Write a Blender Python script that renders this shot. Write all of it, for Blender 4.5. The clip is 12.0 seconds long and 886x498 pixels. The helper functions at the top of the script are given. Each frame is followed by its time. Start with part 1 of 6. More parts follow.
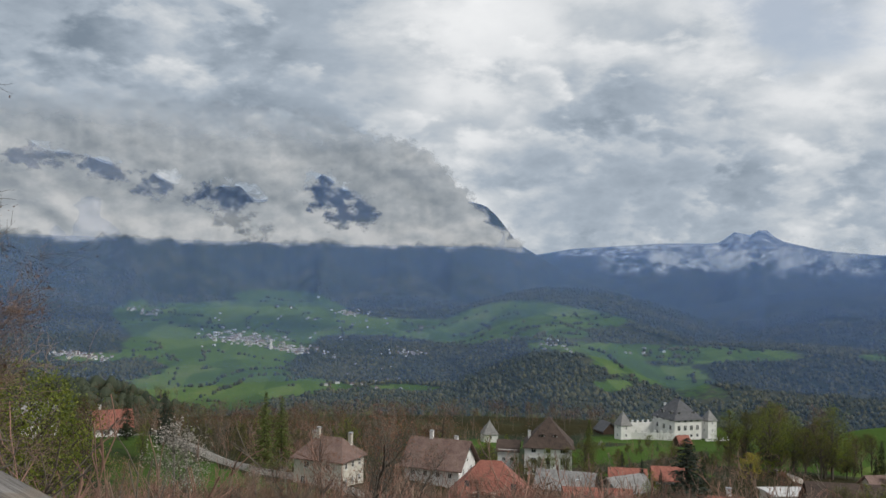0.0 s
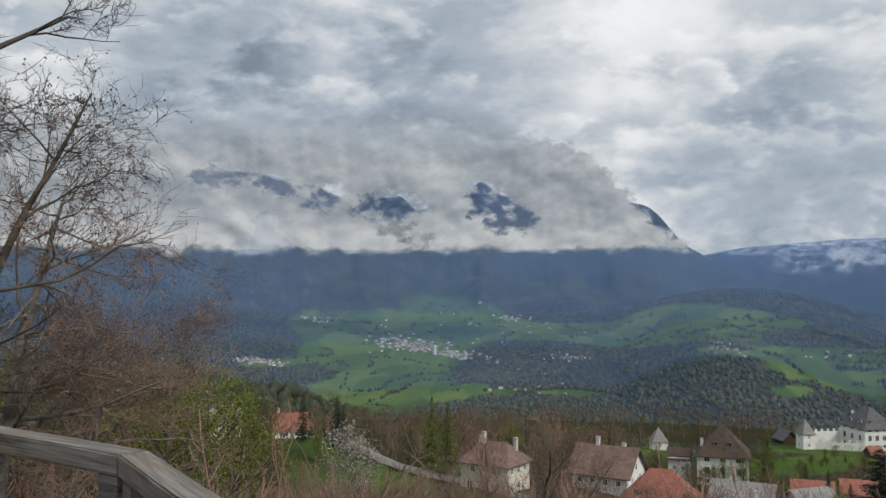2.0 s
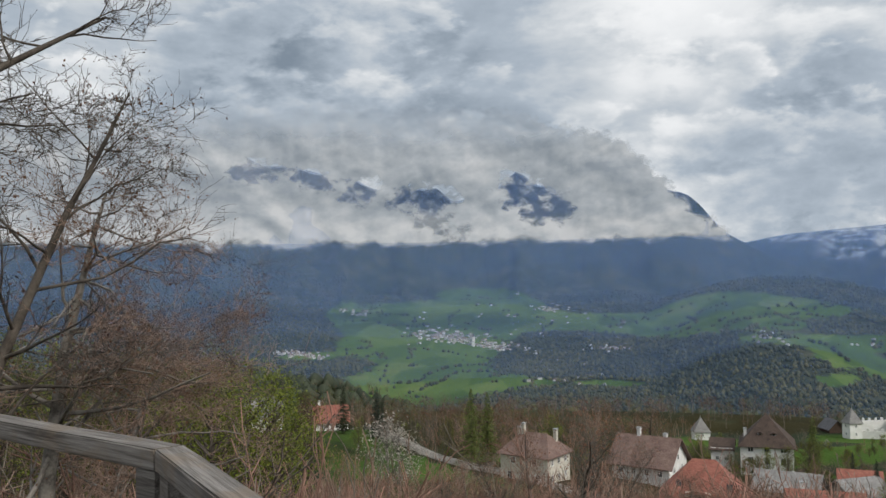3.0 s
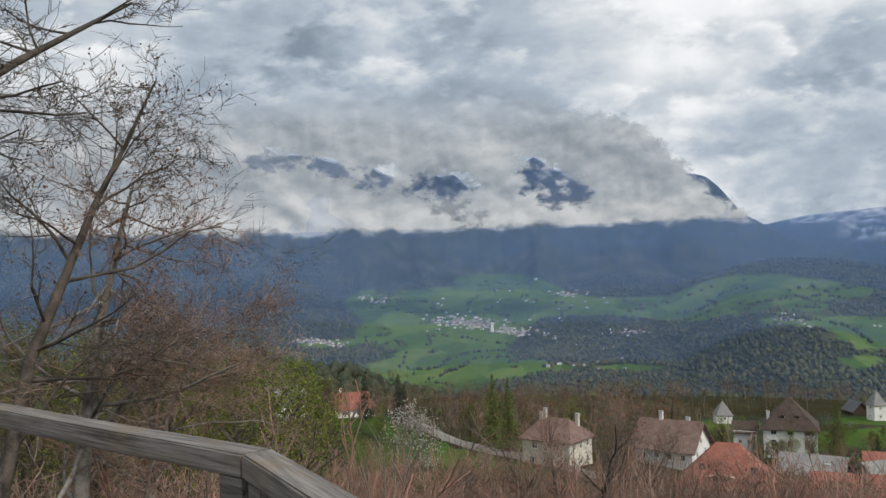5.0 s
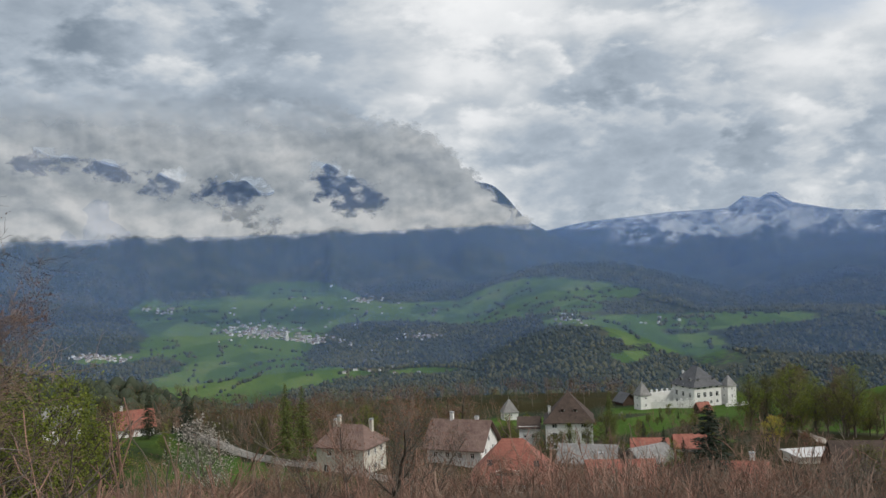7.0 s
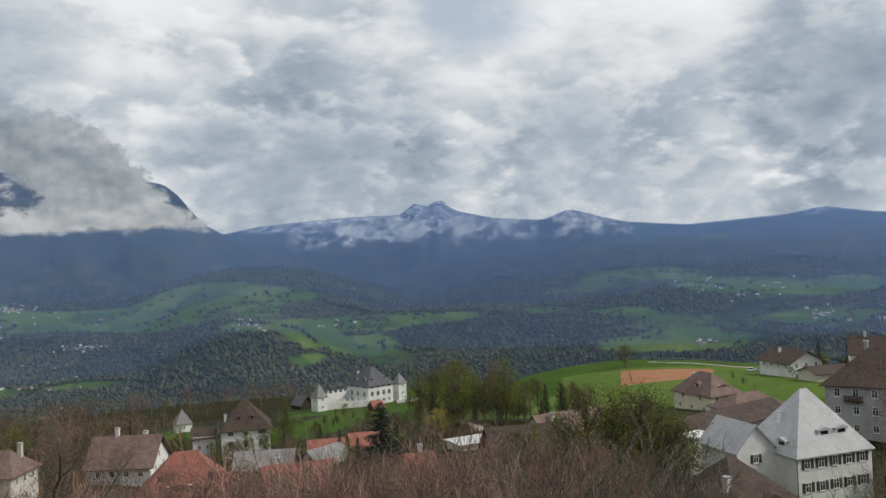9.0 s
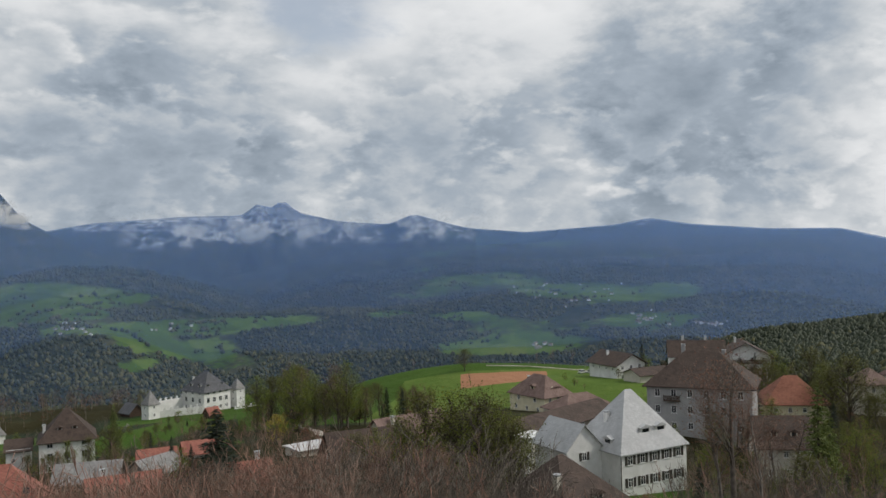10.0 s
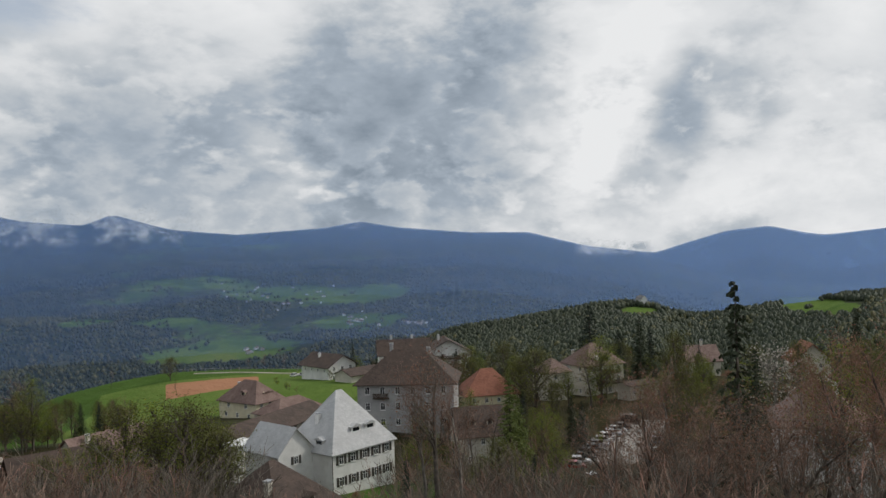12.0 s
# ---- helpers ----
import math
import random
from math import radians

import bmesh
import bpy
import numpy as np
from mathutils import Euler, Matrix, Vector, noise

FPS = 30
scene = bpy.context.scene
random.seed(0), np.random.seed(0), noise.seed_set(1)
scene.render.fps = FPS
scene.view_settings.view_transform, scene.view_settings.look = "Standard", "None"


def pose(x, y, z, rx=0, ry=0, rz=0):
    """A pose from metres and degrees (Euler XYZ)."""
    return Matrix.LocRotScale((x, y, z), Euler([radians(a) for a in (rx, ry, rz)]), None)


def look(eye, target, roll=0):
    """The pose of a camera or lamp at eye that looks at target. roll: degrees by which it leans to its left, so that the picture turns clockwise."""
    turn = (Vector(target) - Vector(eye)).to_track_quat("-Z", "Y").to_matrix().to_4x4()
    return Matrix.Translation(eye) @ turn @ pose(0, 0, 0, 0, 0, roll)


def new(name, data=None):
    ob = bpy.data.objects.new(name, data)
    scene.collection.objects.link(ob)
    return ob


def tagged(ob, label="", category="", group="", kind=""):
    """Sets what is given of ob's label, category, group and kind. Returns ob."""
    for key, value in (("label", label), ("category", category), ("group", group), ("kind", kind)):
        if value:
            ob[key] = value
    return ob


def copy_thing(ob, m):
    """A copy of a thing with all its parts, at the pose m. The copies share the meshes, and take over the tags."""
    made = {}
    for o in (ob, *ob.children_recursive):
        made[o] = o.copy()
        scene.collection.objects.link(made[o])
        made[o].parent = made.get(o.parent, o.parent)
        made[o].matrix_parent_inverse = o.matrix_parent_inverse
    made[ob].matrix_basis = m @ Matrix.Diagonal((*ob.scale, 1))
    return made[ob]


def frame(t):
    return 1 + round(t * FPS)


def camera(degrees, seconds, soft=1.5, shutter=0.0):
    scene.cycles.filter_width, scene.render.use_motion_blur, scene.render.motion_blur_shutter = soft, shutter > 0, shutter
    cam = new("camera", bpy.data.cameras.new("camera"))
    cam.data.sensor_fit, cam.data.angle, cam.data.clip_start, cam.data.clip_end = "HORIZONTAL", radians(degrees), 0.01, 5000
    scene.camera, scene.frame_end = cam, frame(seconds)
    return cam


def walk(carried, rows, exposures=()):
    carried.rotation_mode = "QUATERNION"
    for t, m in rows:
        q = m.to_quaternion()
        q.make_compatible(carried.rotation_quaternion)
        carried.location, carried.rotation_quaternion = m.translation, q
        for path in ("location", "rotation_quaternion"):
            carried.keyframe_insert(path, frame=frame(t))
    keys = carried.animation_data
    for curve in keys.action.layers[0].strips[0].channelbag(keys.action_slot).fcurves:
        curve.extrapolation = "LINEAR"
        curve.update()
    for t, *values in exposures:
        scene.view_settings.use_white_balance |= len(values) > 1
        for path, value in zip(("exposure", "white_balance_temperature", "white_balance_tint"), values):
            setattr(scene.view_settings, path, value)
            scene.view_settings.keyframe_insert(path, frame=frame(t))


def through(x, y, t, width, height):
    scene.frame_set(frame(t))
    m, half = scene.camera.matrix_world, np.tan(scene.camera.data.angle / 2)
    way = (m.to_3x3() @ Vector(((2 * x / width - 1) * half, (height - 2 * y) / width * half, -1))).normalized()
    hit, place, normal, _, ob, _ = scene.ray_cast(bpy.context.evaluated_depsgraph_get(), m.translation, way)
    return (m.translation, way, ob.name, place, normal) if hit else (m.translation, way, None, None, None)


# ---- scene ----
cam = camera(56.61, 12.0)
walk(cam, [
    (0.0, pose(-0.03, -0.1, 1.6, 92.50, -1.00, -0.04)),
    (0.5, pose(-0.045, -0.09, 1.6, 92.63, -0.73, 1.27)),
    (1.0, pose(-0.056, -0.081, 1.6, 92.73, -0.31, 5.75)),
    (1.5, pose(-0.074, -0.026, 1.6, 92.79, -0.12, 8.94)),
    (2.0, pose(-0.041, -0.019, 1.6, 92.77, 0.15, 11.10)),
    (2.5, pose(0, 0, 1.6, 92.49, 0.53, 13.35)),
    (4.5, pose(-0.277, 0.099, 1.6, 91.51, 1.59, 14.02)),
    (5.0, pose(-0.381, 0.222, 1.6, 91.30, 1.69, 14.94)),
    (5.5, pose(-0.552, 0.444, 1.6, 91.35, 1.51, 14.43)),
    (6.0, pose(-0.297, 0.45, 1.6, 91.57, 1.61, 10.03)),
    (6.5, pose(-0.06, 0.37, 1.6, 91.19, 2.17, 3.52)),
    (6.6, pose(-0.03, 0.36, 1.6, 91.23, 2.24, 2.86)),
    (8.4, pose(0.14, 0.285, 1.6, 90.89, 2.84, -11.26)),
    (8.5, pose(0.15, 0.28, 1.6, 90.84, 2.81, -12.90)),
    (9.0, pose(0.19, 0.25, 1.6, 90.56, 2.61, -21.38)),
    (9.5, pose(0.22, 0.22, 1.6, 90.46, 2.22, -26.55)),
    (10.0, pose(0.25, 0.19, 1.6, 90.44, 1.60, -32.20)),
    (10.5, pose(0.28, 0.16, 1.6, 90.46, 1.49, -38.47)),
    (11.0, pose(0.31, 0.13, 1.6, 90.31, 1.66, -43.89)),
    (11.5, pose(0.33, 0.11, 1.6, 90.16, 1.82, -48.39)),
    (12.0, pose(0.35, 0.1, 1.6, 90.05, 1.80, -52.05)),
], [(0.0, 0.0), (2.5, 0.05), (4.5, 0.18), (6.0, 0.18), (6.5, 0.08), (9.0, 0.02), (10.5, -0.14), (12.0, -0.12)])

# ---------------------------------------------------------------- world, sun
world = bpy.data.worlds.new("sky")
scene.world = world
world.use_nodes = True
WN, WL = world.node_tree.nodes, world.node_tree.links
WN.clear()


class Nodes:
    """Short hand for building node trees."""

    def __init__(self, tree):
        self.n, self.l = tree.nodes, tree.links

    def put(self, sock, value):
        if isinstance(value, bpy.types.NodeSocket):
            self.l.new(value, sock)
        else:
            sock.default_value = value

    def math(self, op, a, b=0.0, c=0.0, clamp=False):
        m = self.n.new("ShaderNodeMath")
        m.operation, m.use_clamp = op, clamp
        for s, v in zip(m.inputs, (a, b, c)):
            self.put(s, v)
        return m.outputs[0]

    def vec(self, op, a, b=(0, 0, 0)):
        m = self.n.new("ShaderNodeVectorMath")
        m.operation = op
        self.put(m.inputs[0], a)
        self.put(m.inputs[1], b)
        return m.outputs["Value"] if op in ("DOT_PRODUCT", "LENGTH", "DISTANCE") else m.outputs[0]

    def noise(self, v, scale, detail=4.0, rough=0.55, distort=0.0):
        m = self.n.new("ShaderNodeTexNoise")
        self.put(m.inputs["Vector"], v)
        m.inputs["Scale"].default_value, m.inputs["Detail"].default_value = scale, detail
        m.inputs["Roughness"].default_value, m.inputs["Distortion"].default_value = rough, distort
        return m.outputs["Fac"]

    def ramp(self, fac, stops):
        m = self.n.new("ShaderNodeValToRGB")
        self.put(m.inputs[0], fac)
        els = m.color_ramp.elements
        while len(els) < len(stops):
            els.new(0.5)
        for e, (p, c) in zip(els, stops):
            e.position, e.color = p, (*c, 1) if len(c) == 3 else c
        return m.outputs[0]

    def span(self, v, a, b, c=0.0, d=1.0):
        m = self.n.new("ShaderNodeMapRange")
        m.interpolation_type = "SMOOTHSTEP"
        for s, x in zip(m.inputs, (v, a, b, c, d)):
            self.put(s, x)
        return m.outputs[0]

    def mix(self, f, a, b):
        m = self.n.new("ShaderNodeMix")
        m.data_type = "RGBA"
        self.put(m.inputs[0], f)
        self.put(m.inputs[6], a)
        self.put(m.inputs[7], b)
        return m.outputs[2]


def direction(az, el):
    a, e = radians(az), radians(el)
    return Vector((math.sin(a) * math.cos(e), math.cos(a) * math.cos(e), math.sin(e)))


SUN_AZ, SUN_EL = 118.0, 42.0
k = Nodes(world.node_tree)
sky = WN.new("ShaderNodeTexSky")
sky.sky_type, sky.sun_disc = "NISHITA", False
sky.sun_elevation, sky.sun_rotation = radians(SUN_EL), radians(SUN_AZ)
blue = k.vec("SCALE", sky.outputs[0])
blue.node.inputs["Scale"].default_value = 0.10
co = WN.new("ShaderNodeTexCoord").outputs["Generated"]
sep = WN.new("ShaderNodeSeparateXYZ")
WL.new(co, sep.inputs[0])
up = k.math("MAXIMUM", sep.outputs[2], 0.0)
# a cloud deck seen in perspective: a little flattened towards the horizon
flat = WN.new("ShaderNodeCombineXYZ")
den = k.math("ADD", up, 0.85)
k.put(flat.inputs[0], k.math("DIVIDE", sep.outputs[0], den))
k.put(flat.inputs[1], k.math("DIVIDE", sep.outputs[1], den))
k.put(flat.inputs[2], k.math("MULTIPLY", sep.outputs[2], 1.45))
def billows(q, v, scale, detail=3.0, rough=0.55):
    """Rounded heaps like the tops of cumulus."""
    m = q.n.new("ShaderNodeTexVoronoi")
    m.feature, m.normalize = "SMOOTH_F1", True
    q.put(m.inputs["Vector"], v)
    m.inputs["Scale"].default_value, m.inputs["Detail"].default_value = scale, detail
    m.inputs["Roughness"].default_value, m.inputs["Smoothness"].default_value = rough, 0.35
    return q.math("SUBTRACT", 1.0, m.outputs["Distance"])



def cloud_body(q, v, scale):
    """Thickness of cloud: broad masses broken into rounded heaps."""
    n = q.n.new("ShaderNodeTexNoise")
    q.put(n.inputs["Vector"], v)
    n.inputs["Scale"].default_value, n.inputs["Detail"].default_value = scale * 1.4, 5.0
    curl = q.vec("SCALE", n.outputs["Color"])
    curl.node.inputs["Scale"].default_value = 0.55 / scale
    heap = billows(q, q.vec("ADD", v, curl), scale * 1.7, 3.0, 0.55)
    return q.math("ADD", q.math("MULTIPLY", q.noise(v, scale, 9, 0.56, 0.15), 0.8), q.math("MULTIPLY", heap, 0.42))


def cloud_lit(q, v, scale, towards):
    """Thickness, and how much a place faces the light."""
    a, b = cloud_body(q, v, scale), cloud_body(q, q.vec("ADD", v, towards), scale)
    return a, q.math("SUBTRACT", a, b)


warp = k.math("SUBTRACT", k.noise(flat.outputs[0], 7.0, 8, 0.6, 0.1), 0.5)
# masses of thick and thin cloud: azimuth, elevation, half width in degrees, brighter or darker
mass = 0.0
for az, el, wide, amount in ((-20, 17, 12, -0.05), (0, 20, 12, 0.14), (20, 16, 9, 0.10), (12, 8.5, 10, -0.16), (-8, 10.5, 10, -0.16), (-27, 11, 9, -0.12),
                             (51, 9.0, 9, -0.20), (34, 6.0, 9, -0.12), (70.5, 8.6, 4.0, -0.15), (66.8, 6.6, 3.5, -0.13),
                             (66, 3.5, 7, 0.12), (74, 16, 14, 0.12), (62, 11, 6, 0.10), (40, 3.5, 7, 0.05), (32, 17, 9, 0.08), (80, 6, 9, 0.08), (55, 3, 8, 0.10), (44, 18, 8, 0.02),
                             (58, 17, 6, -0.10), (24, 11, 8, -0.04)):
    near = k.math("ADD", k.vec("DOT_PRODUCT", co, direction(az, el)), k.math("MULTIPLY", warp, 2.6 * (1 - math.cos(radians(wide * 1.25)))))
    mass = k.math("ADD", mass, k.math("MULTIPLY", k.span(near, math.cos(radians(wide * 1.25)), 1.0), amount))
# a bright veil behind, and banks before it: thin bright rims, thick grey middles
tone = k.math("ADD", k.math("ADD", k.math("MULTIPLY", k.noise(flat.outputs[0], 4.0, 8, 0.55, 0.2), 0.55), 0.40), k.math("MULTIPLY", mass, 0.8))
for shift, scale, start, rim, thick, shade in (((0, 0, 0), 2.2, 0.55, 0.66, 1.15, 1.5), ((3.1, 1.7, 0.4), 4.4, 0.62, 0.66, 1.30, 1.3), ((7.3, 2.2, 5.1), 8.0, 0.70, 0.70, 1.2, 0.9)):
    body, lit = cloud_lit(k, k.vec("ADD", flat.outputs[0], shift), scale, (0.075 / scale, -0.015 / scale, 0.15 / scale))
    deep = k.math("SUBTRACT", k.math("SUBTRACT", body, k.math("MULTIPLY", mass, 0.50)), start)
    layer = k.math("SUBTRACT", k.math("ADD", k.math("ADD", k.math("MULTIPLY", lit, shade), rim), k.math("MULTIPLY", mass, 0.80)), k.math("MULTIPLY", deep, thick))
    cover_by = k.math("MULTIPLY", k.span(deep, 0.0, 0.11), 0.82)
    tone = k.math("ADD", k.math("MULTIPLY", tone, k.math("SUBTRACT", 1.0, cover_by)), k.math("MULTIPLY", layer, cover_by))
tone = k.math("ADD", k.math("MULTIPLY", tone, 1.38), -0.21)
clouds = k.ramp(tone, [(0.05, (0.20, 0.25, 0.31)), (0.38, (0.39, 0.45, 0.52)), (0.52, (0.55, 0.59, 0.63)), (0.66, (0.74, 0.76, 0.78)), (0.85, (0.88, 0.89, 0.90))])
gap = 0.0
for az, el, wide in ((24.5, 17.5, 5.5), (28, 21, 5), (20, 22, 5)):
    near = k.math("ADD", k.vec("DOT_PRODUCT", co, direction(az, el)), k.math("MULTIPLY", warp, 2.6 * (1 - math.cos(radians(wide)))))
    gap = k.math("MAXIMUM", gap, k.span(near, math.cos(radians(wide)), math.cos(radians(wide * 0.45))))
gap = k.math("MULTIPLY", gap, 0.85)
blue = k.mix(0.35, blue, (0.80, 0.84, 0.88, 1))
clouds = k.mix(gap, clouds, blue)
bg = WN.new("ShaderNodeBackground")
WL.new(clouds, bg.inputs[0])
bg.inputs[1].default_value = 1.0
WL.new(bg.outputs[0], WN.new("ShaderNodeOutputWorld").inputs[0])

sun = new("sun", bpy.data.lights.new("sun", "SUN"))
sun.data.energy, sun.data.angle, sun.data.color = 2.2, radians(10), (1.0, 0.95, 0.87)
sun.matrix_world = look(direction(SUN_AZ, SUN_EL) * 100, (0, 0, 0))

# ---------------------------------------------------------------- materials


def material(name, rough=0.8, metal=0.0):
    m = bpy.data.materials.new(name)
    m.use_nodes = True
    b = m.node_tree.nodes["Principled BSDF"]
    b.inputs["Roughness"].default_value, b.inputs["Metallic"].default_value = rough, metal
    b.inputs["Specular IOR Level"].default_value = 0.3
    return m, Nodes(m.node_tree), b


def bump(q, b, height, strength=0.4, distance=0.05):
    n = q.n.new("ShaderNodeBump")
    n.inputs["Strength"].default_value, n.inputs["Distance"].default_value = strength, distance
    q.put(n.inputs["Height"], height)
    q.put(b.inputs["Normal"], n.outputs[0])


def pos(q):
    return q.n.new("ShaderNodeTexCoord").outputs["Object"]


def rand(q):
    return q.n.new("ShaderNodeObjectInfo").outputs["Random"]


def mottled(name, dark, light, scale=2.0, rough=0.85, relief=0.3, depth=0.02, fine=30.0, metal=0.0):
    """A plain surface with stains and grain at two sizes."""
    m, q, b = material(name, rough, metal)
    p = pos(q)
    a = q.noise(p, scale, 6, 0.6, 0.3)
    g = q.noise(p, fine, 4, 0.6)
    f = q.math("ADD", q.math("MULTIPLY", a, 0.7), q.math("MULTIPLY", g, 0.3))
    q.put(b.inputs["Base Color"], q.ramp(f, [(0.34, dark), (0.64, light)]))
    bump(q, b, f, relief, depth)
    return m


def tiled_roof(name, dark, light, course=0.34, rough=0.8):
    """Roof tiles in courses: relief, random shades, moss."""
    m, q, b = material(name, rough)
    p = pos(q)
    br = q.n.new("ShaderNodeTexBrick")
    mp = q.n.new("ShaderNodeSeparateXYZ")
    q.l.new(p, mp.inputs[0])
    cc = q.n.new("ShaderNodeCombineXYZ")
    q.put(cc.inputs[0], q.math("ADD", mp.outputs[0], q.math("MULTIPLY", mp.outputs[1], 1.0)))
    q.put(cc.inputs[1], mp.outputs[2])
    q.l.new(cc.outputs[0], br.inputs["Vector"])
    br.inputs["Scale"].default_value = 1.0
    br.inputs["Brick Width"].default_value, br.inputs["Row Height"].default_value = 0.3, course * 0.62
    br.inputs["Mortar Size"].default_value, br.inputs["Mortar Smooth"].default_value = 0.03, 0.6
    br.inputs["Color1"].default_value, br.inputs["Color2"].default_value = (0, 0, 0, 1), (1, 1, 1, 1)
    br.inputs["Mortar"].default_value = (0.2, 0.2, 0.2, 1)
    f = q.math("ADD", q.math("MULTIPLY", br.outputs["Color"], 0.22), q.math("MULTIPLY", q.noise(p, 0.55, 7, 0.65, 0.4), 0.8))
    q.put(b.inputs["Base Color"], q.ramp(f, [(0.30, dark), (0.72, light)]))
    bump(q, b, q.math("SUBTRACT", 1.0, br.outputs["Fac"]), 0.5, 0.04)
    return m


def foliage(name, dark, light, through=0.25):
    """Leaves: shades by clump, some light passing through."""
    m, q, b = material(name, 0.7)
    g = q.n.new("ShaderNodeNewGeometry")
    f = q.math("ADD", q.math("MULTIPLY", g.outputs["Random Per Island"], 0.6), q.math("MULTIPLY", q.noise(pos(q), 0.9, 3), 0.5))
    col = q.ramp(f, [(0.12, dark), (0.85, light)])
    q.put(b.inputs["Base Color"], col)
    t = q.n.new("ShaderNodeBsdfTranslucent")
    q.put(t.inputs[0], col)
    mx = q.n.new("ShaderNodeMixShader")
    mx.inputs[0].default_value = through
    q.l.new(b.outputs[0], mx.inputs[1])
    q.l.new(t.outputs[0], mx.inputs[2])
    q.l.new(mx.outputs[0], q.n["Material Output"].inputs[0])
    return m


PLASTER_WHITE = mottled("white_plaster", (0.62, 0.61, 0.58), (0.82, 0.81, 0.79), 0.5, 0.9, 0.15)
PLASTER_CREAM = mottled("cream_plaster", (0.58, 0.52, 0.36), (0.74, 0.68, 0.49), 0.6, 0.9, 0.15)
PLASTER_BEIGE = mottled("beige_plaster", (0.48, 0.45, 0.38), (0.64, 0.60, 0.52), 0.6, 0.9, 0.15)
PLASTER_GREY = mottled("grey_plaster", (0.30, 0.30, 0.30), (0.44, 0.43, 0.42), 0.5, 0.9, 0.2)
ROOF_RED = tiled_roof("red_tiles", (0.20, 0.070, 0.052), (0.38, 0.155, 0.115))
ROOF_BROWN = tiled_roof("brown_tiles", (0.042, 0.030, 0.025), (0.112, 0.078, 0.062))
ROOF_ROSE = tiled_roof("faded_rose_tiles", (0.125, 0.078, 0.065), (0.25, 0.172, 0.147))
ROOF_ORANGE = tiled_roof("orange_tiles", (0.19, 0.072, 0.045), (0.34, 0.14, 0.09))
ROOF_SLATE = tiled_roof("grey_slates", (0.06, 0.062, 0.068), (0.14, 0.14, 0.15), 0.25, 0.6)
ROOF_PALE = tiled_roof("pale_slates", (0.40, 0.40, 0.40), (0.56, 0.56, 0.555), 0.4, 0.7)
ROOF_SHINGLE = tiled_roof("weathered_shingles", (0.15, 0.145, 0.14), (0.33, 0.32, 0.31), 0.25)
WOOD_DARK = mottled("dark_stained_wood", (0.030, 0.020, 0.014), (0.085, 0.055, 0.038), 3.0, 0.8)
WOOD_GREY = mottled("grey_wood", (0.13, 0.115, 0.10), (0.33, 0.30, 0.27), 3.0, 0.85)
WOOD_PALE = mottled("bleached_fence_wood", (0.30, 0.27, 0.24), (0.50, 0.47, 0.43), 3.0, 0.85)
FRAME_WHITE = mottled("white_paint", (0.62, 0.62, 0.60), (0.80, 0.80, 0.78), 4.0, 0.5)
SHUTTER = mottled("dark_shutter_paint", (0.035, 0.032, 0.028), (0.07, 0.062, 0.052), 4.0, 0.6)
STONE = mottled("grey_stone", (0.20, 0.19, 0.17), (0.42, 0.40, 0.37), 1.5, 0.9, 0.6, 0.1, 8)
METAL_SHEET = mottled("sheet_metal", (0.35, 0.36, 0.37), (0.55, 0.56, 0.57), 2.0, 0.4, 0.1, 0.01, 20, 0.6)
ROOF_LIGHT = mottled("pale_gravel_roof", (0.42, 0.41, 0.40), (0.62, 0.61, 0.60), 1.0)
BARK = mottled("dark_bark", (0.035, 0.028, 0.022), (0.13, 0.11, 0.09), 3.0, 0.95, 0.8, 0.05, 18)
BARK_PALE = mottled("lichen_grey_bark", (0.06, 0.052, 0.045), (0.30, 0.275, 0.24), 2.2, 0.95, 0.8, 0.05, 14)
TWIG_BROWN = mottled("brown_twigs", (0.080, 0.054, 0.040), (0.37, 0.255, 0.195), 0.35, 0.9)
TWIG_RED = mottled("reddish_twigs", (0.10, 0.058, 0.043), (0.42, 0.245, 0.185), 0.35, 0.9)
TWIG_GREY = mottled("grey_twigs", (0.062, 0.052, 0.042), (0.235, 0.20, 0.16), 0.35, 0.9)
LEAF_YOUNG = foliage("young_green_leaves", (0.055, 0.080, 0.012), (0.25, 0.285, 0.045), 0.4)
LEAF_OLIVE = foliage("olive_spring_leaves", (0.045, 0.054, 0.012), (0.165, 0.162, 0.042), 0.35)
LEAF_YELLOW = foliage("yellow_blossom", (0.33, 0.26, 0.03), (0.58, 0.48, 0.07), 0.35)
LEAF_WHITE = foliage("white_blossom", (0.30, 0.26, 0.22), (0.58, 0.54, 0.48), 0.3)
LEAF_RED = foliage("reddish_buds", (0.16, 0.07, 0.045), (0.34, 0.17, 0.11), 0.3)
LEAF_DRY = foliage("withered_brown_leaves", (0.07, 0.035, 0.02), (0.18, 0.09, 0.05), 0.2)
NEEDLE = foliage("dark_spruce_needles", (0.016, 0.024, 0.012), (0.052, 0.066, 0.030), 0.1)
NEEDLE_BLUE = foliage("blue_green_needles", (0.014, 0.020, 0.014), (0.040, 0.054, 0.036), 0.1)
NEEDLE_LIGHT = foliage("larch_green_needles", (0.07, 0.10, 0.025), (0.17, 0.20, 0.055), 0.25)
ASPHALT = mottled("pale_worn_asphalt", (0.20, 0.185, 0.165), (0.34, 0.315, 0.285), 0.6, 0.9)
GRAVEL = mottled("gravel_path", (0.34, 0.30, 0.25), (0.52, 0.47, 0.41), 1.0, 0.95)
TYRE = mottled("black_rubber", (0.012, 0.012, 0.012), (0.03, 0.03, 0.03), 5.0, 0.9)


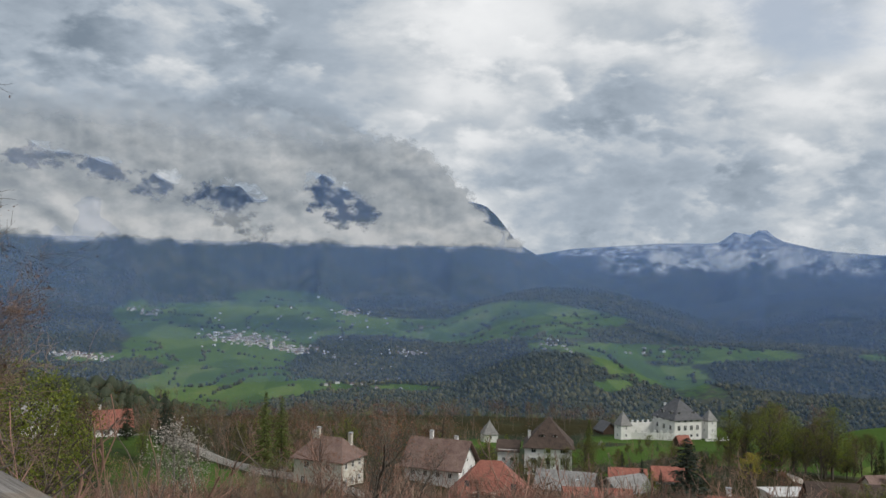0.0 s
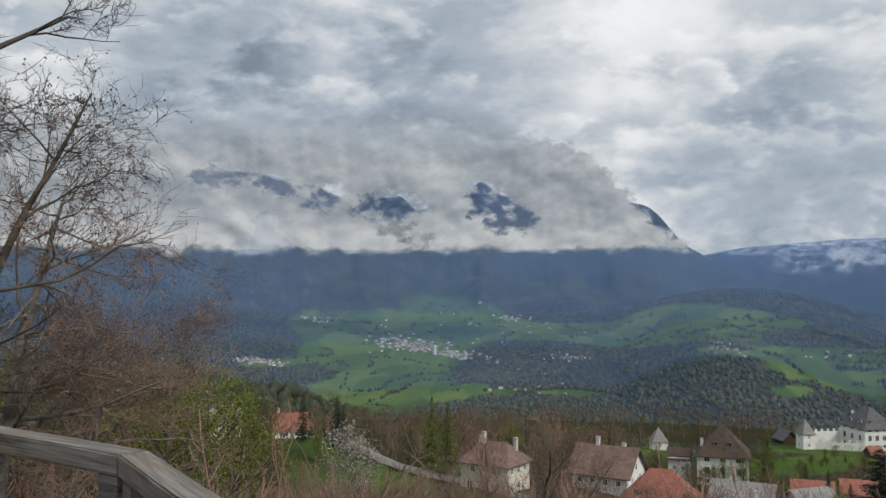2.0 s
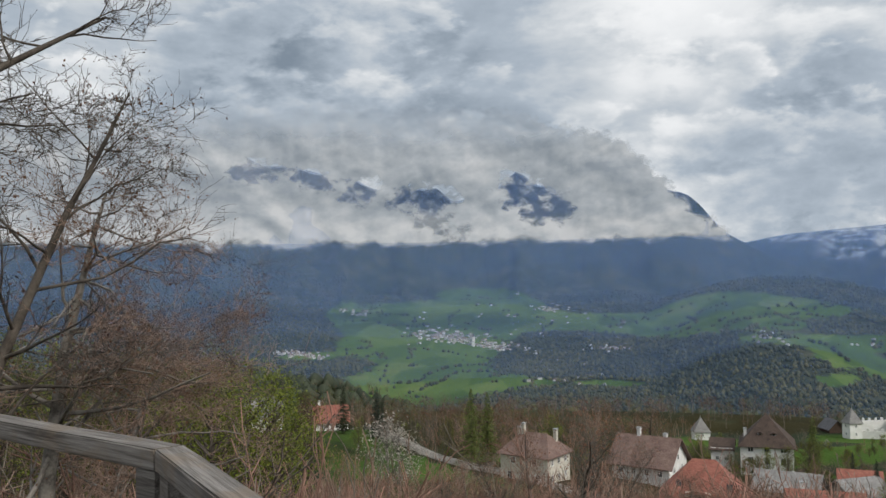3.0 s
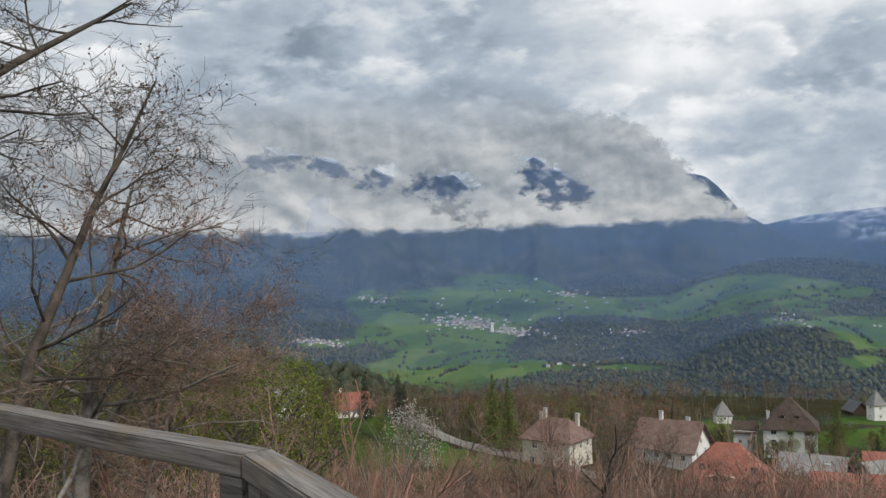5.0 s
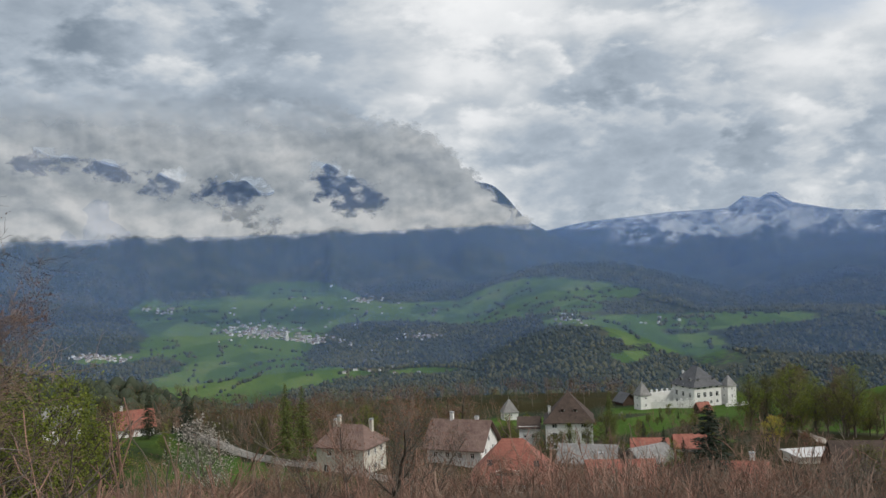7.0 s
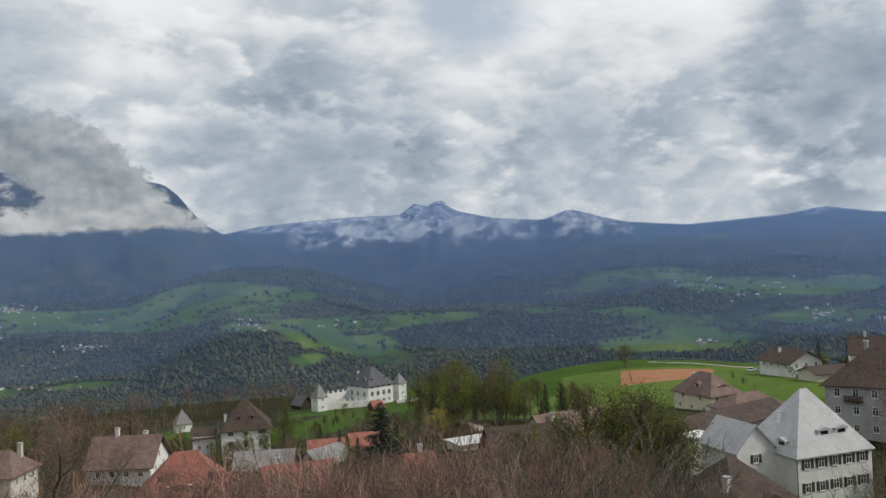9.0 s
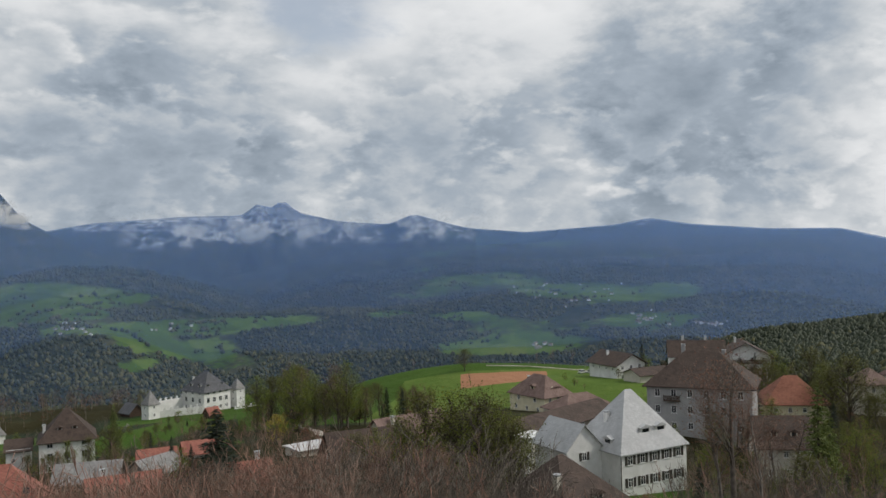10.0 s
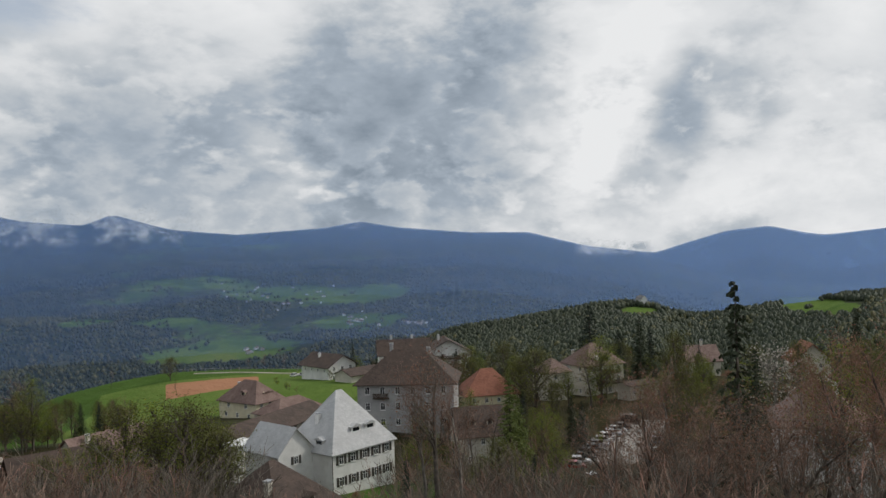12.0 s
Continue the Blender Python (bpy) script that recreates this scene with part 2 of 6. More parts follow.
def glass(name):
    m, q, b = material(name, 0.08)
    q.put(b.inputs["Base Color"], q.ramp(q.noise(pos(q), 0.6, 2), [(0.3, (0.012, 0.014, 0.017)), (0.7, (0.035, 0.04, 0.045))]))
    b.inputs["Specular IOR Level"].default_value = 0.6
    return m


GLASS = glass("dark_window_glass")


def rail_wood():
    """Weathered grey timber: long grain lines, cracks, knots, brownish patches."""
    m, q, b = material("weathered_rail_timber", 0.8)
    p = pos(q)
    st = q.vec("MULTIPLY", p, (1.6, 26.0, 26.0))
    w = q.noise(q.vec("ADD", st, (3.1, 0, 0)), 1.0, 8, 0.65, 1.2)
    ln = q.noise(q.vec("MULTIPLY", p, (3.0, 130.0, 130.0)), 1.0, 4, 0.6, 0.6)
    st2 = q.noise(p, 5.5, 5, 0.6, 0.5)
    f = q.math("ADD", q.math("MULTIPLY", w, 0.55), q.math("MULTIPLY", ln, 0.45))
    col = q.ramp(f, [(0.30, (0.035, 0.030, 0.026)), (0.47, (0.12, 0.108, 0.098)), (0.62, (0.26, 0.243, 0.225))])
    brown = q.ramp(f, [(0.30, (0.04, 0.030, 0.023)), (0.60, (0.22, 0.182, 0.145))])
    q.put(b.inputs["Base Color"], q.mix(q.span(st2, 0.46, 0.66), col, brown))
    bump(q, b, f, 0.7, 0.006)
    return m


RAIL = rail_wood()


def ground_material():
    """Meadow, bare soil, woodland floor and rock, mixed by the cover that the land has."""
    m, q, b = material("land", 0.95)
    a = q.n.new("ShaderNodeAttribute")
    a.attribute_name = "cover"
    sp = q.n.new("ShaderNodeSeparateColor")
    q.l.new(a.outputs["Color"], sp.inputs[0])
    p = pos(q)
    n1 = q.noise(p, 0.012, 6, 0.6, 0.3)
    n2 = q.noise(p, 0.11, 6, 0.65)
    n3 = q.noise(p, 1.3, 5, 0.65)
    f = q.math("ADD", q.math("MULTIPLY", n1, 0.5), q.math("ADD", q.math("MULTIPLY", n2, 0.3), q.math("MULTIPLY", n3, 0.2)))
    field = q.n.new("ShaderNodeTexVoronoi")
    q.put(field.inputs["Vector"], q.vec("MULTIPLY", p, (1.0, 0.6, 0.0)))
    field.inputs["Scale"].default_value = 0.011
    tint = q.n.new("ShaderNodeSeparateColor")
    q.l.new(field.outputs["Color"], tint.inputs[0])
    fg = q.math("ADD", q.math("MULTIPLY", f, 0.75), q.math("MULTIPLY", tint.outputs[0], 0.25))
    grass = q.ramp(fg, [(0.26, (0.040, 0.066, 0.014)), (0.46, (0.058, 0.106, 0.021)), (0.60, (0.098, 0.152, 0.032)), (0.72, (0.155, 0.182, 0.056))])
    wood = q.ramp(f, [(0.34, (0.010, 0.016, 0.012)), (0.50, (0.032, 0.042, 0.024)), (0.66, (0.115, 0.105, 0.058))])
    scrub = q.ramp(f, [(0.32, (0.016, 0.016, 0.007)), (0.52, (0.038, 0.034, 0.015)), (0.68, (0.080, 0.062, 0.032))])
    soil = q.ramp(f, [(0.34, (0.26, 0.125, 0.07)), (0.66, (0.40, 0.21, 0.125))])
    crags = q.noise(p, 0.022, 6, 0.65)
    # the blue of distant air is toned into the dark rock stops
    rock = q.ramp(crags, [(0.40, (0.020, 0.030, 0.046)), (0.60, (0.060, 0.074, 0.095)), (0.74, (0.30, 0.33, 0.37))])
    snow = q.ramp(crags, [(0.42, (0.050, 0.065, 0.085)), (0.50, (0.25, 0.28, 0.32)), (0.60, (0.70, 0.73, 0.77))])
    px = q.n.new("ShaderNodeSeparateXYZ")
    q.l.new(p, px.inputs[0])
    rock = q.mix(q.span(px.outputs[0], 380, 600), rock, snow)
    edge = q.math("MULTIPLY", q.math("SUBTRACT", q.noise(p, 0.045, 5, 0.7), 0.5), 0.9)
    col = q.mix(q.span(q.math("ADD", sp.outputs[0], edge), 0.42, 0.58), wood, grass)
    col = q.mix(q.span(q.math("ADD", sp.outputs[2], edge), 0.40, 0.60), col, scrub)
    col = q.mix(q.span(sp.outputs[1], 0.45, 0.55), col, soil)
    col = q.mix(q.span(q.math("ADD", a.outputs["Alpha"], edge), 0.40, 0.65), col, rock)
    q.put(b.inputs["Base Color"], col)
    bump(q, b, q.math("ADD", q.math("MULTIPLY", n2, 3.0), q.math("MULTIPLY", n3, 0.3)), 0.6, 1.0)
    b.inputs["Specular IOR Level"].default_value = 0.05
    return m


LAND = ground_material()

# ---------------------------------------------------------------- mesh tools


def link_mesh(name, verts, faces, mats, index=None, parent=None, label="", smooth=False):
    me = bpy.data.meshes.new(name)
    me.from_pydata(verts if isinstance(verts, list) else verts.tolist(), [], faces if isinstance(faces, list) else faces.tolist())
    for m in (mats if isinstance(mats, (list, tuple)) else [mats]):
        me.materials.append(m)
    if index is not None:
        me.polygons.foreach_set("material_index", index)
    if smooth:
        me.polygons.foreach_set("use_smooth", [True] * len(me.polygons))
    me.update()
    ob = new(name, me)
    if parent:
        ob.parent = parent
    if label:
        ob["label"] = label
    return ob


class Shape:
    """Collects boxes, prisms and tubes into one mesh."""

    def __init__(self):
        self.v, self.f = [], []

    def add(self, verts, faces):
        n = len(self.v)
        self.v += [tuple(p) for p in verts]
        self.f += [tuple(i + n for i in f) for f in faces]
        return self

    def box(self, x0, x1, y0, y1, z0, z1):
        return self.add([(x, y, z) for z in (z0, z1) for y in (y0, y1) for x in (x0, x1)],
                        [(0, 2, 3, 1), (4, 5, 7, 6), (0, 1, 5, 4), (2, 6, 7, 3), (0, 4, 6, 2), (1, 3, 7, 5)])

    def bevelled(self, x0, x1, y0, y1, z0, z1, c=0.01):
        """A box whose long edges along x are cut off."""
        pr = [(y0 + c, z0), (y1 - c, z0), (y1, z0 + c), (y1, z1 - c), (y1 - c, z1), (y0 + c, z1), (y0, z1 - c), (y0, z0 + c)]
        vs = [(x, y, z) for x in (x0, x1) for y, z in pr]
        return self.add(vs, [tuple(range(7, -1, -1)), tuple(range(8, 16))] + [(i, (i + 1) % 8, 8 + (i + 1) % 8, 8 + i) for i in range(8)])

    def tube(self, p, q, r0, r1, sides=8):
        p, q = Vector(p), Vector(q)
        d = (q - p).normalized()
        u = d.orthogonal().normalized()
        w = d.cross(u)
        ring = lambda c, r: [c + (u * math.cos(2 * math.pi * i / sides) + w * math.sin(2 * math.pi * i / sides)) * r for i in range(sides)]
        return self.add(ring(p, r0) + ring(q, r1), [(i, (i + 1) % sides, sides + (i + 1) % sides, sides + i) for i in range(sides)]
                        + [tuple(range(sides - 1, -1, -1)), tuple(range(sides, 2 * sides))])


def part(name, shape, mat, parent, label="", m=None):
    ob = link_mesh(name, shape.v, shape.f, mat, None, parent, label)
    if m is not None:
        ob.matrix_basis = m
    return ob


def thing(name, m, label, category, group="", kind=""):
    ob = new(name)
    ob.matrix_basis = m
    return tagged(ob, label, category, group, kind)


# ---------------------------------------------------------------- the land
EYE = 1.6


def steps(v, pts):
    return np.interp(v, [p[0] for p in pts], [p[1] for p in pts])


def fbm(x, y, size, octaves=5, seed=0):
    """Smooth value noise on arrays, about -1 to 1."""
    total, amp = 0.0, 1.0
    for o in range(octaves):
        u, w = x / size + 17.3 * (o + seed), y / size - 9.1 * (o + seed)
        i, j = np.floor(u), np.floor(w)
        a, b = u - i, w - j
        a, b = a * a * (3 - 2 * a), b * b * (3 - 2 * b)
        h = lambda s, t: np.modf(np.abs(np.sin(s * 127.1 + t * 311.7 + o * 7.7 + seed * 3.3) * 43758.5453))[0] * 2 - 1
        total = total + amp * ((h(i, j) * (1 - a) + h(i + 1, j) * a) * (1 - b) + (h(i, j + 1) * (1 - a) + h(i + 1, j + 1) * a) * b)
        amp, size = amp * 0.5, size * 0.5
    return total / 1.9


AZ_GRID = np.arange(-180, 180.01, 0.1)


def crest(az, pts, soft):
    """Crest elevation by azimuth, its corners rounded off over soft degrees."""
    v = steps(AZ_GRID, pts)
    n = int(soft * 10)
    if n > 1:
        w = np.hanning(2 * n + 3)[1:-1]
        v = np.convolve(np.pad(v, n, "edge"), w / w.sum(), "valid")
    return np.interp(az, AZ_GRID, v)


def peak(x, el, r):
    return r * np.tan(np.radians(el)) + EYE


# crest lines: distance, slope in front, slope behind, then (azimuth, elevation seen from the platform)
LEFT_MOUNTAIN = (3800, 0.54, 0.5, [(-110, 4), (-60, 7), (-40, 8.2), (-30, 8.4), (-27.5, 8.8), (-26, 7.9), (-24, 8.0), (-22, 7.4), (-20.4, 8.0), (-19.5, 6.9), (-18, 6.2), (-16.4, 7.0), (-15, 6.3), (-14, 6.5), (-13, 5.4), (-10.5, 5.9), (-9.2, 6.8), (-8.5, 7.6),
                                   (-7, 6.4), (-4, 6.2), (1, 6.0), (3.0, 5.5), (3.9, 4.6), (5.2, 2.9), (8.5, 1.0), (12.3, -0.3), (17.8, -2.0), (24, -4.0), (30, -7)])
SHOULDER = (2750, 0.13, 0.3, [(-20, -8), (-6, -3.6), (0, -1.7), (5, -0.4), (7, 0.0), (10, 0.0), (12.3, -0.4), (16, -1.4), (19.5, -2.7), (24, -3.8), (30, -5), (38, -9)])
TERRACE = (1950, 0.20, 0.0, [(-20, -12), (-10, -8.8), (-2, -7.0), (4, -5.6), (8, -4.9), (12, -4.3), (24, -3.9), (29, -4.3), (34, -5.1), (38, -6.8), (43, -9)])
PLATEAU = (3450, 0.135, 0.25, [(4, -6), (10, -3), (18, -0.9), (24, 0.2), (30, 0.6), (35, 0.7), (45, 0.8), (56, 0.75), (61, 0.1), (66, -0.9), (72, -2.5), (90, -4)])
FAR_RANGE = (4350, 0.4, 0.4, [(3, 1.5), (9, 2.6), (15, 3.0), (18.6, 3.0), (19.6, 3.9), (20.4, 3.4), (21.3, 4.1), (22.2, 3.2), (25, 2.5), (28.5, 2.2), (30.2, 2.9), (32.8, 2.1), (34, 1.8), (38, 1.4), (44, 1.7), (46.3, 2.1),
                              (49, 1.6), (54, 1.1), (58, 1.0), (62, -0.1), (66.5, -0.7), (68.5, -0.1), (71, 0.6), (73.7, 0.85), (76, 0.3), (77, 0.15), (80, 0.4), (90, 1.5), (120, 2)])
CHAPEL_HILL = (1150, 0.09, 0.3, [(40, -12), (48, -7), (52.5, -5.6), (59.2, -4.8), (62, -4.2), (64.6, -3.9), (66.5, -4.2), (67.9, -4.9), (70, -5.0), (72.5, -4.4), (76.2, -3.9), (78.2, -3.6), (84, -3.4), (110, -2.5)])
WOODED_SPUR = (470, 0.13, 0.3, [(-110, -4), (-60, -5.0), (-30, -6.2), (-22, -7.0), (-18.5, -7.7), (-16.5, -8.5), (-14.5, -9.9), (-12, -12), (-8, -16)])
MEADOW_HILL = (335, 0.11, 0.33, [(14, -14), (19, -11.5), (22, -10.1), (24.1, -9.4), (26.6, -8.4), (30, -7.8), (33.4, -7.45), (38, -7.55), (44, -7.9), (50, -8.6), (60, -9.5), (75, -9)])
NEAR = [(0, -0.5), (3, -0.8), (6, -2.4), (10, -4.7), (25, -11), (60, -20.5), (100, -28), (150, -35), (225, -44), (300, -50), (345, -52.5), (420, -75), (900, -235), (1200, -228), (5000, -228)]
# building ground: x, y, z at the base of the walls
GROUND = [(84.8, 97, -35), (135, 170, -40), (184, 195, -39), (-22, 152, -34.6), (211, 112, -41.5), (127, 113, -33.5), (24, 226, -49.2), (83, 297, -52.0),
          (134, 67, -39.2), (150, 72, -39.2), (166, 78, -39.2), (148, 62, -39.2), (125, 70, -38.6), (-92, 227, -42.5), (17, 288, -52.5), (10, 139, -37), (243, 94, -38.5), (232, 59, -36), (113, 27.5, -29), (-86, 176, -33)]


def land(x, y):
    """Height of the ground at x, y (arrays)."""
    x, y = np.asarray(x, float), np.asarray(y, float)
    r, az = np.hypot(x, y), np.degrees(np.arctan2(x, y))
    z = steps(r, NEAR)
    wsum, dsum = 1e-3, 0.0
    for gx, gy, gz in GROUND:
        w = np.exp(-((x - gx) ** 2 + (y - gy) ** 2) / (2 * 17.0 ** 2))
        base = steps(math.hypot(gx, gy), NEAR)
        wsum, dsum = wsum + w, dsum + w * (gz - base)
    z = z + np.where(r < 420, dsum / np.maximum(wsum, 0.35), 0)
    rough = fbm(x, y, 420, 5, 1)
    z = z + np.clip((r - 500) / 400, 0, 1) * rough * 22
    slope = steps(r, [(900, -235), (1250, -220), (2000, -183), (2900, -48), (3400, 60), (5000, 80)])
    left = np.clip((14 - az) / 14, 0, 1)
    z = np.maximum(z, np.where(r > 900, slope * left + -235 * (1 - left) + rough * 26, -999))
    for i, (rc, front, back, pts) in enumerate((LEFT_MOUNTAIN, SHOULDER, TERRACE, PLATEAU, FAR_RANGE, CHAPEL_HILL, WOODED_SPUR, MEADOW_HILL)):
        top = peak(x, crest(az, pts, 0.5 if rc > 3700 else 1.5 if rc < 800 else 2.4), rc)
        crag = fbm(x, y, rc * 0.09, 5, i + 3) * rc * (0.006 if rc > 1000 else 0.004)
        if rc < 400:
            crag = crag * 0.2
        if rc == 3800:
            crag = crag * 1.3 - np.abs(fbm(az * 55, r * 0.12, 95, 4, 17)) * 52 + 12
        away = np.abs(r - rc)
        fold = 1 + 0.35 * fbm(az * 40, r * 0.15, 150, 3, i + 11) if rc > 1000 else 1.0
        h = np.where(r < rc, top - away * front * np.where(away < rc * 0.22, fold, 1.0), top - away * back) + crag * np.minimum(1, 0.25 + away / (rc * 0.05))
        if rc == 1950:
            h = np.where(r > rc, top - np.clip(r - rc - 350, 0, None) * 0.3, h)
        z = np.maximum(z, h)
    return z


def land_z(x, y):
    return float(land(np.array([x]), np.array([y]))[0])


def spot(az, r, lift=0.0):
    x, y = r * math.sin(radians(az)), r * math.cos(radians(az))
    return Vector((x, y, land_z(x, y) + lift))


# meadows on the far slopes: azimuth, elevation, half widths, weight
MEADOWS = [(-19.5, -2.4, 3.0, 0.7, 1), (-14, -2.1, 5, 1.1, 1), (-11.5, -0.9, 2.4, 0.45, 1), (-8.5, -1.9, 2.5, 0.7, 1), (-17.5, -4.2, 4.5, 1.2, 1.1), (-12, -4.6, 5, 1.2, 1), (-15, -6.6, 4.5, 1.6, 1.1),
           (-9, -7.0, 3, 0.5, 0.9), (-2.5, -7.1, 3, 0.35, 0.8), (-3, -3.0, 5, 0.6, 0.9), (1, -3.4, 3.5, 0.5, 0.8), (5, -2.0, 3, 0.7, 1.1), (9, -1.9, 4, 0.45, 1), (8, -3.0, 4, 0.5, 0.6), (12, -2.3, 1.5, 0.25, 1),
           (-24.8, -2.6, 2.8, 1.1, -1.3), (-4.5, -5.6, 4, 0.75, -1.2), (17, -4.2, 7, 0.42, 1.4), (15.6, -5.8, 1.8, 0.5, 0.9), (11.8, -5.2, 1.6, 0.5, 0.9), (11.5, -6.6, 1.5, 0.5, 0.6), (-23.3, -5.0, 2.2, 0.4, 0.9),
           (28.3, -4.0, 1.6, 0.22, 1.0), (35.5, -1.6, 2.2, 0.3, 0.8), (40, -2.6, 3, 0.5, 0.8), (46.5, -3.0, 3, 0.5, 0.9),
           (47.8, -2.6, 1.5, 0.35, 1), (46.3, -4.8, 2.5, 0.5, 0.9), (33, -4.2, 2.5, 0.35, 0.8), (36.5, -6.4, 4, 0.6, 1.1), (22, -2.3, 3, 0.4, 0.4), (36, -1.8, 4, 0.3, 0.5),
           (76.5, -4.4, 2.2, 0.5, 1.3), (65.2, -4.6, 1.4, 0.35, 1.0)]


def cover(x, y, z):
    """Meadow, soil, scrub and rock, each 0 to 1."""
    r, az = np.hypot(x, y), np.degrees(np.arctan2(x, y))
    el = np.degrees(np.arctan2(z - EYE, r))
    g = np.zeros_like(r)
    for a, e, sa, se, w in MEADOWS:
        g = g + w * np.exp(-((az - a) / sa) ** 2 - ((el - e) / se) ** 2)
    g = g * 1.15 + fbm(x, y, 330, 6, 5) * 0.8 + 0.02 + np.clip((az - 26) / 6, 0, 1) * np.clip((56 - az) / 6, 0, 1) * np.clip((r - 1300) / 300, 0, 1) * 0.16
    far = np.clip(g, 0, 1)
    far = np.where((r > 2950) & (az < 16), far * np.clip((3150 - r) / 200, 0, 1), far)
    hill = ((az > 18) & (az < 47) & (r > 225) & (r < 345)).astype(float)
    garden = sum(np.exp(-((x - gx) / s0) ** 2 - ((y - gy) / s0) ** 2) for gx, gy, s0 in ((32, 205, 10), (46, 216, 11), (60, 248, 12), (38, 250, 12), (72, 262, 13), (92, 262, 14), (58, 196, 9), (-30, 190, 10), (150, 196, 9), (196, 140, 8), (146, 108, 6)))
    castle = np.exp(-((x - 76) / 34) ** 2 - ((y - 285) / 26) ** 2) + np.exp(-((x - 17) / 14) ** 2 - ((y - 283) / 14) ** 2)
    road_r = steps(az, [(-22.4, 228), (-17.3, 198), (-11.8, 165), (-5.9, 142)])
    bank = ((az > -23) & (az < -5) & (r > road_r * 0.60) & (r < road_r * 0.985)).astype(float) * 0.48
    lawns = np.exp(-((x - 92) / 14) ** 2 - ((y - 82) / 8) ** 2) + np.exp(-((x - 168) / 9) ** 2 - ((y - 112) / 9) ** 2)
    near = np.clip(np.maximum.reduce([hill, castle, bank, lawns, garden]) + fbm(x, y, 30, 3, 8) * 0.3, 0, 1)
    meadow = np.where(r < 345, near, np.where(r < 900, np.clip(g * 1.2, 0, 1), far))
    soil = np.clip(0.5 + np.minimum.reduce([(az - 33.2) * 5, (39.2 - az) * 5, r - 296 - (az - 33.2) * 2.4, 317 + (az - 33) * 0.9 - r]) / 3.0, 0, 1)
    brown = np.where(r < 345, 1 - near, 0.0) * np.where(r < 200, 1, 0.6)
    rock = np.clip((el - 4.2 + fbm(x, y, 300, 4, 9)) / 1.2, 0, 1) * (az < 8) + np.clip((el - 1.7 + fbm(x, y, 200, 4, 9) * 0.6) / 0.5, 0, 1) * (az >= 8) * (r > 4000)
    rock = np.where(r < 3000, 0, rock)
    return np.stack([meadow, soil, brown, np.clip(rock, 0, 1)], -1)


def build_land():
    az = np.concatenate([np.linspace(-180, -50, 40, endpoint=False), np.linspace(-50, 88, 620, endpoint=False), np.linspace(88, 180, 28, endpoint=False)])
    r = np.concatenate([[0.5, 2, 4], np.geomspace(6, 250, 70), np.linspace(254, 350, 42), np.geomspace(360, 1000, 50), np.linspace(1015, 4850, 230)])
    A, R = np.meshgrid(np.radians(az), r)
    x, y = R * np.sin(A), R * np.cos(A)
    z = land(x, y)
    n, m = len(r), len(az)
    vs = np.stack([x, y, z], -1).reshape(-1, 3)
    i, j = np.meshgrid(np.arange(n - 1), np.arange(m), indexing="ij")
    a, b = i * m + j, i * m + (j + 1) % m
    faces = np.stack([a, a + m, b + m, b], -1).reshape(-1, 4)
    faces = faces[:, ::-1]
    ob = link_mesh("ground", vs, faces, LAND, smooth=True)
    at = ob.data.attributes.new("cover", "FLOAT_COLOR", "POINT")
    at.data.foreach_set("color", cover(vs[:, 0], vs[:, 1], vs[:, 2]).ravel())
    return tagged(ob, "hillside meadows, woods and mountains of an alpine valley", "ground", kind="structure")


build_land()

# ---------------------------------------------------------------- haze sheets and cloud


def haze_material(name, tint, alpha):
    """A tinted, mostly clear sheet standing in for air haze; daylight lights it."""
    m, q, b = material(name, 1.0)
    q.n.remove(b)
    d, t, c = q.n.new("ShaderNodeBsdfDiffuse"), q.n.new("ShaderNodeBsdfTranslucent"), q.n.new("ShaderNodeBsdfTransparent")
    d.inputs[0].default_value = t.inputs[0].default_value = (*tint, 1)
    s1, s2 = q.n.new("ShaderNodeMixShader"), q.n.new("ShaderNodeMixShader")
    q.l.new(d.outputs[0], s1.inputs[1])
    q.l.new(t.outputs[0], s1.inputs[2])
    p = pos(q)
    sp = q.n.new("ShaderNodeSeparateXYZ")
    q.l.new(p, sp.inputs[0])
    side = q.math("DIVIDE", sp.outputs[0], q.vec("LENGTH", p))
    # painted haze is thinner on the left, thicker to the right
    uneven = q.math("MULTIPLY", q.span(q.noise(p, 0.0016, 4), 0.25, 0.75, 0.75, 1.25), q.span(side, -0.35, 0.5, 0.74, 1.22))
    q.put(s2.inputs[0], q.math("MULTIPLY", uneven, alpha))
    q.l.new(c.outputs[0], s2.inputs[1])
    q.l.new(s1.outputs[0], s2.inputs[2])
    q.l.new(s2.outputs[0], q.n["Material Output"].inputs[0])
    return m


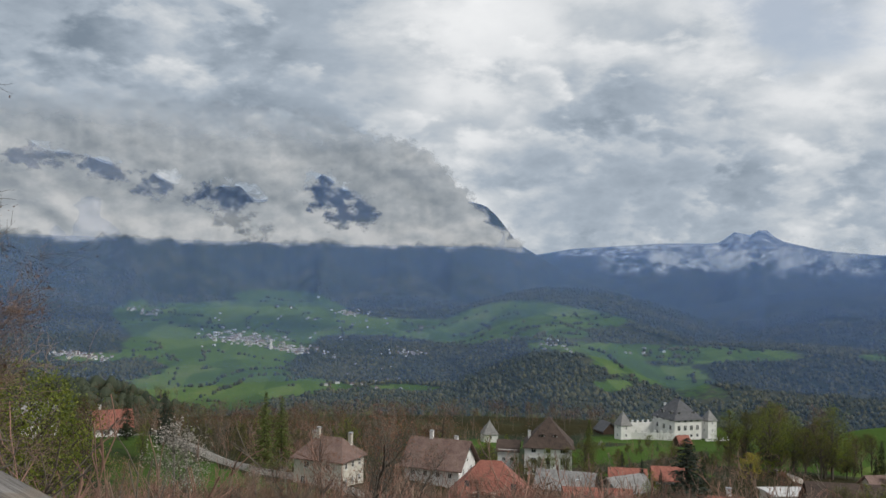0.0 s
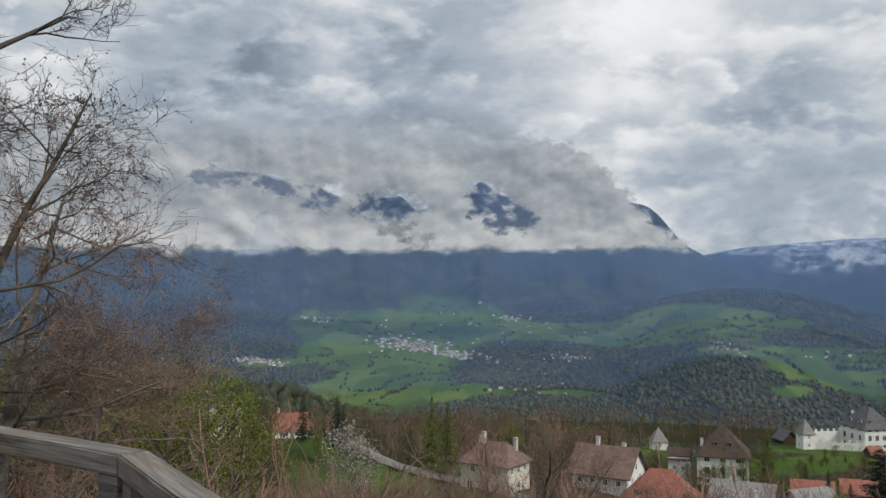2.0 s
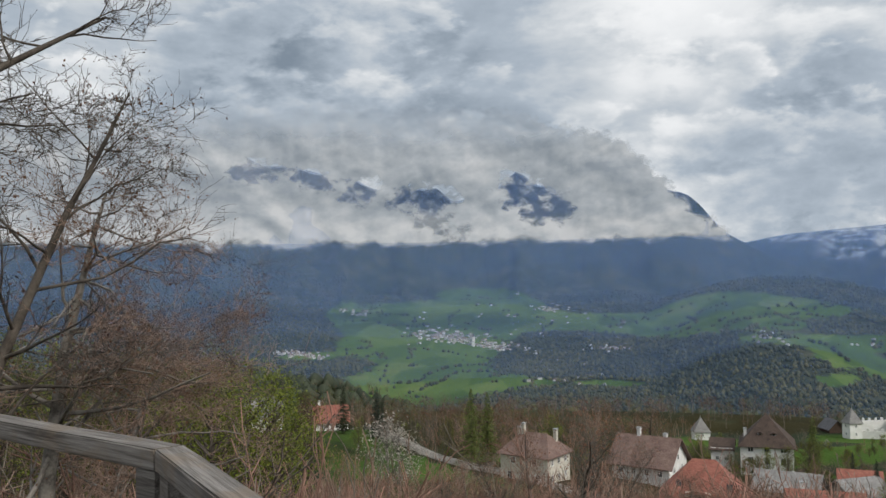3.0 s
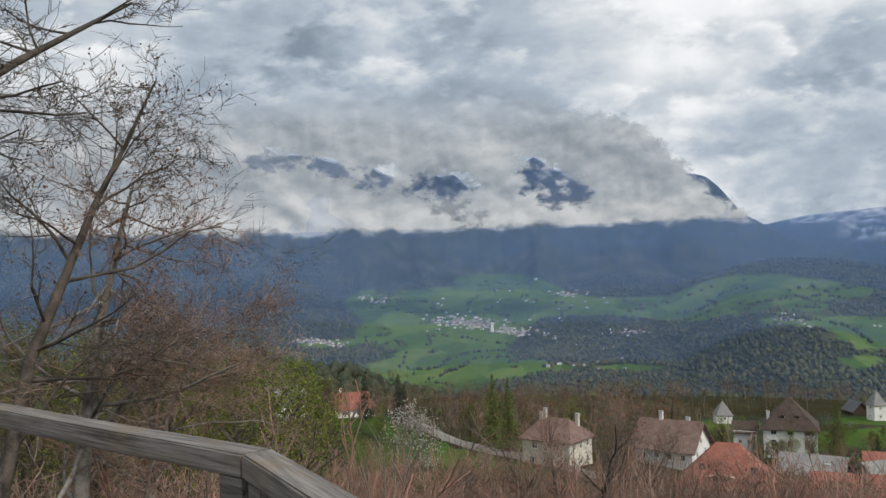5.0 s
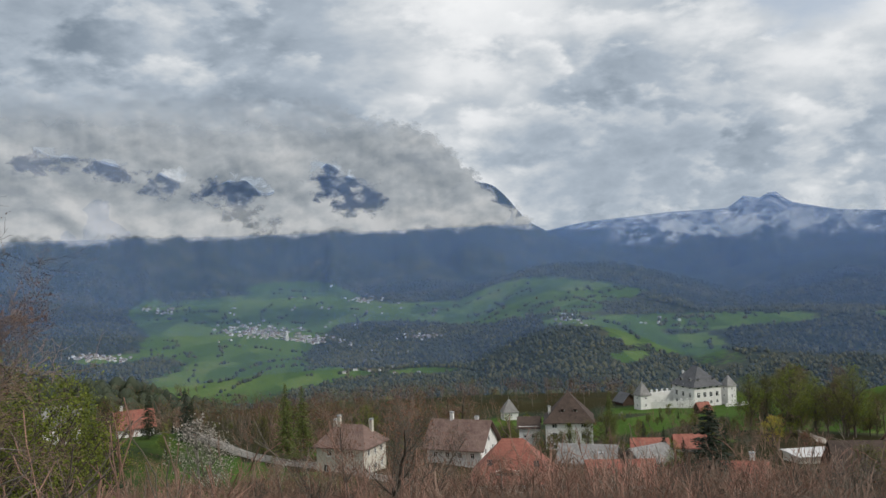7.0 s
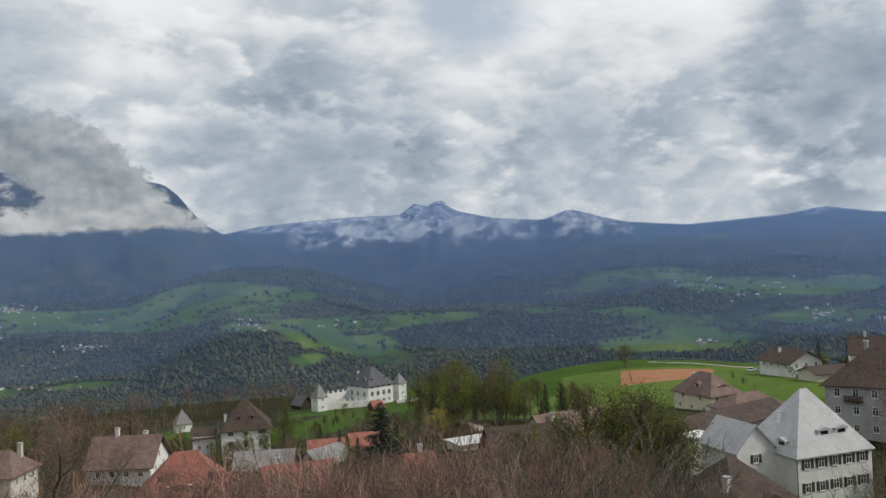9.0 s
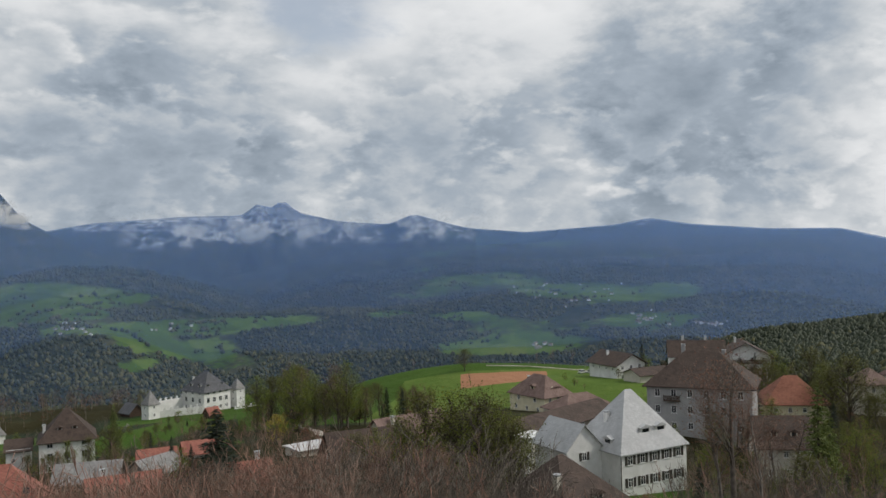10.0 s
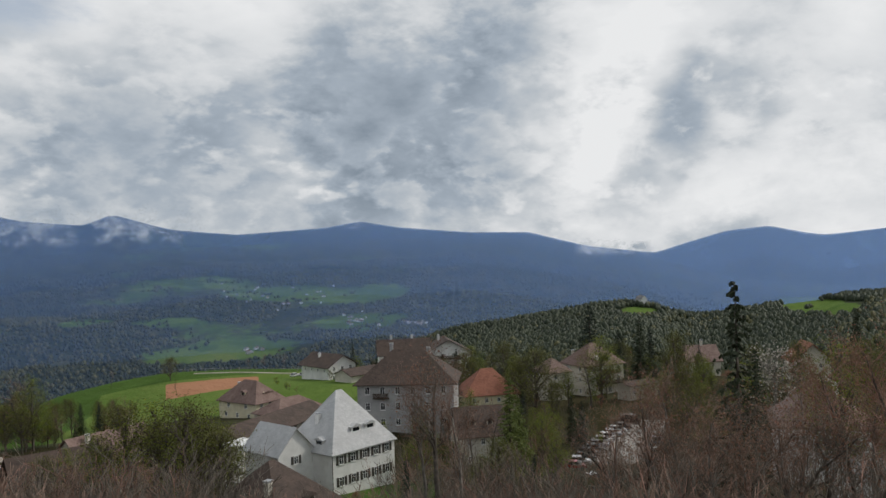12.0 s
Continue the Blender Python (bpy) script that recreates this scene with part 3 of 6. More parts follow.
def sheet(name, r, az0, az1, z_or_el, cols, rows, mat, label, bulge=0.0, by_el=False):
    vs, uv, fs = [], [], []
    for j in range(rows + 1):
        for i in range(cols + 1):
            az, e = az0 + (az1 - az0) * i / cols, z_or_el[0] + (z_or_el[1] - z_or_el[0]) * j / rows
            z = r * math.tan(radians(e)) if by_el else e
            rr = r
            if bulge:
                p = Vector((r * math.sin(radians(az)), r * math.cos(radians(az)), z))
                rr = r - bulge * (0.62 * noise.noise(p / 260) + 0.5 * abs(noise.noise(p / 120)) + 0.22 * abs(noise.noise(p / 48)))
            vs.append((rr * math.sin(radians(az)), rr * math.cos(radians(az)), z + EYE))
            uv.append((az, e))
    w = cols + 1
    fs = [(j * w + i, j * w + i + 1, (j + 1) * w + i + 1, (j + 1) * w + i) for j in range(rows) for i in range(cols)]
    ob = link_mesh(name, vs, fs, mat, smooth=True)
    at = ob.data.attributes.new("span", "FLOAT_VECTOR", "POINT")
    at.data.foreach_set("vector", [c for a, e in uv for c in (a, e, 0.0)])
    return tagged(ob, label, "mist" if not by_el else "cloud", kind="structure")


def haze_sheet(r, alpha):
    """An added sheet of painted haze before the slopes, up to the crests behind it."""
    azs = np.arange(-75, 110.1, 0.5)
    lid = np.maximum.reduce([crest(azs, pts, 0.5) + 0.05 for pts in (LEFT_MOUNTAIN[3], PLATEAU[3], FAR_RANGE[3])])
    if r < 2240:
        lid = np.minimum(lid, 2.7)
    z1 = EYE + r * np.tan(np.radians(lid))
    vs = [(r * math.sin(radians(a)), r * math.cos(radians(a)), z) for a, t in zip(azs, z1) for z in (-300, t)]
    ob = link_mesh("mist_backdrop", vs, [(2 * i, 2 * i + 2, 2 * i + 3, 2 * i + 1) for i in range(len(azs) - 1)], haze_material("painted_blue_haze", (0.28, 0.45, 0.83), alpha))
    tagged(ob, "clear blue sheet painting haze over the valley", "mist", kind="structure")


# added sheets, one behind another, put distance haze over the far slopes
for haze_r, haze_alpha in ((1250, 0.15), (1700, 0.17), (2250, 0.17), (2700, 0.18), (3150, 0.20), (4000, 0.30)):
    haze_sheet(haze_r, haze_alpha)


def cloud_material(name, base, fade, top, holes, ragged, size, edges, patch=None, glow=0.62, low_glow=0.0, slope=None):
    """Far cloud that glows by itself: white and thick, with a ragged lower edge, gaps and soft borders."""
    m, q, b = material(name, 1.0)
    q.n.remove(b)
    a = q.n.new("ShaderNodeAttribute")
    a.attribute_name = "span"
    sp = q.n.new("ShaderNodeSeparateXYZ")
    q.l.new(a.outputs["Vector"], sp.inputs[0])
    az, el = sp.outputs[0], sp.outputs[1]
    v = q.vec("MULTIPLY", a.outputs["Vector"], (1.0, 1.35, 1.0))
    n1 = q.math("SUBTRACT", q.noise(v, size, 7, 0.52, 0.2), 0.5)
    n2 = q.math("SUBTRACT", q.noise(q.vec("ADD", v, (40, 3, 7)), size * 3.0, 5, 0.5, 0.3), 0.5)
    wob = q.math("ADD", q.math("MULTIPLY", n1, ragged), q.math("MULTIPLY", n2, ragged * 0.4))
    puff = q.math("MULTIPLY", q.math("SUBTRACT", billows(q, q.vec("ADD", v, (11, 5, 0)), size * 1.3, 2.0, 0.5), 0.6), ragged * 1.1)
    al = q.span(q.math("ADD", q.math("SUBTRACT", el, base), q.math("ADD", q.math("MULTIPLY", wob, 0.7), puff)), 0.0, fade)
    al = q.math("MULTIPLY", al, q.span(q.math("ADD", q.math("SUBTRACT", top[1], el), q.math("MULTIPLY", wob, 1.5)), 0.0, top[1] - top[0]))
    for ha, he, sa, se, w in holes:
        d = q.math("ADD", q.math("POWER", q.math("DIVIDE", q.math("SUBTRACT", az, ha), sa), 2.0), q.math("POWER", q.math("DIVIDE", q.math("SUBTRACT", el, he), se), 2.0))
        d = q.math("ADD", d, q.math("MULTIPLY", q.math("ADD", n1, n2), 6.0))
        al = q.math("MULTIPLY", al, q.math("SUBTRACT", 1.0, q.math("MULTIPLY", q.span(d, 1.7, -0.3), w)))
    if patch is not None:
        al = q.math("MULTIPLY", al, q.span(q.math("ADD", n1, q.math("MULTIPLY", n2, 0.7)), patch, patch + 0.26))
    al = q.math("MULTIPLY", al, q.math("MULTIPLY", q.span(az, edges[0], edges[1]), q.span(az, edges[3], edges[2])))
    if slope:
        edge = q.ramp(q.math("DIVIDE", q.math("ADD", az, 62.0), 70.0), [((a + 62) / 70, (e0 / 15,) * 3) for a, e0 in slope])
        puff = q.math("MULTIPLY", q.math("SUBTRACT", billows(q, v, size * 2.2, 3.0, 0.55), 0.62), 3.2)
        al = q.math("MULTIPLY", al, q.span(q.math("ADD", q.math("SUBTRACT", q.math("MULTIPLY", edge, 15.0), el), puff), -0.35, 0.45))
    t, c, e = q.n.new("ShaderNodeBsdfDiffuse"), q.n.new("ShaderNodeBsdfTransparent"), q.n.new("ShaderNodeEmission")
    # sunlit and shaded sides of the heaps are painted into the glow
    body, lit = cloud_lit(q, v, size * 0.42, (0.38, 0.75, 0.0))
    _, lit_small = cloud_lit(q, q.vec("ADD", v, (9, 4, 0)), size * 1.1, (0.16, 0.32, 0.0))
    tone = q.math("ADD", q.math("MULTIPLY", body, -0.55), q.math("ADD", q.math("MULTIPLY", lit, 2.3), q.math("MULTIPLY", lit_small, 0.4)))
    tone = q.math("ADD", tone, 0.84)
    # the glow is painted brighter towards the cloud's base
    tone = q.math("ADD", tone, q.math("MULTIPLY", q.span(el, base + 3.2, base + 0.6), low_glow))
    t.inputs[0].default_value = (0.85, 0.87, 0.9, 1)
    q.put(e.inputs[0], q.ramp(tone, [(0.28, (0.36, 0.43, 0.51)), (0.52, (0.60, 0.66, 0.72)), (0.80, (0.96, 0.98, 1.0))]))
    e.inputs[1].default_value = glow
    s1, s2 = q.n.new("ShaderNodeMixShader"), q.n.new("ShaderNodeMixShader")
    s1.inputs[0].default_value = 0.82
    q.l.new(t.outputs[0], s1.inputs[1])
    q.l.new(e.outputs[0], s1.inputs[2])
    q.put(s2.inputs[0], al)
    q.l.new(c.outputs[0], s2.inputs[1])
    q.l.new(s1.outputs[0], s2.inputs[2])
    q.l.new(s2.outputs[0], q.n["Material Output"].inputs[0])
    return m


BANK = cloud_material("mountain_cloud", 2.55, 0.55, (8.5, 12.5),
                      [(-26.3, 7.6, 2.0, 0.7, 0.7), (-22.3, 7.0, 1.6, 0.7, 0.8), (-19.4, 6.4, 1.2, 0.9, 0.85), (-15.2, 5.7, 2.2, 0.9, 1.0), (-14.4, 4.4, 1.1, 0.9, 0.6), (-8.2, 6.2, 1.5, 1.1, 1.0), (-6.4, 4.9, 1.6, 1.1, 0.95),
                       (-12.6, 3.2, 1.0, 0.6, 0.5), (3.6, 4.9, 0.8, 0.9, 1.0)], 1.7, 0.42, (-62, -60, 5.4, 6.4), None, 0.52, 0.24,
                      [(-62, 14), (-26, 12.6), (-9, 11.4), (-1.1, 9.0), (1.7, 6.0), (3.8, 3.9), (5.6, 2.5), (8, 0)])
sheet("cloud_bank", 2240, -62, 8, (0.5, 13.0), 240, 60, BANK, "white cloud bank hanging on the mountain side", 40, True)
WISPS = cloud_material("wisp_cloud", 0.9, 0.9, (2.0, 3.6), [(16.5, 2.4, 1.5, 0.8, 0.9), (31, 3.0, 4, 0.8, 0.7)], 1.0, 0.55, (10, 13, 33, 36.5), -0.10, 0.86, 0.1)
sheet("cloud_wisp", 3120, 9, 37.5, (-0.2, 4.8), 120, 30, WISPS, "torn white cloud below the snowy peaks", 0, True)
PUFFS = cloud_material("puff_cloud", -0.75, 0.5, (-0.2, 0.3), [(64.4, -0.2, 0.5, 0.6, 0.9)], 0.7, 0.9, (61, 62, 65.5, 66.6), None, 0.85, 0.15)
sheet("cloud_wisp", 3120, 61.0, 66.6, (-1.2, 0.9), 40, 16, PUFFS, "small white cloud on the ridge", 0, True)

# ---------------------------------------------------------------- buildings
WINDOW_SHAPES = {}


def window_on(house, x, z, w, h, face, size, shutters=False, glazing=True, name="window"):
    """A framed window on one wall of a house; sits in front of that wall. face: S, W, E, N."""
    key = (w, h, shutters)
    if key not in WINDOW_SHAPES:
        f = Shape()
        b = 0.09
        f.box(-w / 2, w / 2, -0.05, 0.02, -h / 2, -h / 2 + b).box(-w / 2, w / 2, -0.05, 0.02, h / 2 - b, h / 2)
        f.box(-w / 2, -w / 2 + b, -0.05, 0.02, -h / 2 + b, h / 2 - b).box(w / 2 - b, w / 2, -0.05, 0.02, -h / 2 + b, h / 2 - b)
        f.box(-0.035, 0.035, -0.045, 0.02, -h / 2 + b, h / 2 - b).box(-w / 2 + b, -0.035, -0.04, 0.02, h * 0.12, h * 0.12 + 0.05).box(0.035, w / 2 - b, -0.04, 0.02, h * 0.12, h * 0.12 + 0.05)
        f.box(-w / 2 - 0.06, w / 2 + 0.06, -0.12, 0.02, -h / 2 - 0.08, -h / 2 - 0.005)
        p = Shape().box(-w / 2 + b, w / 2 - b, -0.018, 0.015, -h / 2 + b, h / 2 - b)
        fo = link_mesh("window", f.v, f.f, FRAME_WHITE)
        po = link_mesh("pane", p.v, p.f, GLASS)
        sh = []
        if shutters:
            sw = w * 0.5
            s = Shape().box(-sw / 2, sw / 2, -0.06, -0.012, -h / 2, h / 2)
            for i in range(8):
                zz = -h / 2 + 0.1 + i * (h - 0.2) / 8
                s.box(-sw / 2 + 0.05, sw / 2 - 0.05, -0.075, -0.05, zz, zz + (h - 0.2) / 14)
            sh = [link_mesh("shutter", s.v, s.f, SHUTTER)]
        WINDOW_SHAPES[key] = [o.data for o in (fo, po, *sh)]
        for o in (fo, po, *sh):
            bpy.data.objects.remove(o)
    W, D = size
    turn = {"S": (0, x, -D / 2), "N": (180, -x, D / 2), "W": (-90, -W / 2, -x), "E": (90, W / 2, x)}[face]
    data = WINDOW_SHAPES[key]
    ob = new(name, data[0])
    ob.parent = house
    ob.matrix_basis = pose(turn[1], turn[2], z, 0, 0, turn[0])
    pane = new("pane", data[1])
    pane.parent = ob
    if shutters:
        for s in (-1, 1):
            o = new("shutter", data[2])
            o.parent = ob
            o.matrix_basis = pose(s * (w / 2 + w * 0.26), 0, 0)
    return ob


def roof_shape(W, D, h, rise, kind, over=0.6, ridge=None, thick=0.16):
    """A closed roof: hip or gable along x or y, with eaves and thickness."""
    a, b = W / 2 + over, D / 2 + over
    drop = over * rise / (min(W, D) / 2) * 0.8
    z0, z1 = h - drop, h + rise
    s = Shape()
    if kind == "hip":
        rx, ry = (ridge if W >= D else 0.02) if ridge is not None else max(W - D, 0.0) / 2 + 0.02, (ridge if W < D else 0.02) if ridge is not None else max(D - W, 0.0) / 2 + 0.02
        rx, ry = max(rx, 0.02), max(ry, 0.02)
        top = [(-rx, -ry, z1), (rx, -ry, z1), (rx, ry, z1), (-rx, ry, z1)]
        eave = [(-a, -b, z0), (a, -b, z0), (a, b, z0), (-a, b, z0)]
        low = [(x, y, z - thick) for x, y, z in eave]
        s.add(top + eave + low, [(0, 1, 2, 3), (4, 5, 1, 0), (5, 6, 2, 1), (6, 7, 3, 2), (7, 4, 0, 3), (8, 9, 5, 4), (9, 10, 6, 5), (10, 11, 7, 6), (11, 8, 4, 7), (11, 10, 9, 8)])
    else:
        if kind == "gable_y":
            a, b = b, a
        pr = [(-b, z0), (0, z1), (b, z0), (b, z0 - thick), (0, z1 - thick * 1.4), (-b, z0 - thick)]
        vs = [(x, y, z) for x in (-a, a) for y, z in pr]
        if kind == "gable_y":
            vs = [(-y, x, z) for x, y, z in vs]
        s.add(vs, [(5, 4, 3, 2, 1, 0), (6, 7, 8, 9, 10, 11)] + [(i, (i + 1) % 6, 6 + (i + 1) % 6, 6 + i) for i in range(6)])
    return s


def wall_shape(W, D, h, rise, kind, below=2.5):
    """Outer walls with gables where the roof has them; carried down into the slope."""
    s = Shape()
    if kind == "gable_x":
        pr = [(-D / 2, -below), (D / 2, -below), (D / 2, h), (0, h + rise * 0.93), (-D / 2, h)]
        vs = [(x, y, z) for x in (-W / 2, W / 2) for y, z in pr]
        s.add(vs, [(4, 3, 2, 1, 0), (5, 6, 7, 8, 9)] + [(i, (i + 1) % 5, 5 + (i + 1) % 5, 5 + i) for i in range(5)])
    elif kind == "gable_y":
        pr = [(-W / 2, -below), (W / 2, -below), (W / 2, h), (0, h + rise * 0.93), (-W / 2, h)]
        vs = [(x, y, z) for y in (-D / 2, D / 2) for x, z in pr]
        s.add(vs, [(0, 1, 2, 3, 4), (9, 8, 7, 6, 5)] + [(5 + i, 5 + (i + 1) % 5, (i + 1) % 5, i) for i in range(5)])
    else:
        s.box(-W / 2, W / 2, -D / 2, D / 2, -below, h)
    return s


def roof_z(W, D, h, rise, kind, x, y, ridge=None):
    """Height of the roof's surface over a point of the plan."""
    if kind == "gable_x":
        return h + rise * (1 - abs(y) / (D / 2))
    if kind == "gable_y":
        return h + rise * (1 - abs(x) / (W / 2))
    rx = ridge if (ridge is not None and W >= D) else max(W - D, 0) / 2
    ry = ridge if (ridge is not None and W < D) else max(D - W, 0) / 2
    fx = max(abs(x) - rx, 0) / max(W / 2 - rx, 0.01)
    fy = max(abs(y) - ry, 0) / max(D / 2 - ry, 0.01)
    return h + rise * (1 - max(fx, fy))


def house(corner, az_b, W, D, h, rise, kind, walls, roof, label, name="house", windows=(), chimneys=(), dormers=(), ridge=None, over=0.6, z=None, shutters=False, wsize=(1.0, 1.35), centre=False):
    """A house by its near corner (or its middle) and the azimuth along which its x side runs."""
    yaw = 90 - az_b
    ux, uy = direction(az_b, 0), direction(az_b - 90, 0)
    c = Vector((*corner, 0)) if centre else Vector((*corner, 0)) + ux * W / 2 + uy * D / 2
    zb = land_z(c.x, c.y) if z is None else z
    ob = thing(name, pose(c.x, c.y, zb, 0, 0, yaw), label, "house")
    low = min(land_z(*(c + ux * a * W / 2 + uy * b * D / 2)[:2]) for a in (-1, 1) for b in (-1, 1))
    part("wall", wall_shape(W, D, h, rise, kind, max(zb - low, 0) + 0.6), walls, ob)
    part("roof", roof_shape(W, D, h, rise, kind, over, ridge), roof, ob)
    for face, zc, count, *rest in windows:
        ln = W if face in "SN" else D
        for i in range(count):
            x = (i + 0.5) / count * (ln - 1.0) - (ln - 1.0) / 2
            window_on(ob, x, zc, rest[0] if rest else wsize[0], rest[1] if rest else wsize[1], face, (W, D), shutters)
    for x, y, up_by in chimneys:
        zr = roof_z(W, D, h, rise, kind, x, y, ridge)
        ch = part("chimney", Shape().box(-0.35, 0.35, -0.3, 0.3, -0.8, up_by).box(-0.42, 0.42, -0.37, 0.37, up_by - 0.12, up_by + 0.004), walls, ob, "", pose(x, y, zr))
        part("cap", Shape().box(-0.3, 0.3, -0.25, 0.25, up_by + 0.004, up_by + 0.2).box(-0.45, 0.45, -0.4, 0.4, up_by + 0.2, up_by + 0.27), METAL_SHEET, ch)
    for face, along, out, dw, dh in dormers:
        # out: how far down the slope, 0 at the wall, 1 at the ridge
        half = (D if face in "SN" else W) / 2
        depth = half * (1 - out)
        zr = h + rise * out
        turn = {"S": (0, along, -depth), "N": (180, -along, depth), "W": (-90, -depth, -along), "E": (90, depth, along)}[face]
        run = dh * half / rise + 0.5
        m = pose(turn[1], turn[2], zr - 0.1, 0, 0, turn[0])
        d = part("dormer", Shape().add([(-dw / 2, 0, 0), (dw / 2, 0, 0), (dw / 2, 0, dh), (0, 0, dh * 1.35), (-dw / 2, 0, dh), (-dw / 2, run, 0.2), (dw / 2, run, 0.2), (dw / 2, run, dh), (0, run, dh * 1.35), (-dw / 2, run, dh)],
                                       [(0, 1, 2, 3, 4), (9, 8, 7, 6, 5), (1, 6, 7, 2), (5, 0, 4, 9), (0, 5, 6, 1), (2, 7, 8, 3), (9, 4, 3, 8)]), walls, ob, "", m)
        o = 0.18
        part("dormer_roof", Shape().add([(-dw / 2 - o, -0.25, dh - 0.08), (0, -0.25, dh * 1.35 + 0.06), (dw / 2 + o, -0.25, dh - 0.08), (-dw / 2 - o, run, dh - 0.08), (0, run, dh * 1.35 + 0.06), (dw / 2 + o, run, dh - 0.08),
                                         (-dw / 2 - o, -0.25, dh - 0.16), (dw / 2 + o, -0.25, dh - 0.16), (-dw / 2 - o, run, dh - 0.16), (dw / 2 + o, run, dh - 0.16)],
                                        [(0, 1, 4, 3), (1, 2, 5, 4), (6, 7, 2, 1, 0), (3, 4, 5, 9, 8), (6, 0, 3, 8), (2, 7, 9, 5), (8, 9, 7, 6)]), roof, d)
        part("pane", Shape().box(-dw * 0.32, dw * 0.32, -0.03, 0.02, dh * 0.2, dh * 0.85), GLASS, d)
    return ob


def balcony(hs, face, size, x, z, w, depth=1.1):
    """A wooden balcony with a slab, rails and boards."""
    W, D = size
    turn = {"S": (0, x, -D / 2), "W": (-90, -W / 2, -x), "E": (90, W / 2, x)}[face]
    ob = part("balcony", Shape().box(-w / 2, w / 2, -depth, -0.01, -0.12, 0.0).box(-w / 2, w / 2, -depth, -depth + 0.07, 0.92, 1.0).box(-w / 2, -w / 2 + 0.07, -depth + 0.07, -0.01, 0.92, 1.0).box(w / 2 - 0.07, w / 2, -depth + 0.07, -0.01, 0.92, 1.0), WOOD_DARK, hs, "dark wooden balcony", pose(turn[1], turn[2], z, 0, 0, turn[0]))
    n = max(3, int(w / 0.22))
    for i in range(n):
        xx = -w / 2 + 0.05 + i * (w - 0.1) / n
        part("board", Shape().box(xx, xx + 0.15, -depth + 0.01, -depth + 0.045, 0.02, 0.92), WOOD_DARK, ob)
    return ob


# castle above the valley
castle = house((83.2, 294.0), 69, 11.6, 12.6, 7.8, 6.2, "hip", PLASTER_WHITE, ROOF_SLATE, "white castle with rows of dark windows and slate hip roof", "castle",
               [("S", 1.7, 4, 1.1, 1.2), ("S", 4.4, 4, 1.35, 1.8), ("S", 7.2, 4, 1.3, 1.4), ("W", 1.7, 3, 1.1, 1.2), ("W", 4.4, 3, 1.35, 1.8), ("W", 7.2, 3, 1.3, 1.4)],
               [(3.5, 1.5, 1.3), (-2.5, 4, 1.2)], [("S", -3.2, 0.18, 1.5, 1.0), ("S", 3.2, 0.18, 1.5, 1.0), ("S", 0, 0.5, 1.1, 0.7), ("W", -2.5, 0.18, 1.5, 1.0), ("W", 2.5, 0.18, 1.5, 1.0)], ridge=1.3, z=-52.3)


def tower(x, y, z, w, h, tip, az_b, walls, roof, label, name="tower", rows=2):
    ob = thing(name, pose(x, y, z, 0, 0, 90 - az_b), label, "tower")
    part("wall", Shape().box(-w / 2, w / 2, -w / 2, w / 2, -3.0, h), walls, ob)
    part("roof", roof_shape(w, w, h, tip, "hip", 0.3, 0.02), roof, ob)
    for i in range(rows):
        for f in "SW":
            window_on(ob, 0, h - 1.3 - i * 2.6, 0.75, 1.0, f, (w, w))
    part("finial", Shape().tube((0, 0, h + tip - 0.1), (0, 0, h + tip + 0.6), 0.05, 0.03, 6), METAL_SHEET, ob)
    return ob


tower(97.6, 301.0, -52.3, 3.8, 7.0, 3.4, 69, PLASTER_WHITE, ROOF_SHINGLE, "square white corner tower with pointed grey roof beside castle")
tower(64.6, 293.0, -52.3, 4.2, 6.2, 4.2, 69, PLASTER_WHITE, ROOF_SHINGLE, "white gate tower with pointed grey shingle roof at castle wall")
tower(17.2, 288.5, -53.2, 5.0, 3.9, 4.2, 80, PLASTER_WHITE, ROOF_SHINGLE, "small white tower chapel with pointed grey roof on lawn", "chapel", 1)


def crenel_wall(p, q, z, h, label):
    """A white garden wall with merlons along its top."""
    p, q = Vector((*p, z)), Vector((*q, z))
    d = q - p
    ob = thing("garden_wall", pose(*p, 0, 0, math.degrees(math.atan2(d.y, d.x))), label, "wall")
    part("wall", Shape().box(0, d.length, -0.25, 0.25, -2.5, h), PLASTER_WHITE, ob)
    n = int(d.length / 2.2)
    for i in range(n + 1):
        x = i * (d.length - 0.6) / max(n, 1)
        part("merlon", Shape().box(x, x + 0.6, -0.25, 0.25, h + 0.003, h + 0.75).box(x - 0.06, x + 0.66, -0.31, 0.31, h + 0.75, h + 0.85), PLASTER_WHITE, ob)


crenel_wall((66.8, 293.3), (82.6, 291.8), -52.4, 3.2, "white battlemented garden wall between castle and tower")
crenel_wall((67.5, 300.5), (78.4, 304.0), -52.4, 5.2, "white battlemented terrace wall behind the castle garden")
crenel_wall((66.4, 289.5), (93.5, 289.0), -54.6, 2.0, "long white battlemented wall in front of castle")
crenel_wall((94.0, 293.5), (105.5, 297.0), -53.4, 1.6, "low white battlemented wall beside castle")

h_house = house((22.9, 223.8), 98, 12.6, 12.4, 8.3, 7.0, "hip", PLASTER_WHITE, ROOF_BROWN, "tall white house with steep brown hip roof and three storeys",
                windows=[("S", 1.4, 3, 1.1, 1.1), ("S", 4.3, 3, 1.35, 1.8), ("S", 7.2, 3, 1.35, 1.5), ("W", 4.3, 2, 1.0, 1.4), ("W", 7.2, 2, 1.0, 1.2)],
                chimneys=[(-5.2, -1.5, 1.8)], dormers=[("S", -1.6, 0.30, 1.1, 0.7), ("S", 1.8, 0.30, 1.1, 0.7)], ridge=0.05, z=-49.5)
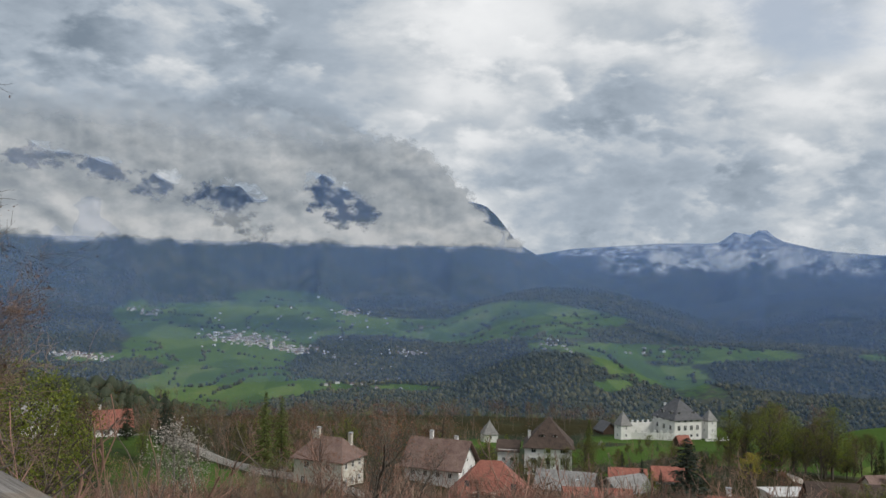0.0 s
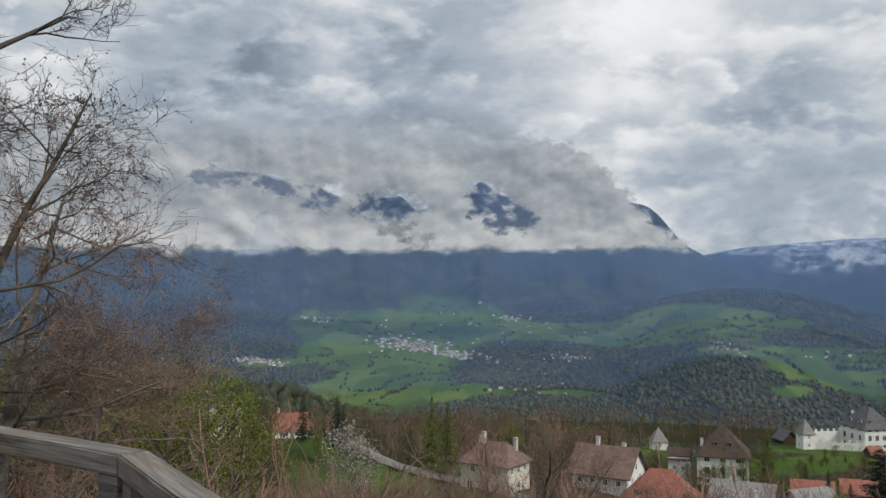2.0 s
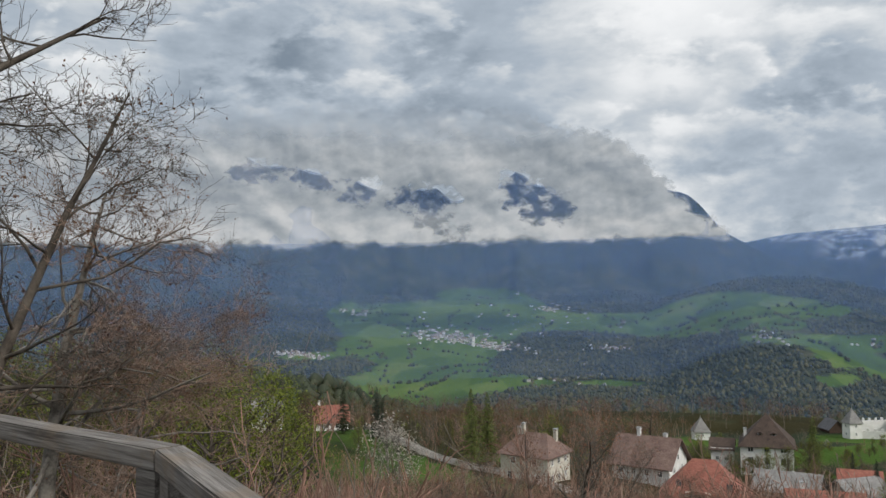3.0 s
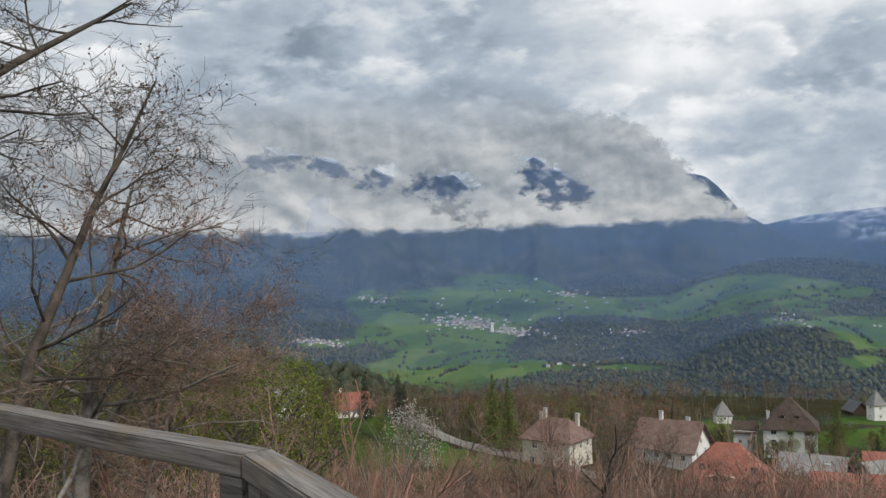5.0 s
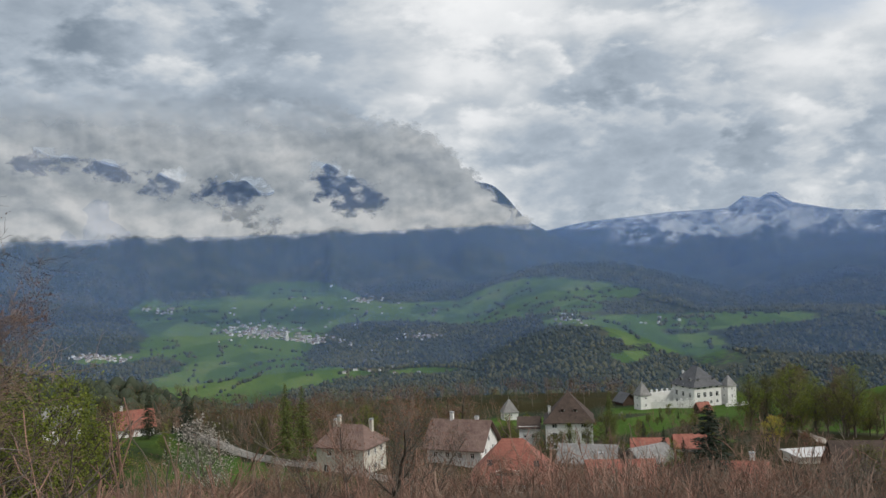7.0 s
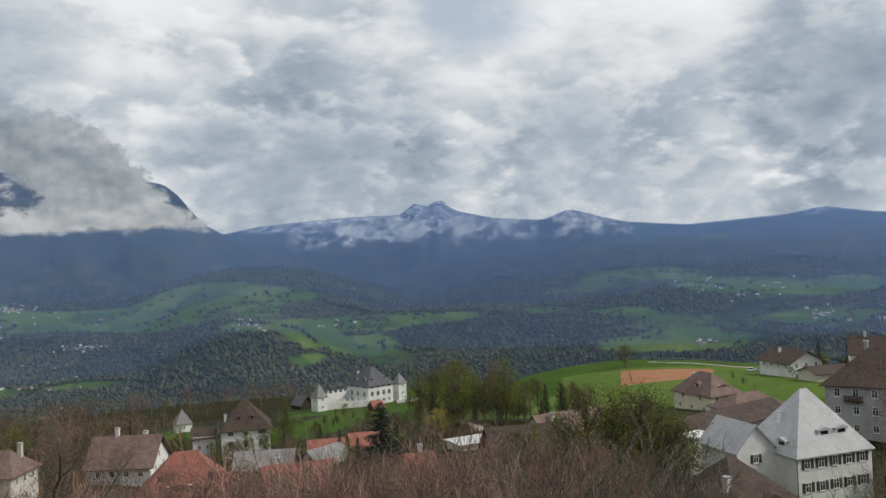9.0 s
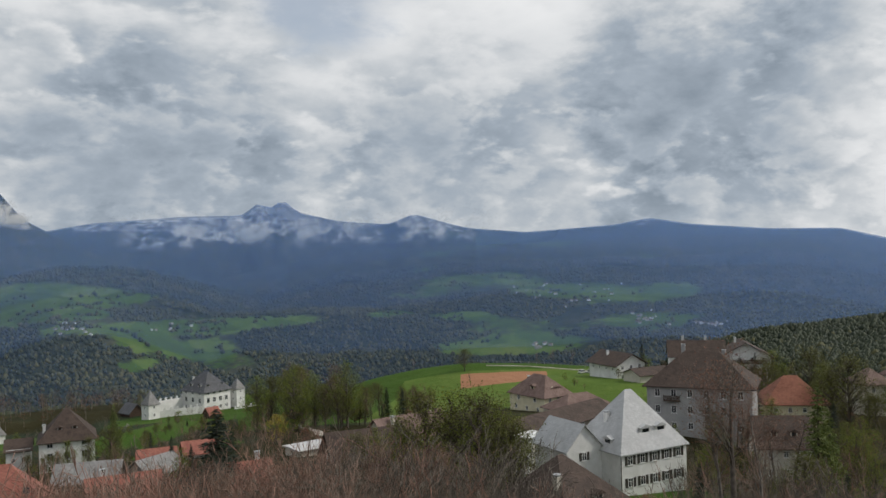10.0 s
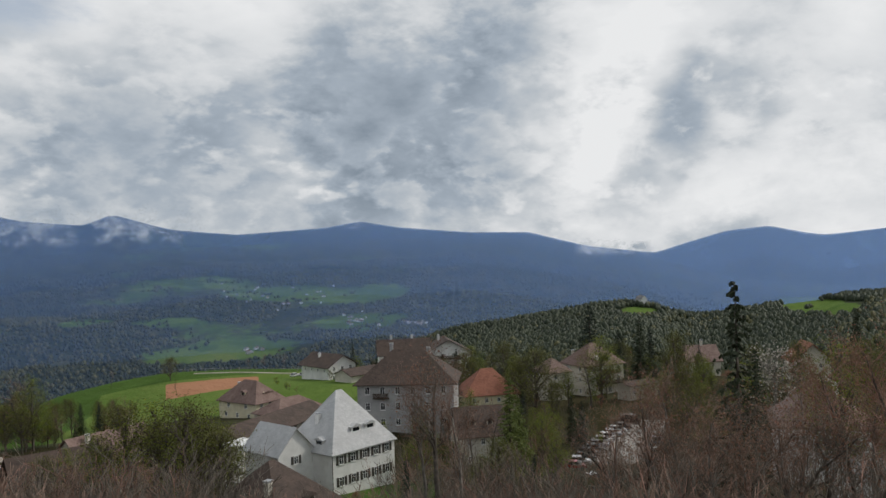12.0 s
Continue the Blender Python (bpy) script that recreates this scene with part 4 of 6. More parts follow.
part("door", Shape().box(-0.6, 0.6, -0.06, 0.03, 0.0, 2.2), WOOD_DARK, h_house, "dark arched wooden door", pose(3.0, -6.2, 0.05))
house((19.4, 234), 98, 5.5, 7, 5.6, 2.2, "gable_x", PLASTER_WHITE, ROOF_BROWN, "low white annex with brown tile roof against tall house", "annex", [("S", 3.0, 2, 0.9, 1.0), ("W", 3.0, 2, 0.9, 1.0)], centre=True, z=-49.4)

white = house((84.8, 87.7), 93, 12.9, 11.0, 7.0, 7.8, "hip", PLASTER_WHITE, ROOF_PALE, "white house with pale grey slate roof and dark shutters",
              windows=[("S", 5.6, 5, 1.0, 1.35), ("S", 2.4, 5, 1.0, 1.35), ("W", 5.3, 1, 1.0, 1.35)], dormers=[("S", -0.4, 0.24, 2.0, 0.95), ("S", 2.6, 0.24, 2.0, 0.95), ("W", 2.0, 0.08, 1.8, 0.9)],
              chimneys=[(-3.8, 0.6, 1.0)], ridge=0.6, over=0.35, z=-34.6, shutters=True)
ux, uy = direction(93, 0), direction(3, 0)
wing_c = Vector((84.8, 87.7, 0)) + uy * 8.4 - ux * 3.2
house(wing_c[:2], 93, 6.4, 8.0, 7.4, 3.4, "gable_y", PLASTER_WHITE, ROOF_PALE, "white gabled wing with pale slate roof and shuttered window", "house_wing", [("S", 6.0, 1, 0.9, 1.2), ("S", 2.8, 1, 0.9, 1.2)], centre=True, over=0.4, z=-34.6, shutters=True)
pipe = thing("drainpipe", pose(84.8, 87.7, -34.6, 0, 0, -3), "dark metal drainpipe at white house corner", "pipe")
part("pipe", Shape().tube((-0.1, -0.1, -0.5), (-0.1, -0.1, 7.0), 0.06, 0.06, 6), SHUTTER, pipe)

yellow = house((135.2, 167.2), 87, 9.6, 14.0, 5.2, 4.6, "hip", PLASTER_CREAM, ROOF_ROSE, "pale yellow house with faded rose hip roof and dormers",
               windows=[("S", 3.9, 3, 0.9, 1.2), ("S", 1.4, 3, 0.9, 1.2), ("W", 3.9, 2, 1.0, 1.2), ("W", 1.4, 3, 0.9, 1.1)], dormers=[("S", 0.8, 0.2, 3.2, 0.9), ("W", 1.0, 0.25, 1.4, 1.0)], chimneys=[(0.5, 5, 1.4)], z=-40.9, ridge=2.4)
balcony(yellow, "S", (9.6, 14.0), 2.6, 2.6, 3.0)
q_house = house((183.8, 190.9), 97, 11.0, 14.6, 5.2, 3.2, "gable_y", PLASTER_WHITE, ROOF_BROWN, "white house with dark wooden balcony and low brown gable roof",
                windows=[("S", 4.1, 3, 1.0, 1.3), ("S", 1.3, 3, 1.0, 1.3), ("W", 3.6, 4, 0.8, 0.9)], chimneys=[(-2, 2, 1.2)], over=1.1, z=-39.6)
balcony(q_house, "S", (11.0, 14.6), 1.5, 2.9, 6.5, 1.4)
house((186, 180), 97, 12, 8, 2.6, 1.6, "gable_x", PLASTER_BEIGE, ROOF_BROWN, "low outbuilding with brown tile roof beside white house", "outbuilding", centre=True)

yel_f = house((-17.6, 149.0), 23, 8.4, 10.0, 5.8, 3.2, "hip", PLASTER_BEIGE, ROOF_ROSE, "beige house with faded red hip roof and tall chimneys",
              windows=[("W", 4.4, 2, 1.1, 1.2), ("W", 1.6, 3, 1.1, 1.4), ("S", 4.4, 3, 0.8, 1.1), ("S", 1.6, 3, 0.8, 1.1)], chimneys=[(-0.3, 2.2, 1.6), (0.6, 3.6, 1.8), (1.5, -3.6, 1.9)], z=-36.0, ridge=2.6)
kind_c = house((207.0, 111.3), 115, 13.0, 12.0, 9.6, 5.4, "hip", PLASTER_BEIGE, ROOF_ROSE, "cream hotel with rose hip roof and dark balconies", "hotel",
               [("S", 8.2, 4, 1.0, 1.4), ("S", 5.2, 4, 1.0, 1.7), ("S", 2.0, 4, 1.0, 1.4), ("W", 8.2, 2, 1.0, 1.2), ("W", 5.2, 2, 1.0, 1.2), ("W", 2.0, 2, 1.0, 1.2)],
               [(4, 2, 1.4), (-4, 4, 1.2)], [("S", 0, 0.12, 5.0, 1.5)], ridge=0.8, z=-41.8)
balcony(kind_c, "S", (13.0, 12.0), 1.0, 3.9, 9.5, 1.3)
balcony(kind_c, "S", (13.0, 12.0), 1.0, 6.9, 7.0, 1.3)
house((208, 96.5), 115, 10, 5, 4.0, 0.7, "gable_x", PLASTER_BEIGE, ROOF_BROWN, "low flat-roofed hotel annex with cream walls", "annex", [("S", 2.0, 4, 1.0, 1.2)], centre=True)
house((199, 118), 115, 7.0, 8.0, 9.0, 3.2, "hip", PLASTER_BEIGE, ROOF_ROSE, "cream hotel wing with rose tile roof", "hotel_wing", [("W", 7.4, 1, 1.0, 1.3), ("S", 7.4, 2, 1.0, 1.3), ("S", 4.4, 2, 1.0, 1.3)], centre=True, z=-41.6)

grey = house((118.4, 114.9), 147, 19.2, 13.0, 9.4, 5.6, "hip", PLASTER_GREY, ROOF_BROWN, "large grey plastered house with brown hip roof", "house",
             [("S", 7.6, 6, 1.0, 1.5), ("S", 4.5, 6, 1.0, 1.5), ("S", 1.4, 6, 1.0, 1.3), ("W", 7.6, 3, 1.0, 1.4), ("W", 4.5, 3, 1.0, 1.4), ("W", 1.4, 2, 1.0, 1.3)],
             [(-3.5, 0.2, 1.3), (4, 1.5, 1.2)], [], ridge=3.2, z=-33.6, over=0.8)
balcony(grey, "S", (19.2, 13.0), -4.8, 6.2, 3.2, 1.0)

red = house((8.8, 142.0), 97, 13.4, 10.5, 5.2, 5.6, "hip", PLASTER_BEIGE, ROOF_RED, "house with large bright red hip roof and wide dormer", "house",
            [("S", 3.6, 4, 0.9, 1.2), ("S", 1.0, 4, 0.9, 1.2)], [], [("S", -0.8, 0.06, 3.8, 0.9)], ridge=1.8, z=-39.0, centre=True, over=0.8)
for sx, sy in ((-3.8, -3.2), (4.0, -3.4)):
    part("skylight", Shape().box(-0.45, 0.45, -0.55, 0.55, 0.0, 0.1), GLASS, red, "small glazed skylight", pose(sx, sy, roof_z(13.4, 10.5, 5.2, 5.6, "hip", sx, sy, 1.8) + 0.02, 46))
house((0.2, 168), 112, 11.5, 9.5, 4.4, 4.4, "gable_x", PLASTER_WHITE, ROOF_ROSE, "white house with faded brown gable roof behind bare trees", "house", [("E", 3.0, 2, 0.9, 1.1), ("E", 5.2, 1, 0.9, 1.1), ("S", 2.6, 4, 0.9, 1.1)], [(-2, 0, 1.2), (3, 1.0, 1.2)], centre=True, over=0.9, z=-38.2)
house((-86.6, 219.0), 62, 8.8, 8.0, 5.2, 3.8, "gable_x", PLASTER_WHITE, ROOF_RED, "white farmhouse with red tile roof beside dark conifers", "house", [("S", 3.8, 2, 1.0, 1.1), ("S", 1.3, 2, 0.9, 1.6), ("W", 3.6, 1, 0.8, 0.9)], [(-3.2, 0.4, 1.4)], centre=True, z=-41.8, shutters=True)
house((-86, 176), 60, 8, 8, 5.0, 3.4, "gable_x", PLASTER_WHITE, ROOF_SHINGLE, "white house half hidden behind green trees", "house", [("S", 3.5, 3, 0.9, 1.1)], centre=True, z=-33)
house((122.2, 88.4), 130, 8.4, 7.5, 6.3, 4.2, "gable_x", PLASTER_BEIGE, ROOF_BROWN, "small house with steep brown roof and two dormers", "house", [("S", 4.8, 3, 0.8, 1.1), ("S", 1.8, 3, 0.8, 1.1)], [], [("S", -1.6, 0.28, 1.1, 1.0), ("S", 1.6, 0.28, 1.1, 1.0)], centre=True, z=-37.6)
house((176, 124), 130, 14, 11, 5.2, 5.6, "hip", PLASTER_CREAM, ROOF_ORANGE, "house with large orange tile roof among trees", "house", [("S", 3.4, 4, 0.9, 1.1)], centre=True, z=-40.4)
m_house = house((218, 170), 135, 15, 12, 8.6, 4.2, "gable_y", PLASTER_WHITE, ROOF_BROWN, "white inn with brown roof and three wooden balconies", "inn", [("S", 7.4, 4, 1.0, 1.5), ("S", 4.6, 4, 1.0, 1.5), ("S", 1.8, 4, 1.0, 1.5), ("W", 7.0, 4, 0.9, 1.1), ("W", 4.2, 4, 0.9, 1.1)], [(-2, 3, 1.6)], centre=True, over=1.2, z=-40.6)
for bz in (0.9, 3.7, 6.5):
    balcony(m_house, "S", (15, 12), 0.5, bz, 9.0, 1.3)
house((209, 181), 135, 17, 10, 8.2, 4.4, "gable_x", PLASTER_WHITE, ROOF_BROWN, "white inn wing with long brown roof", "inn_wing", [("S", 6.6, 5, 0.9, 1.2), ("S", 3.8, 5, 0.9, 1.2)], [(3, 0.5, 1.4), (-4, 0.2, 1.4)], centre=True, z=-40.4)
house((61.5, 73.5), 80, 11.0, 10.5, 3.6, 5.0, "hip", PLASTER_BEIGE, ROOF_BROWN, "house with steep dark brown tile roof", "house", [("S", 2.0, 3, 0.9, 1.1)], [(-3.2, -2.2, 1.2)], [("S", 1.0, 0.1, 1.4, 0.9)], centre=True, ridge=0.4, z=-30.2)
house((66.5, 134), 100, 12.5, 9.0, 3.2, 4.2, "gable_x", WOOD_DARK, ROOF_BROWN, "dark timber barn with brown tile roof", "barn", [("W", 2.6, 2, 0.8, 1.0)], [], centre=True, over=1.0, z=-36.6)
house((81, 143), 82, 16, 9.0, 3.2, 3.8, "gable_x", PLASTER_BEIGE, ROOF_ROSE, "long low house with faded brown tile roof and chimneys", "house", [("S", 1.8, 5, 0.9, 1.1)], [(-5, -1.5, 1.4), (5.5, 0, 1.3)], centre=True, z=-36.6)
house((104, 124.5), 75.6, 27, 7.5, 3.6, 2.0, "gable_x", PLASTER_BEIGE, ROOF_BROWN, "long low building with brown roof behind white house", "outbuilding", [("S", 2.2, 9, 0.9, 1.2)], [], centre=True, over=0.9, z=-34.3)
house((121, 138), 92, 13, 8, 4.0, 2.6, "hip", PLASTER_BEIGE, ROOF_ROSE, "low building with faded rose roof behind terrace", "outbuilding", [("S", 2.2, 4, 0.9, 1.2)], [], centre=True, z=-36.0)
house((38.5, 170), 100, 6.5, 5, 2.6, 1.9, "gable_x", PLASTER_BEIGE, ROOF_RED, "small shed with red tile roof", "shed", [("S", 1.4, 2, 0.7, 0.8)], [], centre=True, over=0.7, z=-39.6)
house((47.5, 173), 96, 5.5, 5, 2.6, 1.9, "gable_x", PLASTER_WHITE, ROOF_RED, "small white shed with red tile roof", "shed", [("S", 1.4, 2, 0.7, 0.8)], [], centre=True, over=0.7, z=-39.8)
house((25.5, 167), 108, 10.5, 7, 2.4, 2.6, "gable_x", WOOD_GREY, ROOF_SHINGLE, "grey wooden barn with weathered shingle roof", "barn", [], [], centre=True, over=0.8, z=-40.2)
house((36.5, 163), 60, 8, 6, 2.2, 2.2, "gable_x", WOOD_GREY, ROOF_SHINGLE, "grey shed with weathered shingle roof", "shed", [], [], centre=True, over=0.8, z=-39.4)
house((27.5, 145), 96, 11, 8, 3.4, 3.0, "gable_x", PLASTER_WHITE, ROOF_RED, "white house with dull red gable roof", "house", [("S", 1.9, 4, 0.9, 1.1)], [(-3.2, 0.5, 1.2)], centre=True, z=-39.6)
house((41, 124), 100, 7.5, 7, 2.8, 3.0, "gable_x", PLASTER_WHITE, ROOF_RED, "small white house with dull red roof and chimney", "house", [("S", 1.6, 2, 0.8, 1.0)], [(2.2, 0.6, 1.4)], centre=True, z=-34.9)
house((64.5, 153), 85, 8.5, 6, 2.4, 0.15, "gable_x", PLASTER_BEIGE, ROOF_LIGHT, "flat pale roofed garage", "garage", [], [], centre=True, over=0.5, z=-37.6)
house((61.5, 308), 70, 5.5, 6, 3.4, 2.8, "gable_y", WOOD_DARK, ROOF_SLATE, "dark wooden hut with grey roof beside castle wall", "hut", [], [], centre=True, over=0.6, z=-54.0)
house((80, 274), 75, 4, 4, 2.6, 2.0, "gable_x", WOOD_DARK, ROOF_RED, "small dark hut with red roof below castle", "hut", [], [], centre=True, over=0.4, z=-51.2)
house((243, 94), 140, 12, 10, 5.0, 4.0, "gable_x", PLASTER_BEIGE, ROOF_ROSE, "house with pale brown roof among trees", "house", [("S", 3.4, 3, 0.9, 1.2)], [(2, 0, 1.2)], centre=True, z=-38.6)
house((232, 59), 150, 9, 9, 5.0, 4.2, "gable_y", PLASTER_BEIGE, ROOF_ORANGE, "house with pale orange gable roof among trees", "house", [("S", 3.4, 2, 0.9, 1.2)], [], centre=True, z=-35.0, over=0.9)
house((113, 27.5), 160, 11, 10, 7.6, 4.2, "hip", PLASTER_WHITE, ROOF_ROSE, "pale house with faded reddish roof behind bare trees", "house", [("S", 5.8, 3, 0.9, 1.2), ("S", 2.8, 3, 0.9, 1.2), ("W", 5.8, 3, 0.9, 1.2), ("W", 2.8, 3, 0.9, 1.2)], [(2, 0, 1.2)], centre=True, z=-28.9)
house((92, 17.5), 165, 7, 5, 2.8, 0.8, "gable_x", PLASTER_WHITE, ROOF_SHINGLE, "low white garage building beside pale house", "garage", [("W", 1.6, 1, 0.9, 0.9)], [], centre=True, z=-24.3)
house((270, 149), 120, 12, 9, 5.0, 3.6, "gable_x", PLASTER_WHITE, ROOF_BROWN, "white house with brown roof at the wood's edge", "house", [("S", 3.4, 4, 0.9, 1.2)], [], centre=True)

# white steel frame with glazing beside the long building
frame_x, frame_y = 84.5, 108.5
lift = thing("glazed_frame", pose(frame_x, frame_y, -35.2, 0, 0, 5), "white steel frame stair tower with glass panels", "stair tower")
for px in (-1.9, 0.0, 1.9):
    for py in (-1.5, 1.5):
        part("post", Shape().box(px - 0.07, px + 0.07, py - 0.07, py + 0.07, -1, 6.6), FRAME_WHITE, lift)
for pz in (0.6, 3.2, 5.8):
    part("beam", Shape().box(-2.0, 2.0, -1.62, -1.5, pz, pz + 0.16).box(-2.0, 2.0, 1.5, 1.62, pz, pz + 0.16), FRAME_WHITE, lift)
    part("landing", Shape().box(-1.8, 1.8, -1.4, 1.4, pz, pz + 0.12), STONE, lift)
part("roof", Shape().box(-2.5, 2.5, -2.0, 2.0, 6.6, 6.8), FRAME_WHITE, lift)

# chapel far on the wooded hill
house((1040, 474), 120, 10, 13, 8, 5, "gable_y", PLASTER_WHITE, ROOF_SHINGLE, "tiny white hilltop church", "church", [("S", 3, 2, 0.9, 1.6)], [], centre=True, over=0.3, z=land_z(1040, 474) + 1)

# ---------------------------------------------------------------- plants


def quads_mesh(name, verts, quads, mats, index=None):
    """A mesh from arrays of vertices and four-sided faces."""
    me = bpy.data.meshes.new(name)
    n, f = len(verts), len(quads)
    me.vertices.add(n)
    me.vertices.foreach_set("co", np.asarray(verts, np.float32).ravel())
    me.loops.add(f * 4)
    me.loops.foreach_set("vertex_index", np.asarray(quads, np.int32).ravel())
    me.polygons.add(f)
    me.polygons.foreach_set("loop_start", np.arange(f, dtype=np.int32) * 4)
    for m in mats:
        me.materials.append(m)
    if index is not None:
        me.polygons.foreach_set("material_index", np.asarray(index, np.int32))
    me.update(calc_edges=True)
    return me


def tubes(segs, sides=3):
    """Tapered tubes from rows of x0 y0 z0 x1 y1 z1 r0 r1."""
    s = np.asarray(segs, float)
    p, q, r0, r1 = s[:, :3], s[:, 3:6], s[:, 6], s[:, 7]
    d = q - p
    d /= np.maximum(np.linalg.norm(d, axis=1, keepdims=True), 1e-9)
    ref = np.where(np.abs(d[:, 2:3]) > 0.9, [[1.0, 0, 0]], [[0, 0, 1.0]])
    u = np.cross(d, ref)
    u /= np.linalg.norm(u, axis=1, keepdims=True)
    w = np.cross(d, u)
    vs = []
    for c, r in ((p, r0), (q, r1)):
        for i in range(sides):
            a = 2 * math.pi * i / sides
            vs.append(c + (u * math.cos(a) + w * math.sin(a)) * r[:, None])
    vs = np.stack(vs, 1).reshape(-1, 3)
    base = (np.arange(len(s)) * 2 * sides)[:, None, None]
    f = np.array([[i, (i + 1) % sides, sides + (i + 1) % sides, sides + i] for i in range(sides)])[None]
    return vs, (base + f).reshape(-1, 4)


SEGMENTS = [2]


def grow(rng, out, tips, p, d, length, r, depth, wob=0.16, lift=0.05, kids=3, ratio=0.62, angle=0.75, droop=0.0):
    """Grows one limb and its side shoots into out; tips collects the ends of the finest."""
    n = 5 if depth >= 2 else SEGMENTS[0] + 1 if depth == 1 else SEGMENTS[0]
    step = length / n
    d = d.copy()
    for i in range(n):
        d = d + rng.normal(0, wob, 3) + np.array([0, 0, lift - droop])
        d /= np.linalg.norm(d)
        q = p + d * step
        ra, rb = r * (1 - 0.7 * i / n), r * (1 - 0.7 * (i + 1) / n)
        out.append((*p, *q, ra, rb))
        if depth > 0 and i >= (1 if depth > 2 else 0):
            for _ in range(int(math.ceil(kids)) if i < n - 1 else int(kids) + 1):
                if rng.random() < (0.75 if kids > 1.9 else 0.62):
                    side = np.cross(d, rng.normal(0, 1, 3))
                    side /= max(np.linalg.norm(side), 1e-6)
                    a = angle * rng.uniform(0.6, 1.3)
                    grow(rng, out, tips, p + (q - p) * rng.random(), d * math.cos(a) + side * math.sin(a), length * ratio * rng.uniform(0.6, 1.1), max(rb * 0.6, 0.006), depth - 1, wob * 1.1, lift, kids, ratio, angle, droop)
        p = q
    if depth == 0:
        tips.append(p)


def leaves(rng, points, per, spread, size, flat=0.6):
    """Small leaf quads strewn round points."""
    pts = np.repeat(np.asarray(points, float), per, 0)
    n = len(pts)
    c = pts + rng.normal(0, spread, (n, 3))
    a = rng.normal(0, 1, (n, 3))
    a /= np.linalg.norm(a, axis=1, keepdims=True)
    b = np.cross(a, rng.normal(0, 1, (n, 3)))
    b /= np.maximum(np.linalg.norm(b, axis=1, keepdims=True), 1e-6)
    s = size * rng.uniform(0.5, 1.3, (n, 1))
    vs = np.stack([c - a * s, c - b * s * flat, c + a * s, c + b * s * flat], 1).reshape(-1, 3)
    return vs, np.arange(n * 4).reshape(-1, 4)


TREES = {}


def plant(kind, builder, at, height, label, name, group="", turn=None, wide=1.0, category="tree"):
    """Places a tree of a kind; builds it the first time (10 m tall), copies it afterwards."""
    rng = np.random.default_rng(int(abs(at[0] * 31 + at[1] * 17) * 7) % 100000)
    s = height / 10.0
    m = pose(at[0], at[1], at[2], 0, 0, rng.uniform(0, 360) if turn is None else turn) @ Matrix.Diagonal((s * wide, s * wide, s, 1))
    if kind not in TREES:
        ob = new(name)
        for pname, me in builder():
            o = new(pname, me)
            o.parent = ob
        ob.matrix_basis = m
        TREES[kind] = ob
    else:
        ob = copy_thing(TREES[kind], Matrix())
        ob.matrix_basis = m
        ob.name = name
    return tagged(ob, label, category, group)


def bare_tree(seed, bark, twig_sides=3, depth=3, trunk=0.16, kids=3, angle=0.7, lift=0.06, bud=None, straight=0.1, first=0.28):
    def build():
        rng = np.random.default_rng(seed)
        segs, tips = [], []
        p, d, h = np.zeros(3), np.array([0, 0, 1.0]), 0
        while h < 9.0:
            q = p + d * 0.9
            f = h / 10
            segs.append((*p, *q, trunk * (1 - f) ** 0.8, trunk * (1 - f - 0.09) ** 0.8))
            if f > first:
                for _ in range(3):
                    a = rng.uniform(0, 6.28)
                    dd = np.array([math.cos(a) * math.sin(angle), math.sin(a) * math.sin(angle), math.cos(angle)])
                    grow(rng, segs, tips, p + (q - p) * rng.random(), dd, (3.6 - 2.6 * f) * rng.uniform(0.7, 1.15), trunk * 0.42 * (1.1 - f), depth - 1, 0.15, lift, kids)
            p, h = q, h + 0.9
            d = d + rng.normal(0, straight, 3) * [1, 1, 0]
            d /= np.linalg.norm(d)
        segs.append((0, 0, -1.2, 0, 0, 0, trunk * 1.25, trunk))
        s = np.asarray(segs)
        big = s[:, 6] > 0.035
        v1, f1 = tubes(s[big], 6)
        v2, f2 = tubes(s[~big], 3)
        res = [("trunk", quads_mesh("trunk", v1, f1, [bark])), ("crown", quads_mesh("crown", v2, f2, [bark if not bud else bud[2]]))]
        if bud:
            lv, lf = leaves(rng, tips, bud[1], 0.18, bud[3])
            res.append(("leaves", quads_mesh("leaves", lv, lf, [bud[0]])))
        return res
    return build


def leafy_tree(seed, bark, leaf, width=3.4, low=0.25, blobs=60, per=105, size=0.072):
    """Trunk, limbs and an uneven crown of leaf clumps with gaps."""
    def build():
        rng = np.random.default_rng(seed)
        segs, pts = [(0, 0, -1.2, 0, 0, 3.0, 0.24, 0.17), (0, 0, 3.0, 0.1, 0, 8.0, 0.17, 0.05)], []
        for i in range(blobs):
            h = low + (1 - low) * rng.random() ** 0.8
            rad = width * math.sin(math.pi * min(0.98, 0.12 + 0.86 * (h - low) / (1 - low))) ** 0.7 * rng.uniform(0.35, 1.0)
            a = rng.uniform(0, 6.28)
            q = np.array([rad * math.cos(a), rad * math.sin(a), h * 9.6])
            p = np.array([0.05, 0, max(1.6, h * 9.6 - rad * 0.9 - 0.5)])
            mid = (p + q) / 2 + rng.normal(0, 0.2, 3)
            segs += [(*p, *mid, 0.07, 0.04), (*mid, *q, 0.04, 0.015)]
            for _ in range(5):
                e = q + rng.normal(0, 0.55, 3)
                segs.append((*(mid + (q - mid) * rng.random()), *e, 0.02, 0.008))
                pts.append(e)
        v1, f1 = tubes(np.asarray(segs), 3)
        lv, lf = leaves(rng, pts, max(1, per // 5), 0.30, size)
        return [("trunk", quads_mesh("trunk", v1, f1, [bark])), ("crown", quads_mesh("crown", lv, lf, [leaf]))]
    return build


